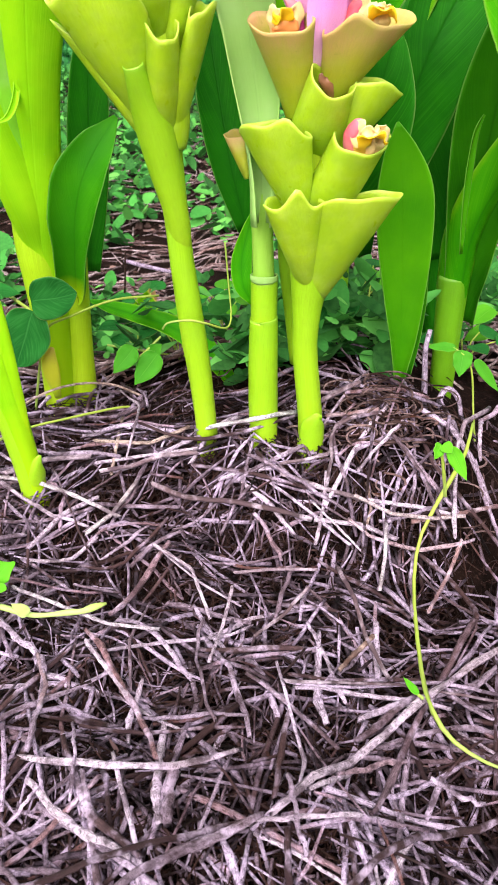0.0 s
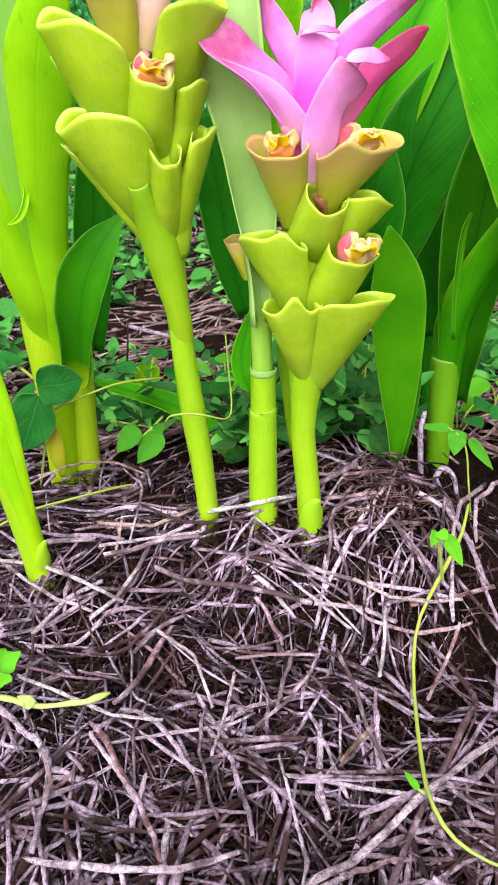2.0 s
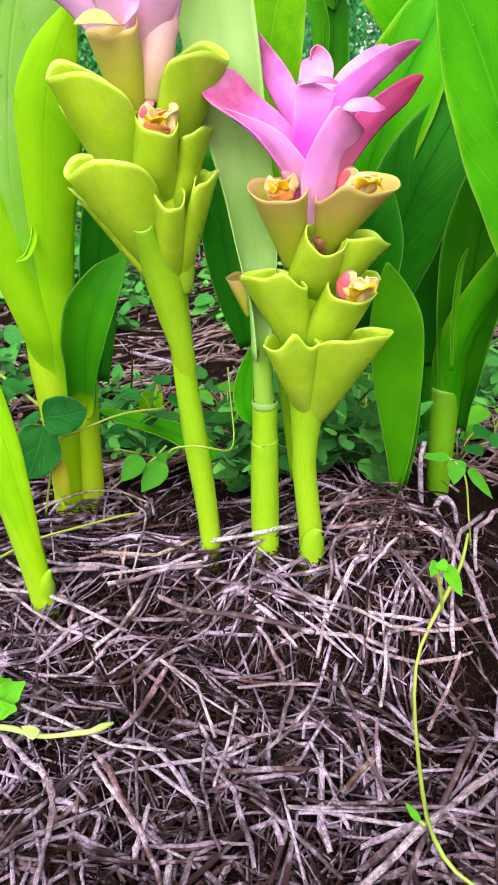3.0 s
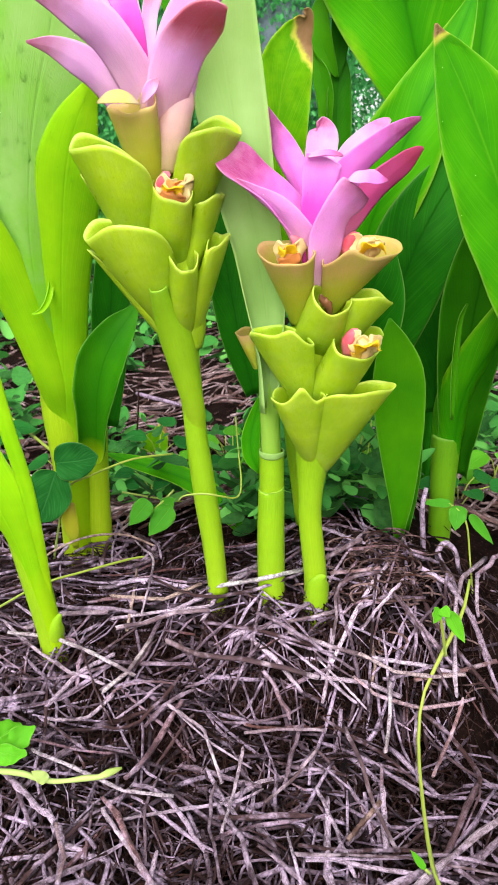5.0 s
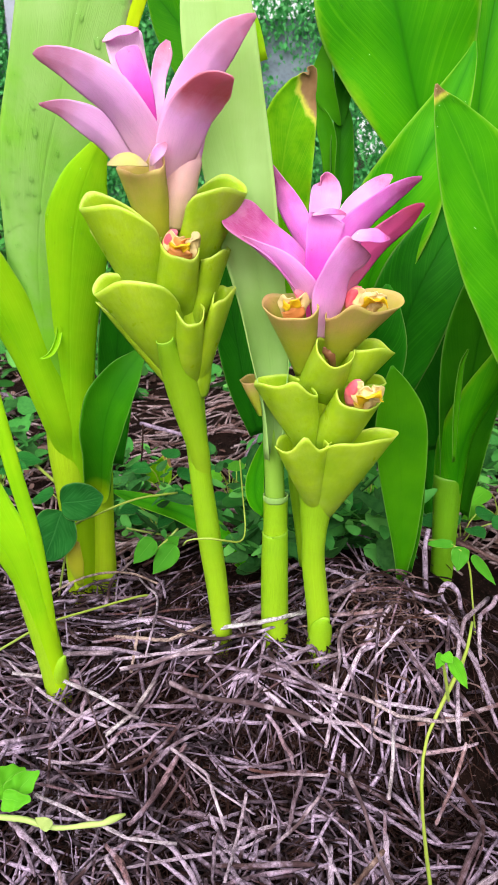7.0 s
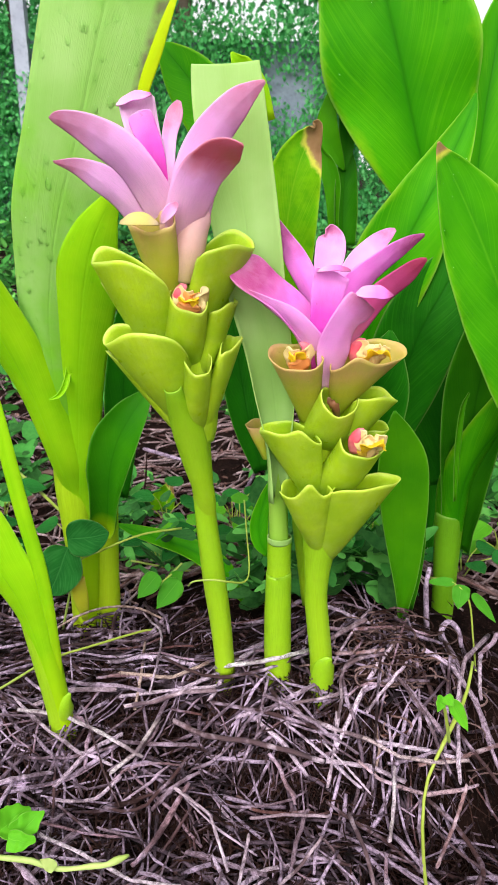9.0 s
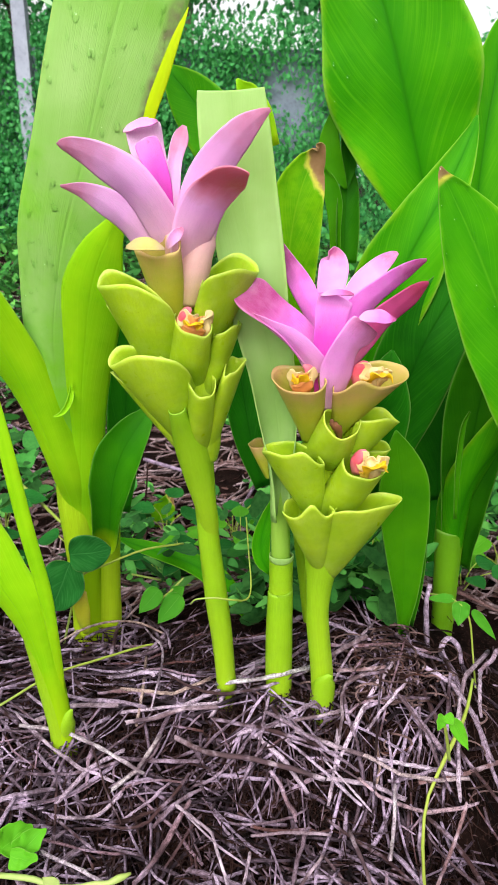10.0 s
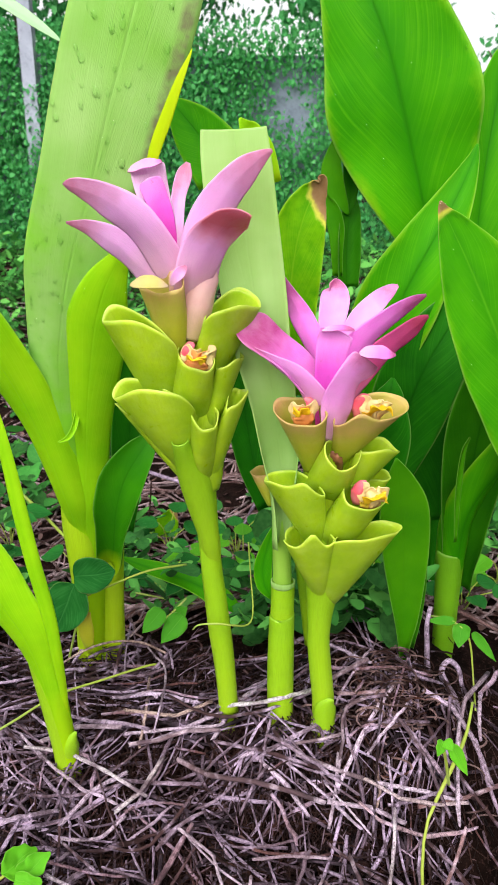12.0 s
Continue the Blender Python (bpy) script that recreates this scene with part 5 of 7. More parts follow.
tube("stem", [(0.0323, 0.415, 0.0464, 0.0038), (0.0275, 0.415, 0.0856, 0.0041), (0.0235, 0.415, 0.1183, 0.0044), (0.0214, 0.416, 0.1491, 0.0035)], M_STEM, c1, "thin side shoot")

blade("rim", [(0.0101, 0.3842, 0.1111, 0.0079, 330), (0.01, 0.384, 0.1134, 0.0080, 330), (0.01, 0.3842, 0.1155, 0.0080, 330)], (0, 1, 0), M_LEAF_PALE, c1, "pale rim of the sheath", across=26, n=6, thick=0.0008)

# -- the leafy plant with big wet leaves --
l1 = thing("turmeric_plant", (-0.158, 0.5, -0.03), "turmeric plant with broad wet pale-green leaves", "plant", "leafy turmeric plants")
tube("stem", [(-0.1555, 0.497, -0.0501, 0.0107), (-0.1537, 0.497, -0.0166, 0.011), (-0.1521, 0.498, 0.0294, 0.0122), (-0.1528, 0.5, 0.0727, 0.0143), (-0.1543, 0.502, 0.1036, 0.0155), (-0.1544, 0.504, 0.1336, 0.0139), (-0.1531, 0.506, 0.1627, 0.0073), (-0.1509, 0.506, 0.1917, 0.0036)], M_STEM_YELLOW, l1, n=24, sides=20)
tube("stem", [(-0.1390, 0.5070, -0.0582, 0.0113), (-0.1367, 0.5070, -0.0218, 0.0121), (-0.1350, 0.5070, 0.0131, 0.0113), (-0.1328, 0.5070, 0.0467, 0.0106), (-0.1306, 0.5070, 0.0738, 0.0100), (-0.1285, 0.5080, 0.0943, 0.0089), (-0.1250, 0.5100, 0.1191, 0.0070), (-0.1214, 0.5120, 0.1383, 0.0037)], M_STEM_YELLOW, l1, n=20, sides=20)
wet = blade("leaf", [(-0.1548, 0.489, -0.0400, 0.0098, 190), (-0.1525, 0.488, 0.0300, 0.0118, 190), (-0.1528, 0.490, 0.0857, 0.0146, 190), (-0.1517, 0.487, 0.1238, 0.0154, 180), (-0.152, 0.474, 0.1706, 0.0173, 140), (-0.1513, 0.464, 0.2102, 0.0165, 100), (-0.1475, 0.452, 0.2473, 0.0213, 70), (-0.1389, 0.44, 0.2851, 0.0255, 50), (-0.1285, 0.43, 0.3192, 0.03, 36), (-0.1108, 0.42, 0.3635, 0.0322, 28), (-0.0960, 0.413, 0.4061, 0.0336, 24), (-0.0822, 0.411, 0.4453, 0.0346, 20), (-0.0704, 0.413, 0.485, 0.0325, 20), (-0.0644, 0.418, 0.5281, 0.0203, 20), (-0.0613, 0.424, 0.5536, 0.0011, 20)], (-0.05, 1, 0.05), M_LEAF_WET, l1, "broad pale leaf underside beaded with water", n=64, across=20, wave=0.03, waves=4)
folded = blade("leaf", [(-0.1545, 0.4880, -0.0480, 0.0106, 200), (-0.1527, 0.4865, 0.0000, 0.0118, 200), (-0.1513, 0.4860, 0.040, 0.0130, 200), (-0.1484, 0.49, 0.0837, 0.014, 190), (-0.1442, 0.482, 0.1238, 0.0153, 160), (-0.1385, 0.472, 0.1715, 0.0155, 120), (-0.1316, 0.458, 0.2123, 0.0171, 95), (-0.1235, 0.444, 0.2496, 0.0201, 75), (-0.1159, 0.432, 0.2794, 0.0215, 60), (-0.1064, 0.422, 0.3044, 0.0156, 50), (-0.0948, 0.415, 0.324, 0.0069, 45), (-0.0845, 0.411, 0.3371, 0.0007, 40)], (0.1, 1, 0), M_LEAF_LIME, l1, "yellow-green leaf folded in front", n=54, across=16, wave=0.06, waves=2)
blade("margin", [(-0.0761, 0.4120, 0.3631, 0.0007, 60), (-0.0731, 0.4090, 0.3754, 0.0029, 60), (-0.0688, 0.4070, 0.3888, 0.0038, 60), (-0.0629, 0.4050, 0.4018, 0.0038, 60), (-0.0574, 0.4040, 0.4145, 0.0031, 60), (-0.0524, 0.4040, 0.4255, 0.0021, 60), (-0.0487, 0.4050, 0.4330, 0.0009, 60), (-0.0468, 0.4060, 0.4375, 0.0002, 50)], (0.35, 0.9, 0), M_LEAF_MARGIN, l1, "yellow-green turned-over leaf margin", n=30, across=10)
blade("leaf", [(-0.1560, 0.4885, -0.0450, 0.0098, 190), (-0.1545, 0.4870, 0.0150, 0.0116, 190), (-0.1538, 0.489, 0.0894, 0.0126, 180), (-0.158, 0.478, 0.1305, 0.016, 160), (-0.1695, 0.468, 0.1864, 0.0186, 110), (-0.1831, 0.455, 0.2338, 0.0232, 70), (-0.2, 0.44, 0.2769, 0.0249, 45), (-0.2237, 0.43, 0.3149, 0.0215, 40), (-0.2425, 0.42, 0.3429, 0.0034, 30)], (0.25, 0.9, 0.4), M_LEAF_LIME, l1, "green leaf arching aside", n=40, wave=0.03)
blade("leaf", [(-0.1300, 0.4975, 0.0640, 0.0060, 200), (-0.1275, 0.4940, 0.0720, 0.0100, 200), (-0.1234, 0.487, 0.1013, 0.0118, 170), (-0.1188, 0.482, 0.1266, 0.0162, 130), (-0.1107, 0.479, 0.151, 0.0176, 105), (-0.0993, 0.48, 0.1706, 0.0131, 80), (-0.0907, 0.484, 0.1823, 0.0065, 50), (-0.0857, 0.488, 0.1892, 0.0017, 40)], (-0.1, -0.9, 0.25), M_LEAF_SHORT, l1, "short green leaf", n=30, wave=0.04)
blade("leaf", [(-0.1291, 0.56, 0.0629, 0.0074, 90), (-0.1247, 0.562, 0.1136, 0.0133, 70), (-0.1208, 0.565, 0.1615, 0.016, 50), (-0.1157, 0.568, 0.2124, 0.0127, 40), (-0.1122, 0.57, 0.2515, 0.0019, 30)], (0.1, -1, 0), M_LEAF_SHADED, l1, "dark leaf behind", n=24)
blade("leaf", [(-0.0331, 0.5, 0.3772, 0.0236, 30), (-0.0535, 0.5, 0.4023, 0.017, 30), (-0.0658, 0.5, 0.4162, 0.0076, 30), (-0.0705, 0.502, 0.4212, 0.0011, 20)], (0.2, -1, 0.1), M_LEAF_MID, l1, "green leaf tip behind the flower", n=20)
blade("leaf", [(-0.2058, 0.52, 0.4919, 0.0083, 40), (-0.1793, 0.515, 0.478, 0.0075, 60), (-0.1602, 0.51, 0.4667, 0.0056, 60), (-0.1461, 0.505, 0.4581, 0.0026, 50), (-0.1415, 0.504, 0.4553, 0.0004, 30)], (0.3, -0.6, 0.9), M_LEAF_HANG, l1, "overhanging leaf tip", n=20)
blade("leaf", [(-0.1396, 0.4700, 0.2406, 0.0004, 120), (-0.1392, 0.4660, 0.2237, 0.0012, 150), (-0.1404, 0.4630, 0.2084, 0.0018, 170), (-0.1431, 0.4600, 0.1982, 0.0020, 170), (-0.1474, 0.4570, 0.1921, 0.0016, 150), (-0.1535, 0.4550, 0.1898, 0.0004, 100)], (0.3, -0.9, 0.3), M_LEAF_LIME, l1, "curled lip of the folded leaf", n=26, across=12)

# -- young shoot at the front --
fl = thing("turmeric_shoot", (-0.145, 0.377, -0.04), "young yellow-green turmeric shoot at the bed's edge", "plant", "turmeric shoots")
tube("stem", [(-0.1461, 0.379, -0.0564, 0.0088), (-0.1470, 0.378, -0.0256, 0.0080), (-0.1505, 0.377, 0.0099, 0.0082), (-0.1549, 0.377, 0.0458, 0.0088), (-0.1596, 0.378, 0.0732, 0.0080), (-0.164, 0.38, 0.0968, 0.0046)], M_STEM, fl, n=20, sides=22)
blade("leaf", [(-0.1455, 0.3715, -0.0448, 0.0080, 190), (-0.1470, 0.3705, -0.0147, 0.0079, 190), (-0.1500, 0.3690, 0.0174, 0.0085, 185), (-0.1545, 0.367, 0.0531, 0.0112, 150), (-0.1615, 0.363, 0.0864, 0.0186, 100), (-0.1738, 0.362, 0.113, 0.0211, 75), (-0.1875, 0.362, 0.1481, 0.0206, 60), (-0.2056, 0.364, 0.1879, 0.0124, 40), (-0.2147, 0.366, 0.213, 0.0014, 30)], (0.2, 1, 0.15), M_LEAF_LIME, fl, "lime leaf unfolding", n=40, wave=0.02)
blade("leaf", [(-0.1433, 0.378, -0.0124, 0.0008, 120), (-0.1421, 0.372, 0.0234, 0.0024, 130), (-0.1421, 0.365, 0.0625, 0.0038, 130), (-0.1444, 0.361, 0.1034, 0.0051, 130), (-0.15, 0.359, 0.1442, 0.0053, 130), (-0.1542, 0.358, 0.1819, 0.0051, 120), (-0.1572, 0.358, 0.2133, 0.0043, 100), (-0.1615, 0.359, 0.2393, 0.0039, 90), (-0.1656, 0.36, 0.2677, 0.0013, 60)], (0.15, 1, 0.1), M_LEAF_LIME, fl, "narrow rolled leaf", n=40)
blade("scale", [(-0.1445, 0.372, -0.0308, 0.0062, 170), (-0.1412, 0.37, -0.0162, 0.0065, 170), (-0.1389, 0.37, -0.0069, 0.004, 150), (-0.1359, 0.372, 0.0005, 0.0008, 100)], (-0.2, 1, 0), M_STEM, fl, "small basal scale", n=12, across=10)

# -- leafy plant on the other side --
r3 = thing("turmeric_plant", (0.155, 0.51, -0.02), "turmeric plant with upright dark green leaves", "plant", "leafy turmeric plants")
tube("stem", [(0.1638, 0.5080, -0.0716, 0.0072), (0.1633, 0.5080, -0.0412, 0.0076), (0.1629, 0.5080, -0.0119, 0.0083), (0.1621, 0.5080, 0.0247, 0.0085), (0.1614, 0.5080, 0.0597, 0.0092), (0.1633, 0.5090, 0.0800, 0.0086), (0.1667, 0.5090, 0.1003, 0.0073), (0.1700, 0.5090, 0.1200, 0.0033)], M_STEM_DEEP, r3, n=26, sides=20)
blade("sheath", [(0.1617, 0.4995, -0.0563, 0.0075, 190), (0.1602, 0.4985, -0.0231, 0.0082, 195), (0.1594, 0.4975, 0.0059, 0.0089, 200), (0.1584, 0.4965, 0.0365, 0.0099, 200), (0.1573, 0.4955, 0.0720, 0.0109, 200), (0.1575, 0.4955, 0.0745, 0.0109, 200)], (0, 1, 0), M_STEM_DEEP, r3, across=22, n=18)
blade("leaf", [(0.1685, 0.516, 0.0366, 0.012, 210), (0.1675, 0.514, 0.0632, 0.0132, 190), (0.1658, 0.506, 0.0895, 0.0157, 170), (0.1627, 0.496, 0.1258, 0.0193, 140), (0.161, 0.487, 0.1642, 0.0234, 110), (0.1612, 0.481, 0.1989, 0.0248, 90), (0.1639, 0.478, 0.2308, 0.02, 70), (0.1715, 0.483, 0.2636, 0.0107, 50), (0.175, 0.486, 0.2754, 0.0012, 40)], (-0.25, -1, 0.1), M_LEAF_DEEP, r3, "upright green leaf with a pale margin", n=40, wave=0.03)
blade("leaf", [(0.1625, 0.499, 0.0554, 0.012, 240), (0.1618, 0.496, 0.0762, 0.0123, 220), (0.1608, 0.49, 0.1032, 0.0138, 190), (0.1637, 0.484, 0.1265, 0.0158, 150), (0.1709, 0.478, 0.148, 0.0176, 120), (0.1825, 0.472, 0.1705, 0.0189, 100), (0.199, 0.47, 0.1987, 0.0168, 80), (0.2137, 0.475, 0.2236, 0.0017, 50)], (-0.3, 1, 0.2), M_LEAF_MID, r3, "leaf base that clasps the stem", n=36)
blade("leaf", [(0.1491, 0.47, 0.1035, 0.0013, 100), (0.1461, 0.468, 0.1341, 0.0022, 110), (0.1449, 0.467, 0.1583, 0.0026, 120), (0.1454, 0.466, 0.1817, 0.0021, 110), (0.1491, 0.466, 0.1929, 0.0008, 90)], (0.3, -1, 0), M_LEAF_SMOOTH, r3, "pale inrolled edge", n=18, across=8)
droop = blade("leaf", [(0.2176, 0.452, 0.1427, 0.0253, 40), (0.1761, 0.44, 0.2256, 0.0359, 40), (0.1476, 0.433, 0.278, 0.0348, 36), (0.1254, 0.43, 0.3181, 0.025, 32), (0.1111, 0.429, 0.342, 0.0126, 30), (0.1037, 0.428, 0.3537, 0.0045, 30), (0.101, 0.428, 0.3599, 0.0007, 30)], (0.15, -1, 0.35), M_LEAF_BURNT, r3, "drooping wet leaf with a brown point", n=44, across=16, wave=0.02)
blade("leaf", [(0.1136, 0.455, -0.007, 0.0023, 200), (0.1101, 0.448, 0.0232, 0.0045, 180), (0.1082, 0.443, 0.0506, 0.0088, 130), (0.1046, 0.438, 0.0817, 0.0133, 90), (0.0998, 0.432, 0.1189, 0.0174, 70), (0.0945, 0.426, 0.1538, 0.018, 60), (0.0892, 0.421, 0.1777, 0.0109, 50), (0.0857, 0.418, 0.1948, 0.0008, 40)], (0.1, -1, 0.15), M_LEAF_SMOOTH, r3, "smooth green leaf behind the flower", n=34, thick=0.0006)
blade("leaf", [(0.1164, 0.452, 0.0176, 0.0037, 120), (0.1187, 0.452, 0.0524, 0.0054, 90), (0.119, 0.452, 0.0883, 0.0052, 80), (0.1171, 0.452, 0.1177, 0.0017, 60)], (-0.2, -1, 0), M_LEAF_DEEP, r3, n=16)

# -- tall plant behind --
r1 = thing("turmeric_plant", (0.17, 0.62, -0.05), "tall turmeric plant with very large glossy leaves", "plant", "leafy turmeric plants")
tube("stem", [(0.1814, 0.62, -0.0878, 0.0085), (0.1762, 0.62, -0.0042, 0.0088), (0.1716, 0.62, 0.0607, 0.0097), (0.1694, 0.62, 0.1218, 0.0099), (0.1651, 0.62, 0.1904, 0.0107), (0.1596, 0.62, 0.2544, 0.0103), (0.1491, 0.615, 0.3147, 0.0089)], M_LEAF_SHADED, r1, n=24, sides=16)
large = blade("leaf", [(0.1538, 0.61, 0.2763, 0.011, 120), (0.1437, 0.605, 0.3156, 0.0224, 80), (0.1308, 0.6, 0.3482, 0.0361, 60), (0.1167, 0.595, 0.3876, 0.0515, 48), (0.1027, 0.59, 0.4287, 0.0609, 40), (0.0872, 0.588, 0.4706, 0.0509, 34), (0.0673, 0.588, 0.5119, 0.0353, 30), (0.055, 0.59, 0.5407, 0.0174, 30), (0.0474, 0.592, 0.5618, 0.0016, 30)], (-0.1, -1, 0.2), M_LEAF_MID, r1, "very large green leaf with fold shade coloured along its midrib", n=60, across=22, wave=0.03, waves=4)
blade("leaf", [(0.1785, 0.6, 0.2975, 0.0147, 80), (0.1769, 0.6, 0.3349, 0.0201, 60), (0.1779, 0.6, 0.3882, 0.0222, 50), (0.1813, 0.602, 0.4303, 0.0199, 40), (0.1827, 0.604, 0.4588, 0.0107, 40), (0.1837, 0.606, 0.4729, 0.0018, 30)], (0.1, -1, 0.2), M_LEAF_MID, r1, n=34)
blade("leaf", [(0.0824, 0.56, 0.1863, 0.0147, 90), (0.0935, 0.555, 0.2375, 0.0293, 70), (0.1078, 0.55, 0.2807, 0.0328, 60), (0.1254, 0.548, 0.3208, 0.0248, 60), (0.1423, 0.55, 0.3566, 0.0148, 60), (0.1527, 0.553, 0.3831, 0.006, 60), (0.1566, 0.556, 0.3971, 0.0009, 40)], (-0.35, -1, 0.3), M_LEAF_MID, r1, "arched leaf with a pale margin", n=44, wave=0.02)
blade("leaf", [(0.1084, 0.54, 0.1206, 0.0128, 90), (0.1138, 0.535, 0.1747, 0.0285, 70), (0.1241, 0.53, 0.2204, 0.0321, 60), (0.1408, 0.53, 0.2576, 0.026, 50), (0.1578, 0.532, 0.2885, 0.0106, 40), (0.1638, 0.535, 0.3011, 0.0013, 40)], (-0.3, -1, 0.3), M_LEAF_SHADED, r1, "leaf coloured darker green for its shade", n=36)
blade("leaf", [(0.1681, 0.59, 0.0631, 0.012, 90), (0.1645, 0.585, 0.1127, 0.0264, 70), (0.1621, 0.58, 0.1647, 0.0337, 60), (0.1631, 0.58, 0.2121, 0.0279, 50), (0.166, 0.58, 0.2522, 0.0117, 40), (0.1674, 0.582, 0.2664, 0.0015, 40)], (0, -1, 0.2), M_LEAF_SHADED, r1, "leaf coloured darker green for its shade", n=34)
blade("leaf", [(0.0673, 0.6020, 0.3428, 0.0009, 40), (0.0625, 0.6000, 0.3507, 0.0042, 40), (0.0546, 0.5980, 0.3644, 0.0083, 40), (0.0511, 0.5970, 0.3783, 0.0087, 40), (0.0530, 0.5970, 0.3949, 0.0050, 40), (0.0566, 0.5990, 0.4094, 0.0013, 40), (0.0567, 0.6000, 0.4175, 0.0003, 30)], (-0.30, -1, 0.1), M_LEAF_SMOOTH, r1, "light outer side of a young leaf", n=34)
blade("leaf", [(0.0675, 0.6030, 0.3428, 0.0009, 40), (0.0677, 0.6030, 0.3551, 0.0056, 50), (0.0677, 0.6030, 0.3723, 0.0076, 50), (0.0659, 0.6030, 0.3871, 0.0064, 50), (0.0609, 0.6020, 0.4015, 0.0027, 40), (0.0578, 0.6020, 0.4096, 0.0005, 30)], (0.35, -1, 0.1), M_LEAF_DEEP, r1, "dark inner side of a young leaf", n=34)
blade("leaf", [(0.0692, 0.6060, 0.2821, 0.0088, 150), (0.0684, 0.6060, 0.3056, 0.0102, 150), (0.0682, 0.6060, 0.3284, 0.0100, 120), (0.0691, 0.6060, 0.3463, 0.0080, 90), (0.0703, 0.6070, 0.3595, 0.0028, 60)], (0.2, -1, 0.1), M_LEAF_DEEP, r1, "clasping foot of the young leaves", n=26)
blade("leaf", [(0.0611, 0.6030, 0.2918, 0.0044, 60), (0.0594, 0.6020, 0.3127, 0.0053, 60), (0.0579, 0.6010, 0.3308, 0.0071, 60), (0.0534, 0.6010, 0.3463, 0.0066, 60), (0.0472, 0.6010, 0.3601, 0.0019, 50), (0.0447, 0.6020, 0.3670, 0.0003, 30)], (-0.3, -1, 0.1), M_LEAF_SMOOTH, r1, "light edge leaf folded round the shoot", n=24)
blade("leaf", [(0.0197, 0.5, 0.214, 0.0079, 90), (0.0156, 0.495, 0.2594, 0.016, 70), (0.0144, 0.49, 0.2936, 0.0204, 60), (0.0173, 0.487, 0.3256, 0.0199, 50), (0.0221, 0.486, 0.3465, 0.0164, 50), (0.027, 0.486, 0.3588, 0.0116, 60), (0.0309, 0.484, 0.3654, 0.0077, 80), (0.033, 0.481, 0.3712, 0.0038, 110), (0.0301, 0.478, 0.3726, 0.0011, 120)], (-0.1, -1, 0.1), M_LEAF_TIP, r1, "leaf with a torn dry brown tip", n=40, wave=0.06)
blade("leaf", [(-0.0002, 0.52, 0.1071, 0.0068, 90), (-0.0103, 0.52, 0.1487, 0.0141, 70), (-0.0172, 0.525, 0.1867, 0.0167, 60), (-0.023, 0.53, 0.2236, 0.0137, 50), (-0.0268, 0.535, 0.2503, 0.0036, 40)], (0.2, -1, 0.1), M_LEAF_SHADED, r1, "leaf with its shade in the dark colour", n=26)
tube("stem", [(0.0876, 0.6, -0.0678, 0.0047), (0.0857, 0.6, -0.0335, 0.0052), (0.0862, 0.6, 0.0193, 0.0057), (0.0855, 0.6, 0.0694, 0.0055)], M_STEM, r1, "thin stem behind")
blade("leaf", [(0.0819, 0.47, 0.1027, 0.0045, 60), (0.0716, 0.46, 0.1371, 0.0172, 60), (0.0728, 0.455, 0.1717, 0.025, 60), (0.0788, 0.45, 0.2045, 0.0226, 50), (0.0841, 0.45, 0.2298, 0.0103, 40), (0.0859, 0.452, 0.2415, 0.0012, 40)], (0, -1, 0.2), M_LEAF_SHADED, r1, "leaf with its shade in the dark colour", n=26)

bead(wet, 320, 0.24, 0.52, 1, small=0.0005, large=0.0024)
bead(folded, 70, 0.15, 0.33, 5, large=0.0020)
bead(droop, 120, 0.22, 0.36, 2, large=0.0018)
bead(large, 110, 0.36, 0.56, 3)
for crown in (f1, f2):
    for k, ob in enumerate(o for o in crown.children if o.name.startswith("petal")):
        bead(ob, 4, -1, 1, 20 + k, small=0.0004, large=0.0012)
blade("leaf", [(-0.1499, 0.48, -0.0145, 0.0024, 60), (-0.1505, 0.474, 0.0061, 0.0062, 70), (-0.15, 0.472, 0.0199, 0.0061, 70), (-0.1467, 0.474, 0.0319, 0.0014, 60)], (0.1, 1, 0), M_WITHERED, l1, "withered yellow basal leaf", n=16)


# ---- creepers and sprouts on the bed ----
def leaflet(name, base, tip, half, facing, material, parent=None, label="", **more):
    """A small pointed leaf from base to tip."""
    b, t = np.array(base), np.array(tip)
    rows = [(*(b + (t - b) * s), half * w, a) for s, w, a in ((0, 0.30, 40), (0.09, 0.80, 44), (0.30, 1.0, 40), (0.58, 0.82, 36), (0.80, 0.44, 40), (0.92, 0.17, 40), (1.0, 0.02, 40))]
    return blade(name, rows, facing, material, parent, label, thick=0.0004, n=18, across=10, **more)


def round_leaf(base, tip, half, facing, material, parent):
    """A broad rounded leaf, a little crinkled."""
    b, t = np.array(base), np.array(tip)
    rows = [(*(b + (t - b) * s + np.array((0, 0.004 * s * s, 0))), half * w, a) for s, w, a in ((0, 0.30, 40), (0.07, 0.70, 50), (0.22, 0.97, 50), (0.45, 1.0, 44), (0.68, 0.86, 40), (0.86, 0.56, 40), (0.96, 0.24, 40), (1.0, 0.04, 40))]
    return crumpled(blade("leaf", rows, facing, material, parent, thick=0.0004, n=24, across=14, wave=0.10, waves=2.0), 0.0012, 70)


def creeper(label, stem, leaves, material, group="creepers on the bed", stem_material=None):
    ob = thing("creeper", stem[0][:3], label, "vine", group)
    tube("stem", stem, stem_material or M_TENDRIL, ob, n=22, sides=7)
    for base, tip, half, facing in leaves:
        leaflet("leaf", base, tip, half, facing, material, ob, wave=0.16, waves=2.5, blunt=0.25 if material is M_VINE_LEAF else 0.0)
    return ob


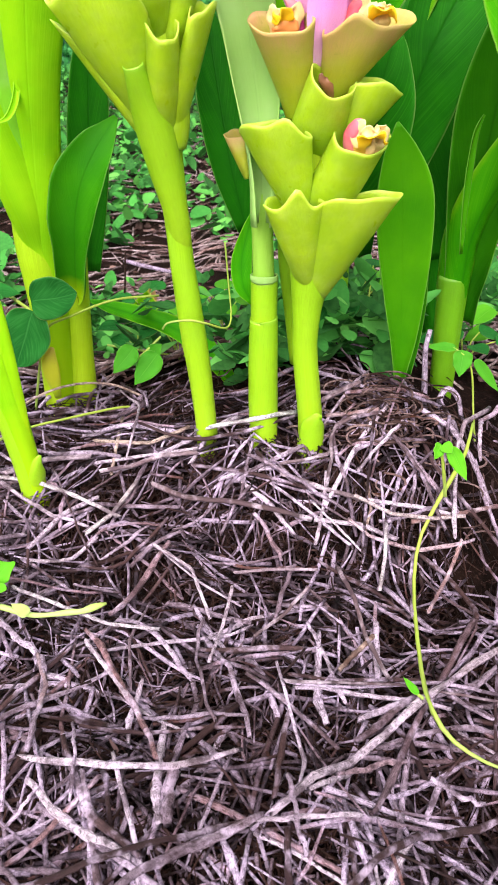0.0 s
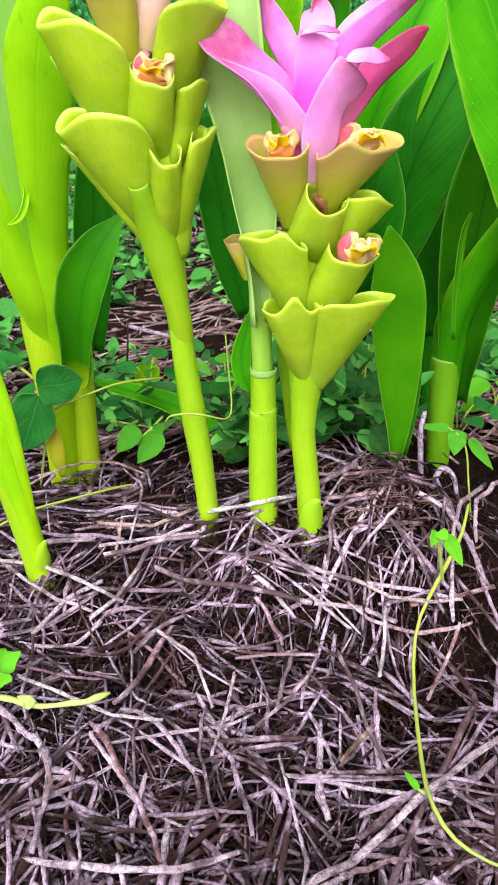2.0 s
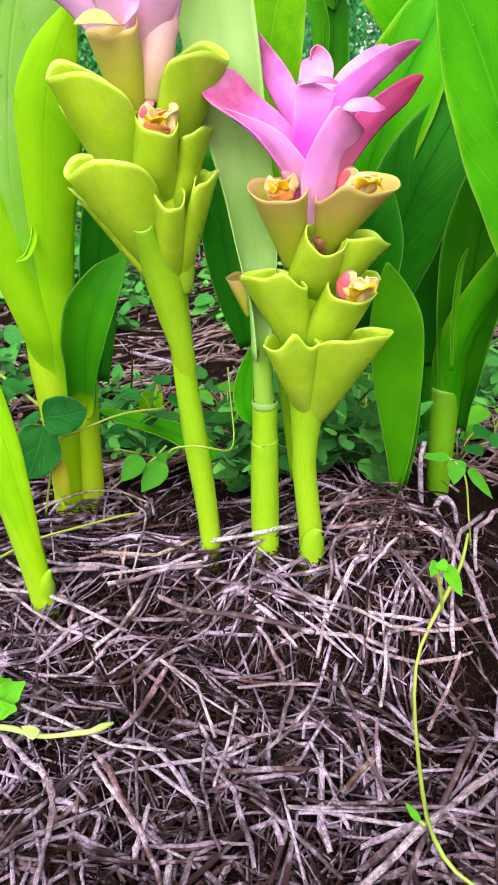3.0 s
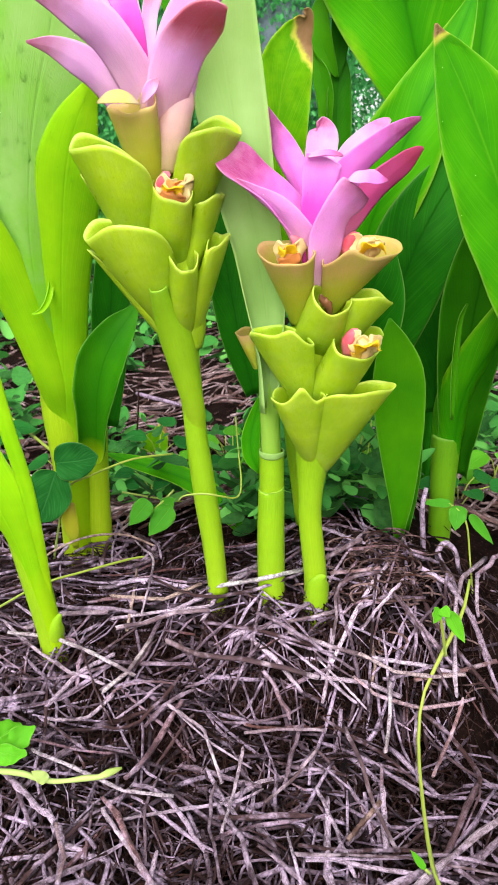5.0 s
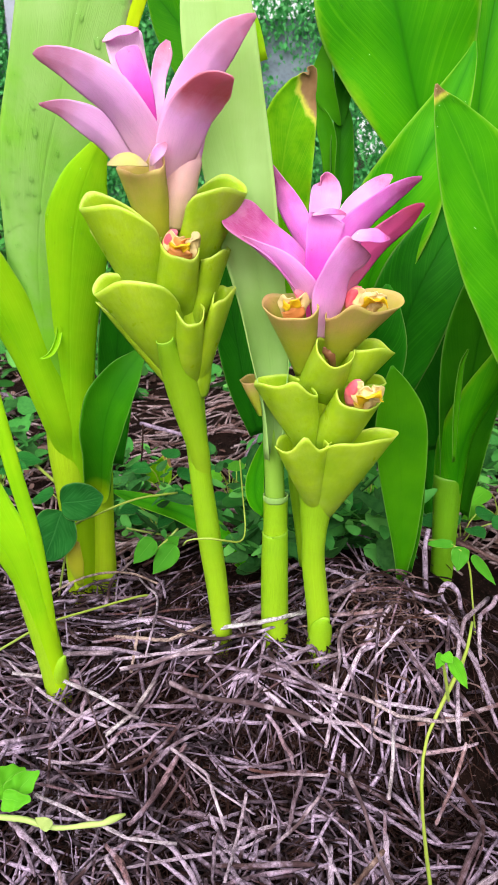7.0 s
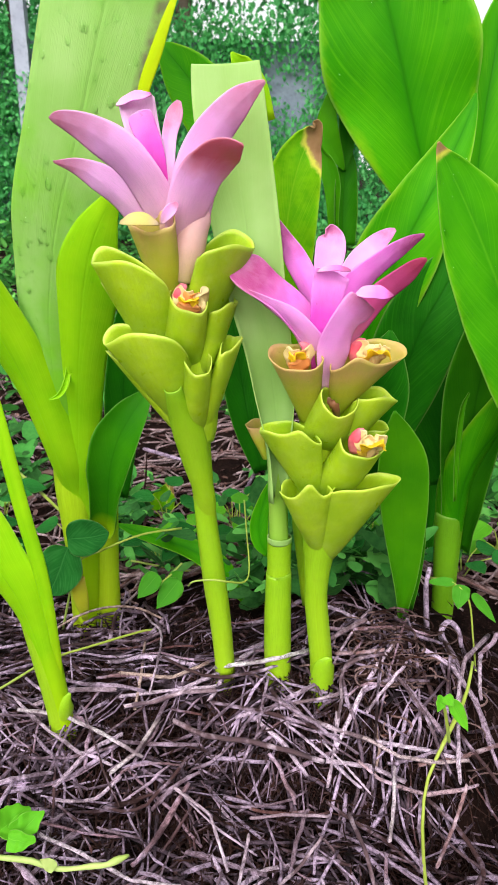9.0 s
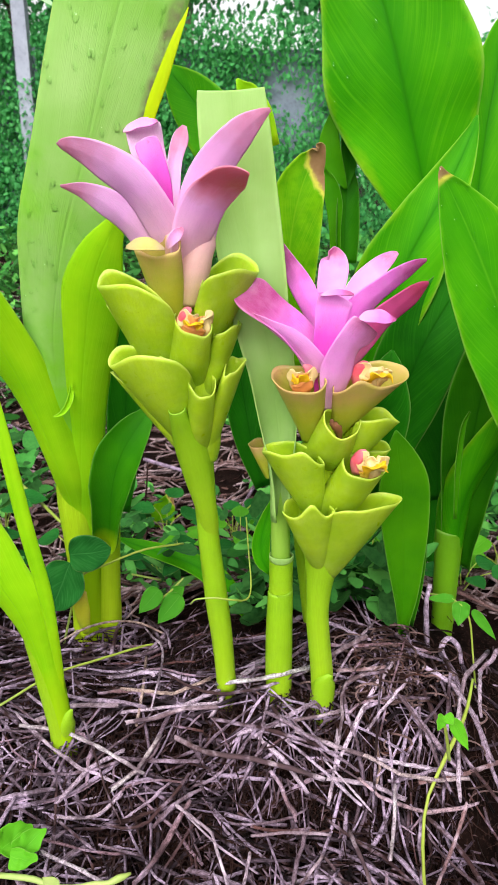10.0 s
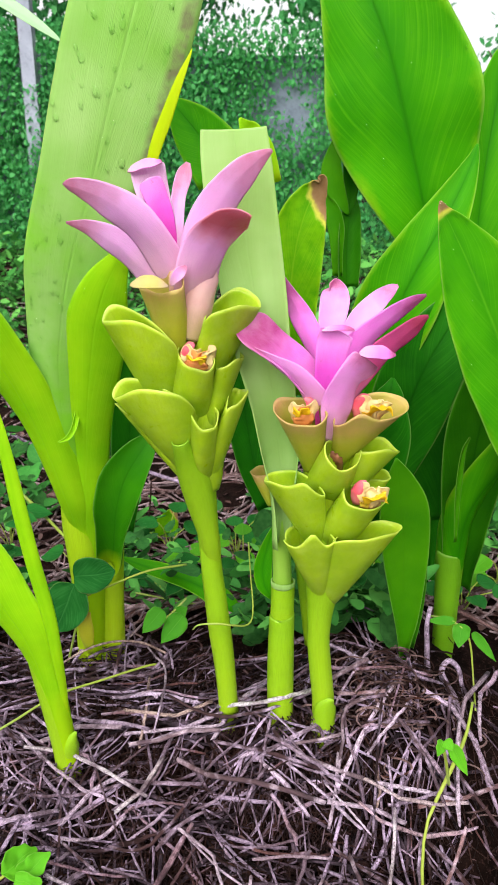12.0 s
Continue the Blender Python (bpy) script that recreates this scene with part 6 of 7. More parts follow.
creeper("thin yellow-green creeper trailing over the dry stalks", [(0.1254, 0.1795, -0.0542, 0.00074), (0.1103, 0.1839, -0.0511, 0.00085), (0.0959, 0.1927, -0.0464, 0.0011), (0.0886, 0.2084, -0.0419, 0.0013), (0.091, 0.2408, -0.0465, 0.0012), (0.0992, 0.2952, -0.0494, 0.0012), (0.1077, 0.3283, -0.0375, 0.0011), (0.1198, 0.342, -0.0168, 0.0014), (0.1323, 0.3575, -0.0067, 0.0015), (0.1453, 0.3789, -0.0022, 0.0013), (0.1534, 0.3974, 0.0089, 0.001)], [], M_SPROUT)
vine = creeper("small sprout with folded bright green leaves on a creeper", [(0.1227, 0.338, -0.0092, 0.0011), (0.118, 0.336, 0.0123, 0.0011), (0.1141, 0.336, 0.0287, 0.0009)], [
    ((0.1139, 0.336, 0.0301), (0.1091, 0.328, 0.0246), 0.0040, (0.2, -1, 0.3)),
    ((0.1194, 0.334, 0.0293), (0.1295, 0.326, 0.0110), 0.0046, (-0.4, -1, 0.5)),
    ((0.1154, 0.336, 0.0302), (0.1193, 0.33, 0.0276), 0.004, (0.2, -1, 0.3)),
], M_SPROUT)
creeper("pale budding shoot lying on the dry stalks", [(-0.1578, 0.2715, -0.0337, 0.0016), (-0.1393, 0.2712, -0.0358, 0.0019), (-0.1298, 0.2697, -0.0382, 0.0016), (-0.1209, 0.2701, -0.0413, 0.0016), (-0.1117, 0.2709, -0.0417, 0.0014), (-0.1024, 0.2722, -0.0414, 0.0019), (-0.0944, 0.2725, -0.0408, 0.0016), (-0.0886, 0.2758, -0.0411, 0.0023), (-0.082, 0.2799, -0.042, 0.00081)], [((-0.1232, 0.2683, -0.0385), (-0.131, 0.2676, -0.0301), 0.0035, (0, -0.8, 1))], M_BUD, stem_material=M_BUD)
sprout = creeper("bright green crinkled seedling leaf on the mulch", [(-0.182, 0.2871, -0.0537, 0.0011), (-0.1704, 0.2881, -0.0425, 0.0011), (-0.1613, 0.29, -0.0349, 0.00088)], [], M_SPROUT)
for base, tip, half in (((-0.1621, 0.2840, -0.0290), (-0.1488, 0.3000, -0.0298), 0.0085), ((-0.1530, 0.2820, -0.0293), (-0.1356, 0.2920, -0.0252), 0.0070), ((-0.1544, 0.2810, -0.0299), (-0.1370, 0.2760, -0.0292), 0.0060)):
    crumpled(round_leaf(base, tip, half, (0.1, -0.9, 0.8), M_SPROUT, sprout), 0.0022, 160)
bud = creeper("tiny green bud on the creeper", [(0.086, 0.2122, -0.0416, 0.00084), (0.0828, 0.2168, -0.0417, 0.00085), (0.0805, 0.2238, -0.0418, 0.00057)], [((0.0835, 0.214, -0.0405), (0.0785, 0.2246, -0.0405), 0.002, (0, -0.6, 1))], M_SPROUT)

# round dark leaves of a climbing bean beside the leafy plant
bean = creeper("bean vine with round dark green leaves", [(-0.1736, 0.49, -0.0356, 0.0011), (-0.1585, 0.475, 0.0166, 0.001), (-0.148, 0.47, 0.0476, 0.001), (-0.1292, 0.472, 0.0573, 0.0009), (-0.0983, 0.484, 0.0654, 0.0009), (-0.067, 0.5, 0.0628, 0.001)], [], M_VINE_LEAF, "bean vines", M_TENDRIL)
round_leaf((-0.1533, 0.4640, 0.0718), (-0.1202, 0.4580, 0.0784), 0.0152, (0.1, -1, 0.3), M_VINE_LEAF, bean)
round_leaf((-0.1530, 0.4640, 0.0647), (-0.1709, 0.4560, 0.0227), 0.0180, (-0.1, -1, 0.15), M_VINE_LEAF, bean)
creeper("bean vine with toothed light green leaves", [(-0.0677, 0.5, 0.0293, 0.001), (-0.0817, 0.49, 0.0186, 0.001), (-0.0964, 0.488, 0.0083, 0.001)], [
    ((-0.087, 0.488, 0.0256), (-0.104, 0.48, 0.007), 0.0085, (0, -1, 0.5)),
    ((-0.0693, 0.488, 0.0201), (-0.0885, 0.48, -0.0031), 0.0095, (0, -1, 0.5)),
    ((-0.0761, 0.492, 0.0173), (-0.0659, 0.49, 0.0273), 0.006, (0, -1, 0.5)),
], M_VINE_LIGHT, "bean vines", M_TENDRIL)
creeper("bean vine with light green leaves by the stem", [(0.1352, 0.47, 0.0351, 0.0009), (0.1511, 0.46, 0.0368, 0.0008), (0.1648, 0.455, 0.0243, 0.0008), (0.1712, 0.45, -0.0106, 0.0008), (0.1654, 0.42, -0.019, 0.0008)], [
    ((0.1589, 0.458, 0.0356), (0.156, 0.45, 0.018), 0.0075, (0, -1, 0.3)),
    ((0.1682, 0.456, 0.029), (0.1876, 0.45, 0.0053), 0.0042, (-0.3, -1, 0.3)),
    ((0.1534, 0.46, 0.0368), (0.1291, 0.455, 0.0399), 0.0042, (0, -0.6, 1)),
], M_VINE_LIGHT, "bean vines", M_TENDRIL)
tendril = thing("tendril", (-0.0508, 0.39, 0.0778), "pale green tendril curled round the flower stem", "vine", "tendrils")
tube("stem", [(-0.0503, 0.372, 0.0882, 0.0006), (-0.0463, 0.37, 0.0932, 0.0006), (-0.0338, 0.369, 0.095, 0.0007), (-0.0238, 0.372, 0.0917, 0.0007), (-0.0133, 0.385, 0.0836, 0.0006), (-0.0102, 0.4, 0.0855, 0.0006), (-0.0121, 0.42, 0.1009, 0.0006), (-0.014, 0.43, 0.1232, 0.0006)], M_TENDRIL, tendril, n=24, sides=7)
runner = thing("runner", (-0.1803, 0.48, -0.0279), "dry straw-coloured runner arching over the mulch", "vine", "dry runners")
tube("stem", [(-0.1869, 0.4392, -0.0155, 0.0010), (-0.1709, 0.4512, -0.0064, 0.0010), (-0.1507, 0.4663, -0.0007, 0.0010), (-0.1292, 0.4782, -0.0006, 0.0010), (-0.1057, 0.4816, -0.0034, 0.0010), (-0.0859, 0.4771, -0.0097, 0.0010), (-0.071, 0.4717, -0.0129, 0.0010)], M_TAN, runner, n=24, sides=7)
runner2 = thing("runner", (-0.212, 0.42, -0.0501), "greenish runner lying along the mound", "vine", "dry runners")
tube("stem", [(-0.2097, 0.3764, -0.0146, 0.0010), (-0.1906, 0.3944, -0.0125, 0.0010), (-0.1634, 0.4212, -0.0096, 0.0010), (-0.1318, 0.4404, -0.0101, 0.0010), (-0.0989, 0.4645, -0.0146, 0.0010), (-0.0861, 0.4752, -0.0205, 0.00097)], M_TENDRIL, runner2, n=24, sides=7)
post = thing("dry_stalk", (0.1372, 0.45, -0.0225), "grey dry stalk standing upright in the mulch", "stalk")
tube("stem", [(0.1374, 0.452, -0.0387, 0.0024), (0.1333, 0.452, -0.0015, 0.0023), (0.1295, 0.453, 0.036, 0.002), (0.131, 0.455, 0.0532, 0.0018)], M_TWIG, post, n=14, sides=8, rough=0.12, rng=rng)
loop = thing("dry_stalk", (0.1457, 0.44, -0.003), "reddish-brown dry stalk bent in a loop", "stalk")
tube("stem", [(0.1492, 0.4, -0.0177, 0.0026), (0.1465, 0.415, -0.0041, 0.0026), (0.1409, 0.43, 0.0023, 0.0027), (0.14, 0.435, 0.0092, 0.0022), (0.1462, 0.44, 0.0135, 0.0022), (0.1547, 0.44, 0.0054, 0.002), (0.1575, 0.435, -0.007, 0.0018)], M_TWIG, loop, n=22, sides=8, rough=0.10, rng=rng)
long_leaf = thing("fallen_leaf", (-0.0738, 0.56, 0.0029), "long dark green leaf lying low behind the stems", "leaf")
blade("blade", [(-0.1298, 0.5450, 0.0424, 0.0015, 40), (-0.1091, 0.5400, 0.0370, 0.0066, 60), (-0.0837, 0.5350, 0.0310, 0.0085, 70), (-0.0584, 0.5300, 0.0228, 0.0100, 70), (-0.0360, 0.5250, 0.0073, 0.0110, 60), (-0.0160, 0.5200, -0.0159, 0.0061, 50), (-0.0085, 0.5180, -0.0294, 0.0010, 40)], (0.1, -0.7, 1), M_LEAF_MID, long_leaf, n=34, wave=0.05)
seedling = thing("seedling", (-0.1478, 0.95, -0.1613), "young turmeric leaf with a dry yellow tip", "plant")
blade("leaf", [(-0.1562, 0.86, -0.135, 0.0112, 80), (-0.1385, 0.85, -0.1023, 0.0204, 60), (-0.1266, 0.85, -0.0759, 0.0156, 50), (-0.1199, 0.85, -0.0585, 0.0062, 50), (-0.1189, 0.85, -0.05, 0.0015, 50)], (0, -1, 0.2), M_LEAF_TIP, seedling, n=20)


# thin stems and straws standing about behind the plants
def loose_stem(label, rows, material):
    ob = thing("straw_stalk" if material is M_STRAW else "weed_stem", rows[0][:3], label, "stem", "loose stems in the weeds")
    tube("stem", rows, material, ob, n=10, sides=6)


loose_stem("thin pale green weed stem leaning over", [(-0.3745, 0.95, -0.0662, 0.0026), (-0.303, 0.85, -0.0607, 0.0023), (-0.2413, 0.75, -0.0474, 0.0018)], M_TENDRIL)
loose_stem("pale straw lying across the weeds", [(-0.1753, 1, -0.0648, 0.0031), (-0.1394, 0.98, -0.0672, 0.0031), (-0.0978, 0.95, -0.0667, 0.0026)], M_STRAW)
loose_stem("pale straw lying across the weeds", [(-0.0268, 0.8, -0.0657, 0.0022), (-0.0123, 0.85, -0.0572, 0.0023), (0.0075, 0.9, -0.043, 0.0021)], M_STRAW)
loose_stem("thin dark dead stem among the weeds", [(-0.1468, 0.8, -0.0548, 0.0012), (-0.1425, 0.8, -0.0222, 0.0012), (-0.1398, 0.8, 0.0095, 0.0009)], M_FIBRE)
loose_stem("thin pale green weed stem leaning over", [(-0.1229, 0.56, -0.004, 0.0011), (-0.0731, 0.55, -0.0082, 0.0011), (-0.0457, 0.54, -0.0056, 0.001)], M_TENDRIL)
loose_stem("thin dark dead stem among the weeds", [(0.0555, 0.6, -0.0339, 0.0013), (0.087, 0.62, -0.036, 0.0013), (0.1193, 0.64, -0.0271, 0.0011)], M_FIBRE)
loose_stem("pale straw lying across the weeds", [(-0.492, 1.3, -0.115, 0.0034), (-0.4326, 1.25, -0.117, 0.0033), (-0.3754, 1.2, -0.1108, 0.0027)], M_STRAW)
loose_stem("thin pale green weed stem leaning over", [(0.2336, 0.62, -0.0656, 0.0012), (0.2421, 0.62, -0.0374, 0.0012), (0.2494, 0.62, -0.0033, 0.0009)], M_TENDRIL)

# ---- weeds on the ground behind ----
def leaf_cloud(name, spots, material, parent=None, label="", seed=1, simple=False, broad=1.0, curl=0.18):
    """Many small folded leaves as one mesh: rows of place, size, heading, tilt."""
    verts, faces = [], []
    rr = random.Random(seed)
    rim = [(0.5 - 0.5 * math.cos(a), (0.30 + 0.10 * math.cos(a)) * math.sin(a)) for a in (0.0, 0.6, 1.2, 1.9, 2.6, 3.1416, 3.68, 4.38, 5.08, 5.68)]
    shape = [*rim, (0.35, 0.0), (0.7, 0.0)]
    tris = [(0, 10, 1), (1, 10, 2), (2, 10, 11), (2, 11, 3), (3, 11, 4), (4, 11, 5), (5, 11, 6), (6, 11, 7), (7, 11, 8), (8, 11, 10), (8, 10, 9), (9, 10, 0)]
    if simple:
        shape = [(0, 0), (0.3, 0.3), (0.75, 0.22), (1, 0), (0.75, -0.22), (0.3, -0.3)]
        tris = [(0, 3, 1), (1, 3, 2), (0, 4, 3), (0, 5, 4)]
    for (x, y, z), size, head, tilt in spots:
        turn = Euler((rr.uniform(-0.6, 0.6), tilt, head)).to_matrix()
        fold = rr.uniform(-0.16, -0.04)
        wide = broad * rr.uniform(0.75, 1.25)
        base = len(verts)
        for a, b in shape:
            p = turn @ Vector((a * size, b * size * wide, (fold if b == 0.0 and 0.1 < a < 0.9 else 0.0) * size - curl * a * a * size))
            verts.append((x + p.x, y + p.y, z + p.z))
        faces += [tuple(base + i for i in t) for t in tris]
    ob = part(name, mesh_of(name, verts, faces), material, parent, label)
    return ob


def patchy(x, y):
    return noise.noise(Vector((x * 5.0, y * 3.2, 3.0))) + 0.5 * noise.noise(Vector((x * 13, y * 9, 7.0)))


spots, straw = [], []
while len(spots) < 13000:
    y = 0.475 + 4.4 * rng.random() ** 1.8
    x = rng.uniform(-1, 1) * (0.10 + 0.42 * y)
    if patchy(x, y) + 0.55 * smooth((y - 1.1) / 1.4) + 0.16 * smooth((0.64 - y) / 0.06) < 0.10:
        continue
    if y < 0.60 and (abs(x - 0.160) < 0.035 or abs(x + 0.145) < 0.045 or rng.random() < 0.45):
        continue
    top = 0.02 + 0.055 * rng.random() ** 1.5
    spots.append(((x, y, height(x, y) + rng.uniform(0.004, top + 0.01 * y)), (0.008 + 0.030 * rng.random() ** 2.4) * (0.9 + 0.3 * y), rng.uniform(0, 6.28), rng.uniform(-1.2, 0.5)))
weeds = leaf_cloud("weeds", spots, M_WEED, seed=3)
tagged(weeds, "low green weeds and clover-like seedlings on the soil", "weeds", kind="stuff")
spots = []
while len(spots) < 42000:
    x, y = rng.gauss(0, 1.9), rng.uniform(-1.8, 5.1)
    if abs(x) < 0.08 + 0.41 * y or (y - 0.1) ** 2 + (0.6 * x) ** 2 < 0.35 * rng.random() + 0.06 or y < -1.6 * rng.random() or patchy(x, y) + 0.45 < 0.0:
        continue
    spots.append(((x, y, height(x, y) + rng.uniform(0.004, 0.08)), 0.018 + 0.030 * rng.random() ** 2, rng.uniform(0, 6.28), rng.uniform(-1.2, 0.5)))
tagged(leaf_cloud("weeds", spots, M_WEED, seed=4, simple=True), "low green weeds spreading over the garden ground", "weeds", kind="stuff")
for _ in range(2400):
    y = 0.55 + 3.0 * rng.random() ** 1.6
    x = rng.uniform(-1, 1) * (0.10 + 0.42 * y)
    straw.append(stick(x, y, rng.uniform(0.03, 0.14), rng.uniform(0.0008, 0.0020), rng.uniform(0, 3.14), rng.uniform(0.002, 0.012), 0.15, 5))
for _ in range(1500):
    x, y = rng.gauss(0, 2.0), rng.gauss(1.4, 1.6)
    if y < 0.6 and abs(x) < 0.5:
        continue
    straw.append(stick(x, y, rng.uniform(0.04, 0.16), rng.uniform(0.0010, 0.0022), rng.uniform(0, 3.14), rng.uniform(0.002, 0.012), 0.15, 4))
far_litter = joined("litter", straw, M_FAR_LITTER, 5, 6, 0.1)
tagged(far_litter, "scattered dry stalks on the ground among the weeds", "litter", kind="stuff")

crumbs = []
while len(crumbs) < 14000:
    x, y = bed_place()
    crumbs.append(((x, y, height(x, y) + rng.uniform(-0.014, 0.002)), 0.0014 + 0.0060 * rng.random() ** 2.5, rng.uniform(0, 6.28), rng.uniform(-1.2, 1.2)))
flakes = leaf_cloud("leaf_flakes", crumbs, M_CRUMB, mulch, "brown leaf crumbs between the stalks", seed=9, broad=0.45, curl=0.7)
tagged(flakes, kind="stuff")
brown = []
while len(brown) < 5000:
    y = 0.56 + 3.2 * rng.random() ** 1.7
    x = rng.uniform(-1, 1) * (0.10 + 0.42 * y)
    brown.append(((x, y, height(x, y) + rng.uniform(0.0, 0.006)), (0.004 + 0.014 * rng.random() ** 2) * (0.8 + 0.3 * y), rng.uniform(0, 6.28), rng.uniform(-0.5, 0.5)))
for _ in range(3500):
    x, y = rng.gauss(0, 2.0), rng.gauss(1.4, 1.6)
    if y < 0.6 and abs(x) < 0.5:
        continue
    brown.append(((x, y, height(x, y) + rng.uniform(0.0, 0.006)), 0.008 + 0.022 * rng.random() ** 2, rng.uniform(0, 6.28), rng.uniform(-0.5, 0.5)))
duff = leaf_cloud("leaf_litter", brown, M_DRY, seed=10)
tagged(duff, "brown dead leaves scattered on the ground", "litter", kind="stuff")

# taller seedlings close behind the stems
group = "broad-leaved seedlings"
for x, y, n, size, mat in ((-0.20, 0.66, 6, 0.030, M_VINE_LEAF), (-0.12, 0.80, 5, 0.032, M_VINE_LEAF), (-0.03, 0.72, 6, 0.028, M_VINE_LEAF), (-0.02, 0.62, 5, 0.024, M_SPROUT), (0.03, 0.60, 5, 0.026, M_VINE_LEAF), (0.10, 0.60, 6, 0.024, M_SPROUT), (0.16, 0.66, 5, 0.026, M_VINE_LEAF), (0.25, 0.62, 6, 0.026, M_SPROUT), (-0.27, 0.60, 5, 0.030, M_VINE_LEAF), (-0.08, 0.66, 4, 0.022, M_SPROUT), (0.20, 0.80, 6, 0.030, M_SPROUT), (-0.33, 0.80, 6, 0.034, M_VINE_LEAF), (0.07, 0.78, 5, 0.030, M_SPROUT), (0.075, 0.52, 5, 0.022, M_VINE_LEAF), (0.10, 0.54, 5, 0.020, M_VINE_LEAF), (0.055, 0.56, 6, 0.022, M_VINE_LEAF), (0.13, 0.56, 5, 0.022, M_VINE_LEAF), (-0.06, 0.56, 5, 0.022, M_VINE_LEAF), (-0.10, 0.60, 5, 0.024, M_VINE_LEAF), (0.20, 0.58, 6, 0.024, M_VINE_LEAF)):
    z = height(x, y)
    herb = thing("seedling", (x, y, z), "low seedling with rounded green leaves among the weeds", "seedling", group)
    for i in range(n):
        a = i * 2.4 + rng.random()
        d = rng.uniform(0.010, 0.026)
        h = rng.uniform(0.02, 0.055)
        bx, by = x + math.cos(a) * d, y + math.sin(a) * d
        tube("stem", [(x, y, z, 0.0008), (x + 0.4 * (bx - x), y + 0.4 * (by - y), z + 0.7 * h, 0.0007), (bx, by, z + h, 0.0006)], M_TENDRIL, herb, n=6, sides=5)
        leaflet("leaf", (bx, by, z + h), (bx + math.cos(a) * size, by + math.sin(a) * size, z + h - rng.uniform(-0.004, 0.014)), size * 0.40, (math.cos(a) * 0.2, -0.4, 1), mat, herb)

# ---- far behind: overgrown wall, trees and a post ----
wv = [(x, y, z) for z in (-0.2, 1.10) for y in (5.2, 5.35) for x in (-7, 0.72)]
wall = part("wall_back", mesh_of("wall_back", wv, [(0, 1, 5, 4), (2, 6, 7, 3), (0, 4, 6, 2), (1, 3, 7, 5), (4, 5, 7, 6), (0, 2, 3, 1)]), M_WALL, flat=True)
tagged(wall, "weathered blue-grey garden wall grown over with creeper", "wall", kind="structure")
spots = []
while len(spots) < 80000:
    x, z = rng.uniform(-3.2, 3.2), rng.uniform(-0.15, 1.34)
    if z > 1.14 + 0.20 * rng.random() - 0.50 * smooth((x - 0.8) / 0.5) or (abs(x + 1.48) < 0.07 and z > 0.92):
        continue
    bare = math.exp(-((x - 0.22) / 0.19) ** 2 - ((z - 0.82) / 0.24) ** 2)
    if rng.random() < 0.97 * bare ** 0.6:
        continue
    bulge = 0.20 + 0.12 * noise.noise(Vector((x * 2.2, z * 2.2, 1)))
    spots.append(((x, 5.18 - rng.random() * bulge * 0.9 * (1.15 - 0.6 * z), z), rng.uniform(0.018, 0.044), rng.uniform(0, 6.28), rng.uniform(0.2, 1.5)))
hedge = leaf_cloud("hedge", spots, M_HEDGE, seed=5, simple=True)
tagged(hedge, "dense green creeper covering the garden wall", "hedge", kind="stuff")


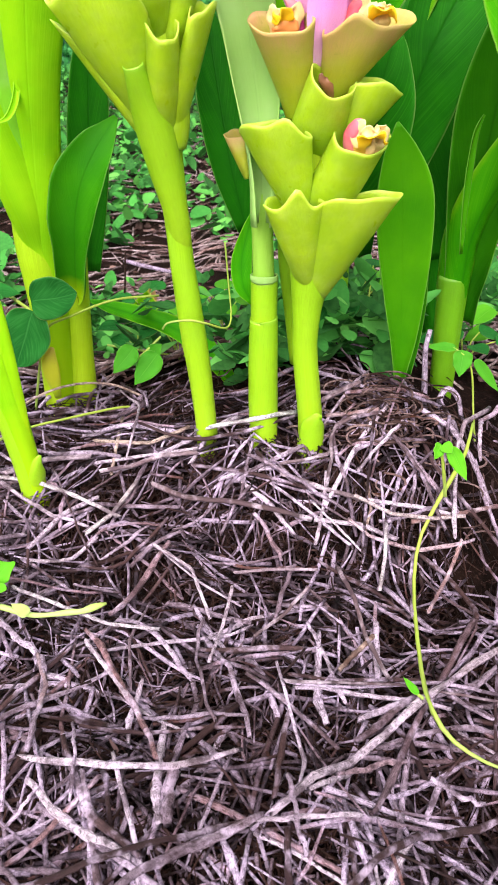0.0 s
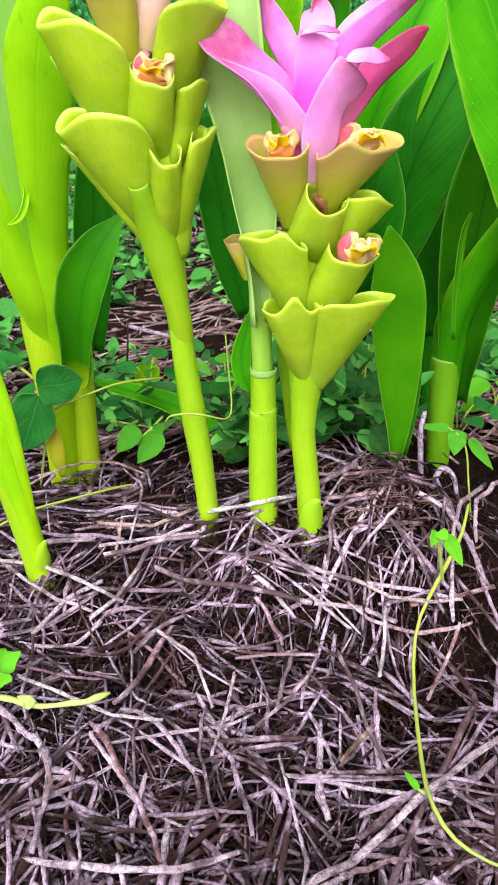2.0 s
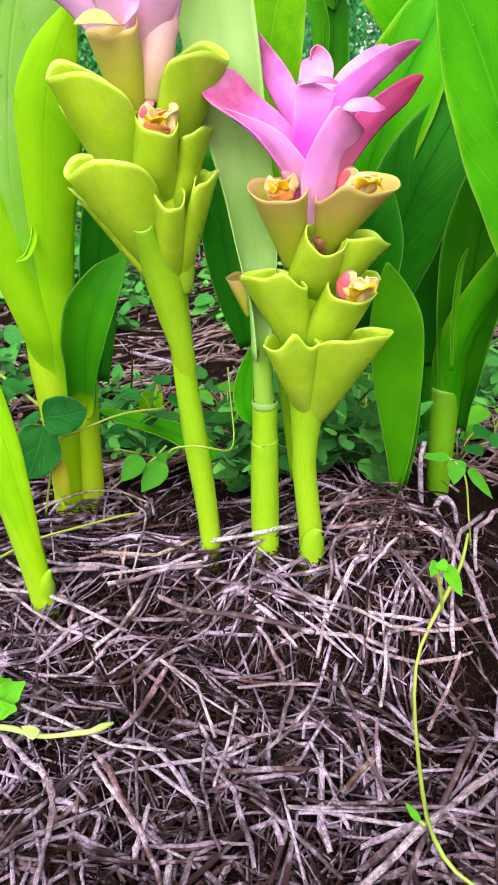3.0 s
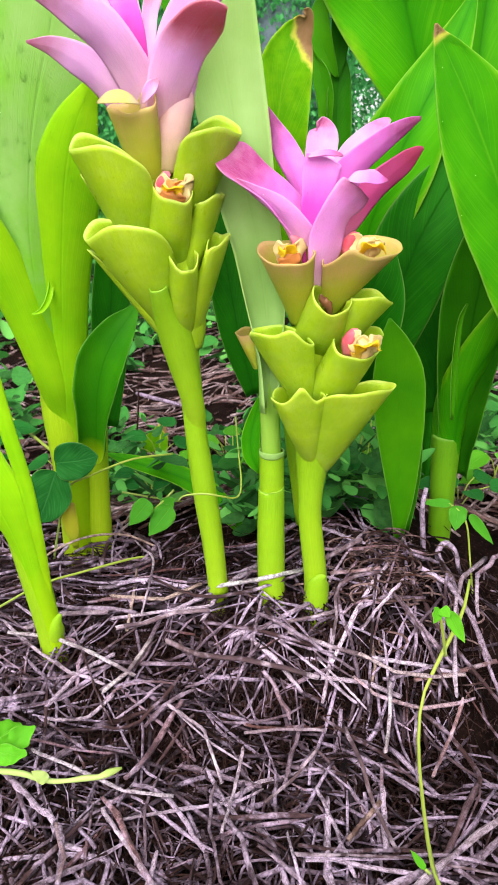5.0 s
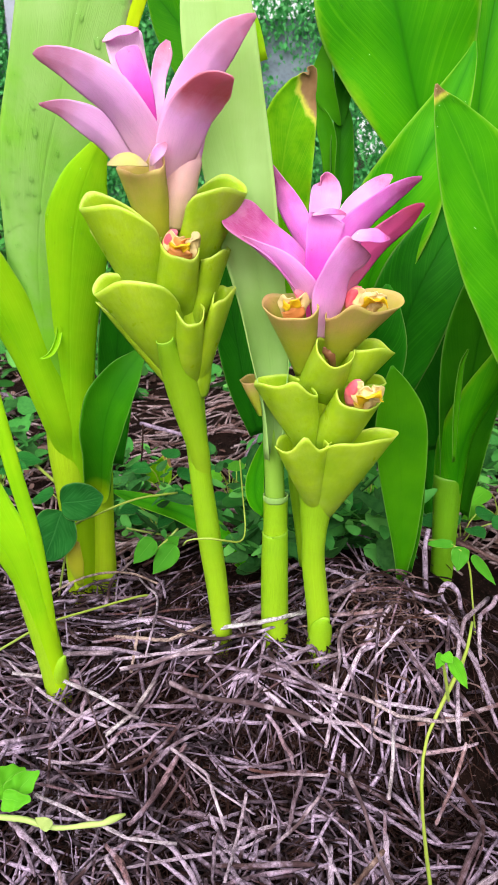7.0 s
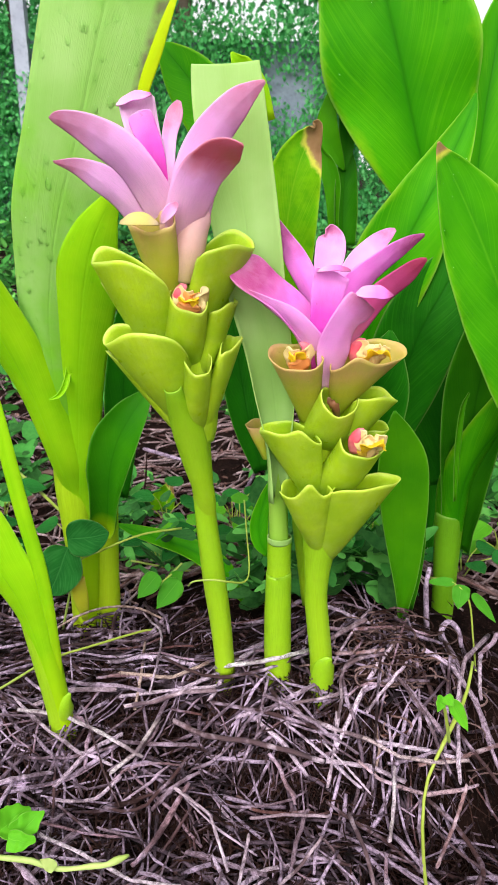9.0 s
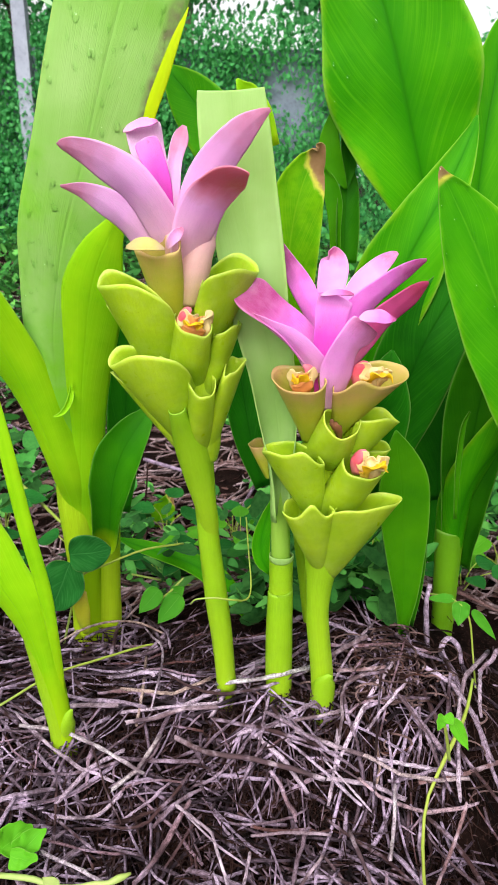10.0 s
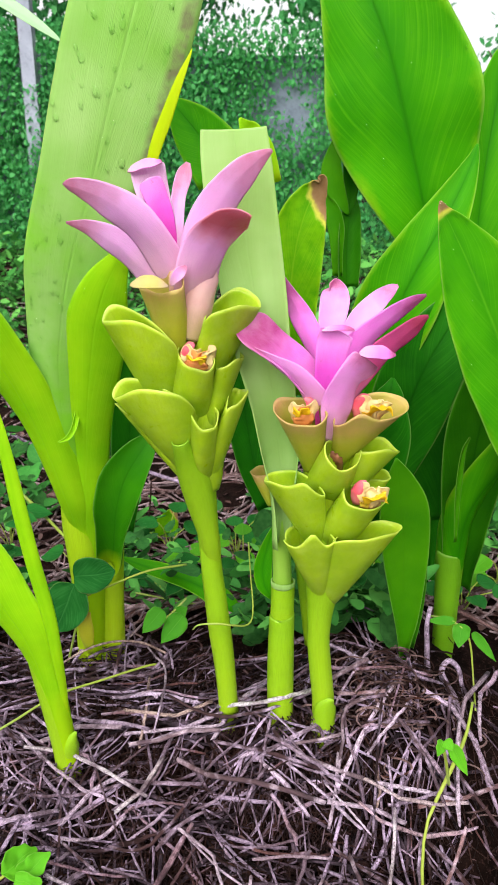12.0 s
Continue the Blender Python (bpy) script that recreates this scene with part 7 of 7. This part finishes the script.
def tree(x, y, tall, reach, count, gap, seed, low=0.40):
    rr = random.Random(seed)
    ob = thing("tree", (x, y, -0.13), "leafy tree behind the wall against the white sky", "tree", "trees behind the wall")
    trunk = tube("trunk", [(x, y, -0.13, 0.09), (x + 0.04, y, tall * 0.4, 0.075), (x - 0.03, y + 0.05, tall * 0.8, 0.04), (x, y, tall, 0.015)], M_BARK, ob, n=14, sides=10, rough=0.06, rng=rr)
    leaves, centres = [], []
    for i in range(18):
        a, h = rr.uniform(0, 6.28), tall * rr.uniform(low, 1.0)
        r = reach * rr.uniform(0.4, 1.0)
        ex, ey, ez = x + math.cos(a) * r, y + 0.6 * math.sin(a) * r, h + rr.uniform(0.0, 0.45)
        tube("limb", [(x, y, h * 0.85, 0.028), ((x + ex) / 2, (y + ey) / 2, h, 0.018), (ex, ey, ez, 0.006)], M_BARK, trunk, n=8, sides=6)
        for s in (0.45, 0.7, 1.0):
            centres.append((x + (ex - x) * s, y + (ey - y) * s, h * 0.9 + (ez - h * 0.9) * s))
    for _ in range(4 * count):
        c = rr.choice(centres)
        p = (c[0] + rr.gauss(0, gap), c[1] + rr.gauss(0, gap), c[2] + rr.gauss(0, gap * 0.8))
        if p[2] < tall * low * 0.9:
            continue
        leaves.append((p, rr.uniform(0.045, 0.09), rr.uniform(0, 6.28), rr.uniform(0.0, 1.3)))
    leaf_cloud("crown", leaves, M_HEDGE, ob, seed=seed, simple=True)


tree(-1.9, 6.4, 3.2, 1.1, 2600, 0.26, 11, 0.3)
tree(-0.62, 6.9, 3.4, 1.3, 2300, 0.26, 12)
tree(0.60, 6.6, 3.0, 0.62, 1500, 0.20, 13)
tree(2.35, 7.2, 1.55, 0.30, 90, 0.10, 14)

pole = thing("concrete_post", (-1.48, 5.14, -0.13), "pale grey square concrete post in front of the wall", "post")
px, py = -1.48, 5.14
half = 0.045
pv = [(px + a * half * s, py + b * half * s, z) for z, s in ((-0.13, 1.1), (1.6, 0.9), (1.63, 0.75)) for a, b in ((-1, -1), (1, -1), (1, 1), (-1, 1))]
pf = [(4 * k + i, 4 * k + (i + 1) % 4, 4 * k + 4 + (i + 1) % 4, 4 * k + 4 + i) for k in range(2) for i in range(4)] + [(8, 9, 10, 11), (3, 2, 1, 0)]
part("shaft", mesh_of("shaft", pv, pf), M_CONCRETE, pole, flat=True)

k = Nodes("bright_cloud")
glow = k.n.new("ShaderNodeEmission")
k.l.new(k.mix(k.noise(0.05, 3), (0.90, 0.93, 1.0), (1.0, 1.0, 1.0)), glow.inputs[0])
glow.inputs[1].default_value = 1.0
k.l.new(glow.outputs[0], k.out.inputs["Surface"])
bv = [(-90, 75, -4), (90, 75, -4), (90, 75, 60), (-90, 75, 60)]
backdrop = part("backdrop", mesh_of("backdrop", bv, [(0, 1, 2, 3)]), k.mat, flat=True)
tagged(backdrop, "bright white overcast sky far behind the garden", "sky", kind="structure")
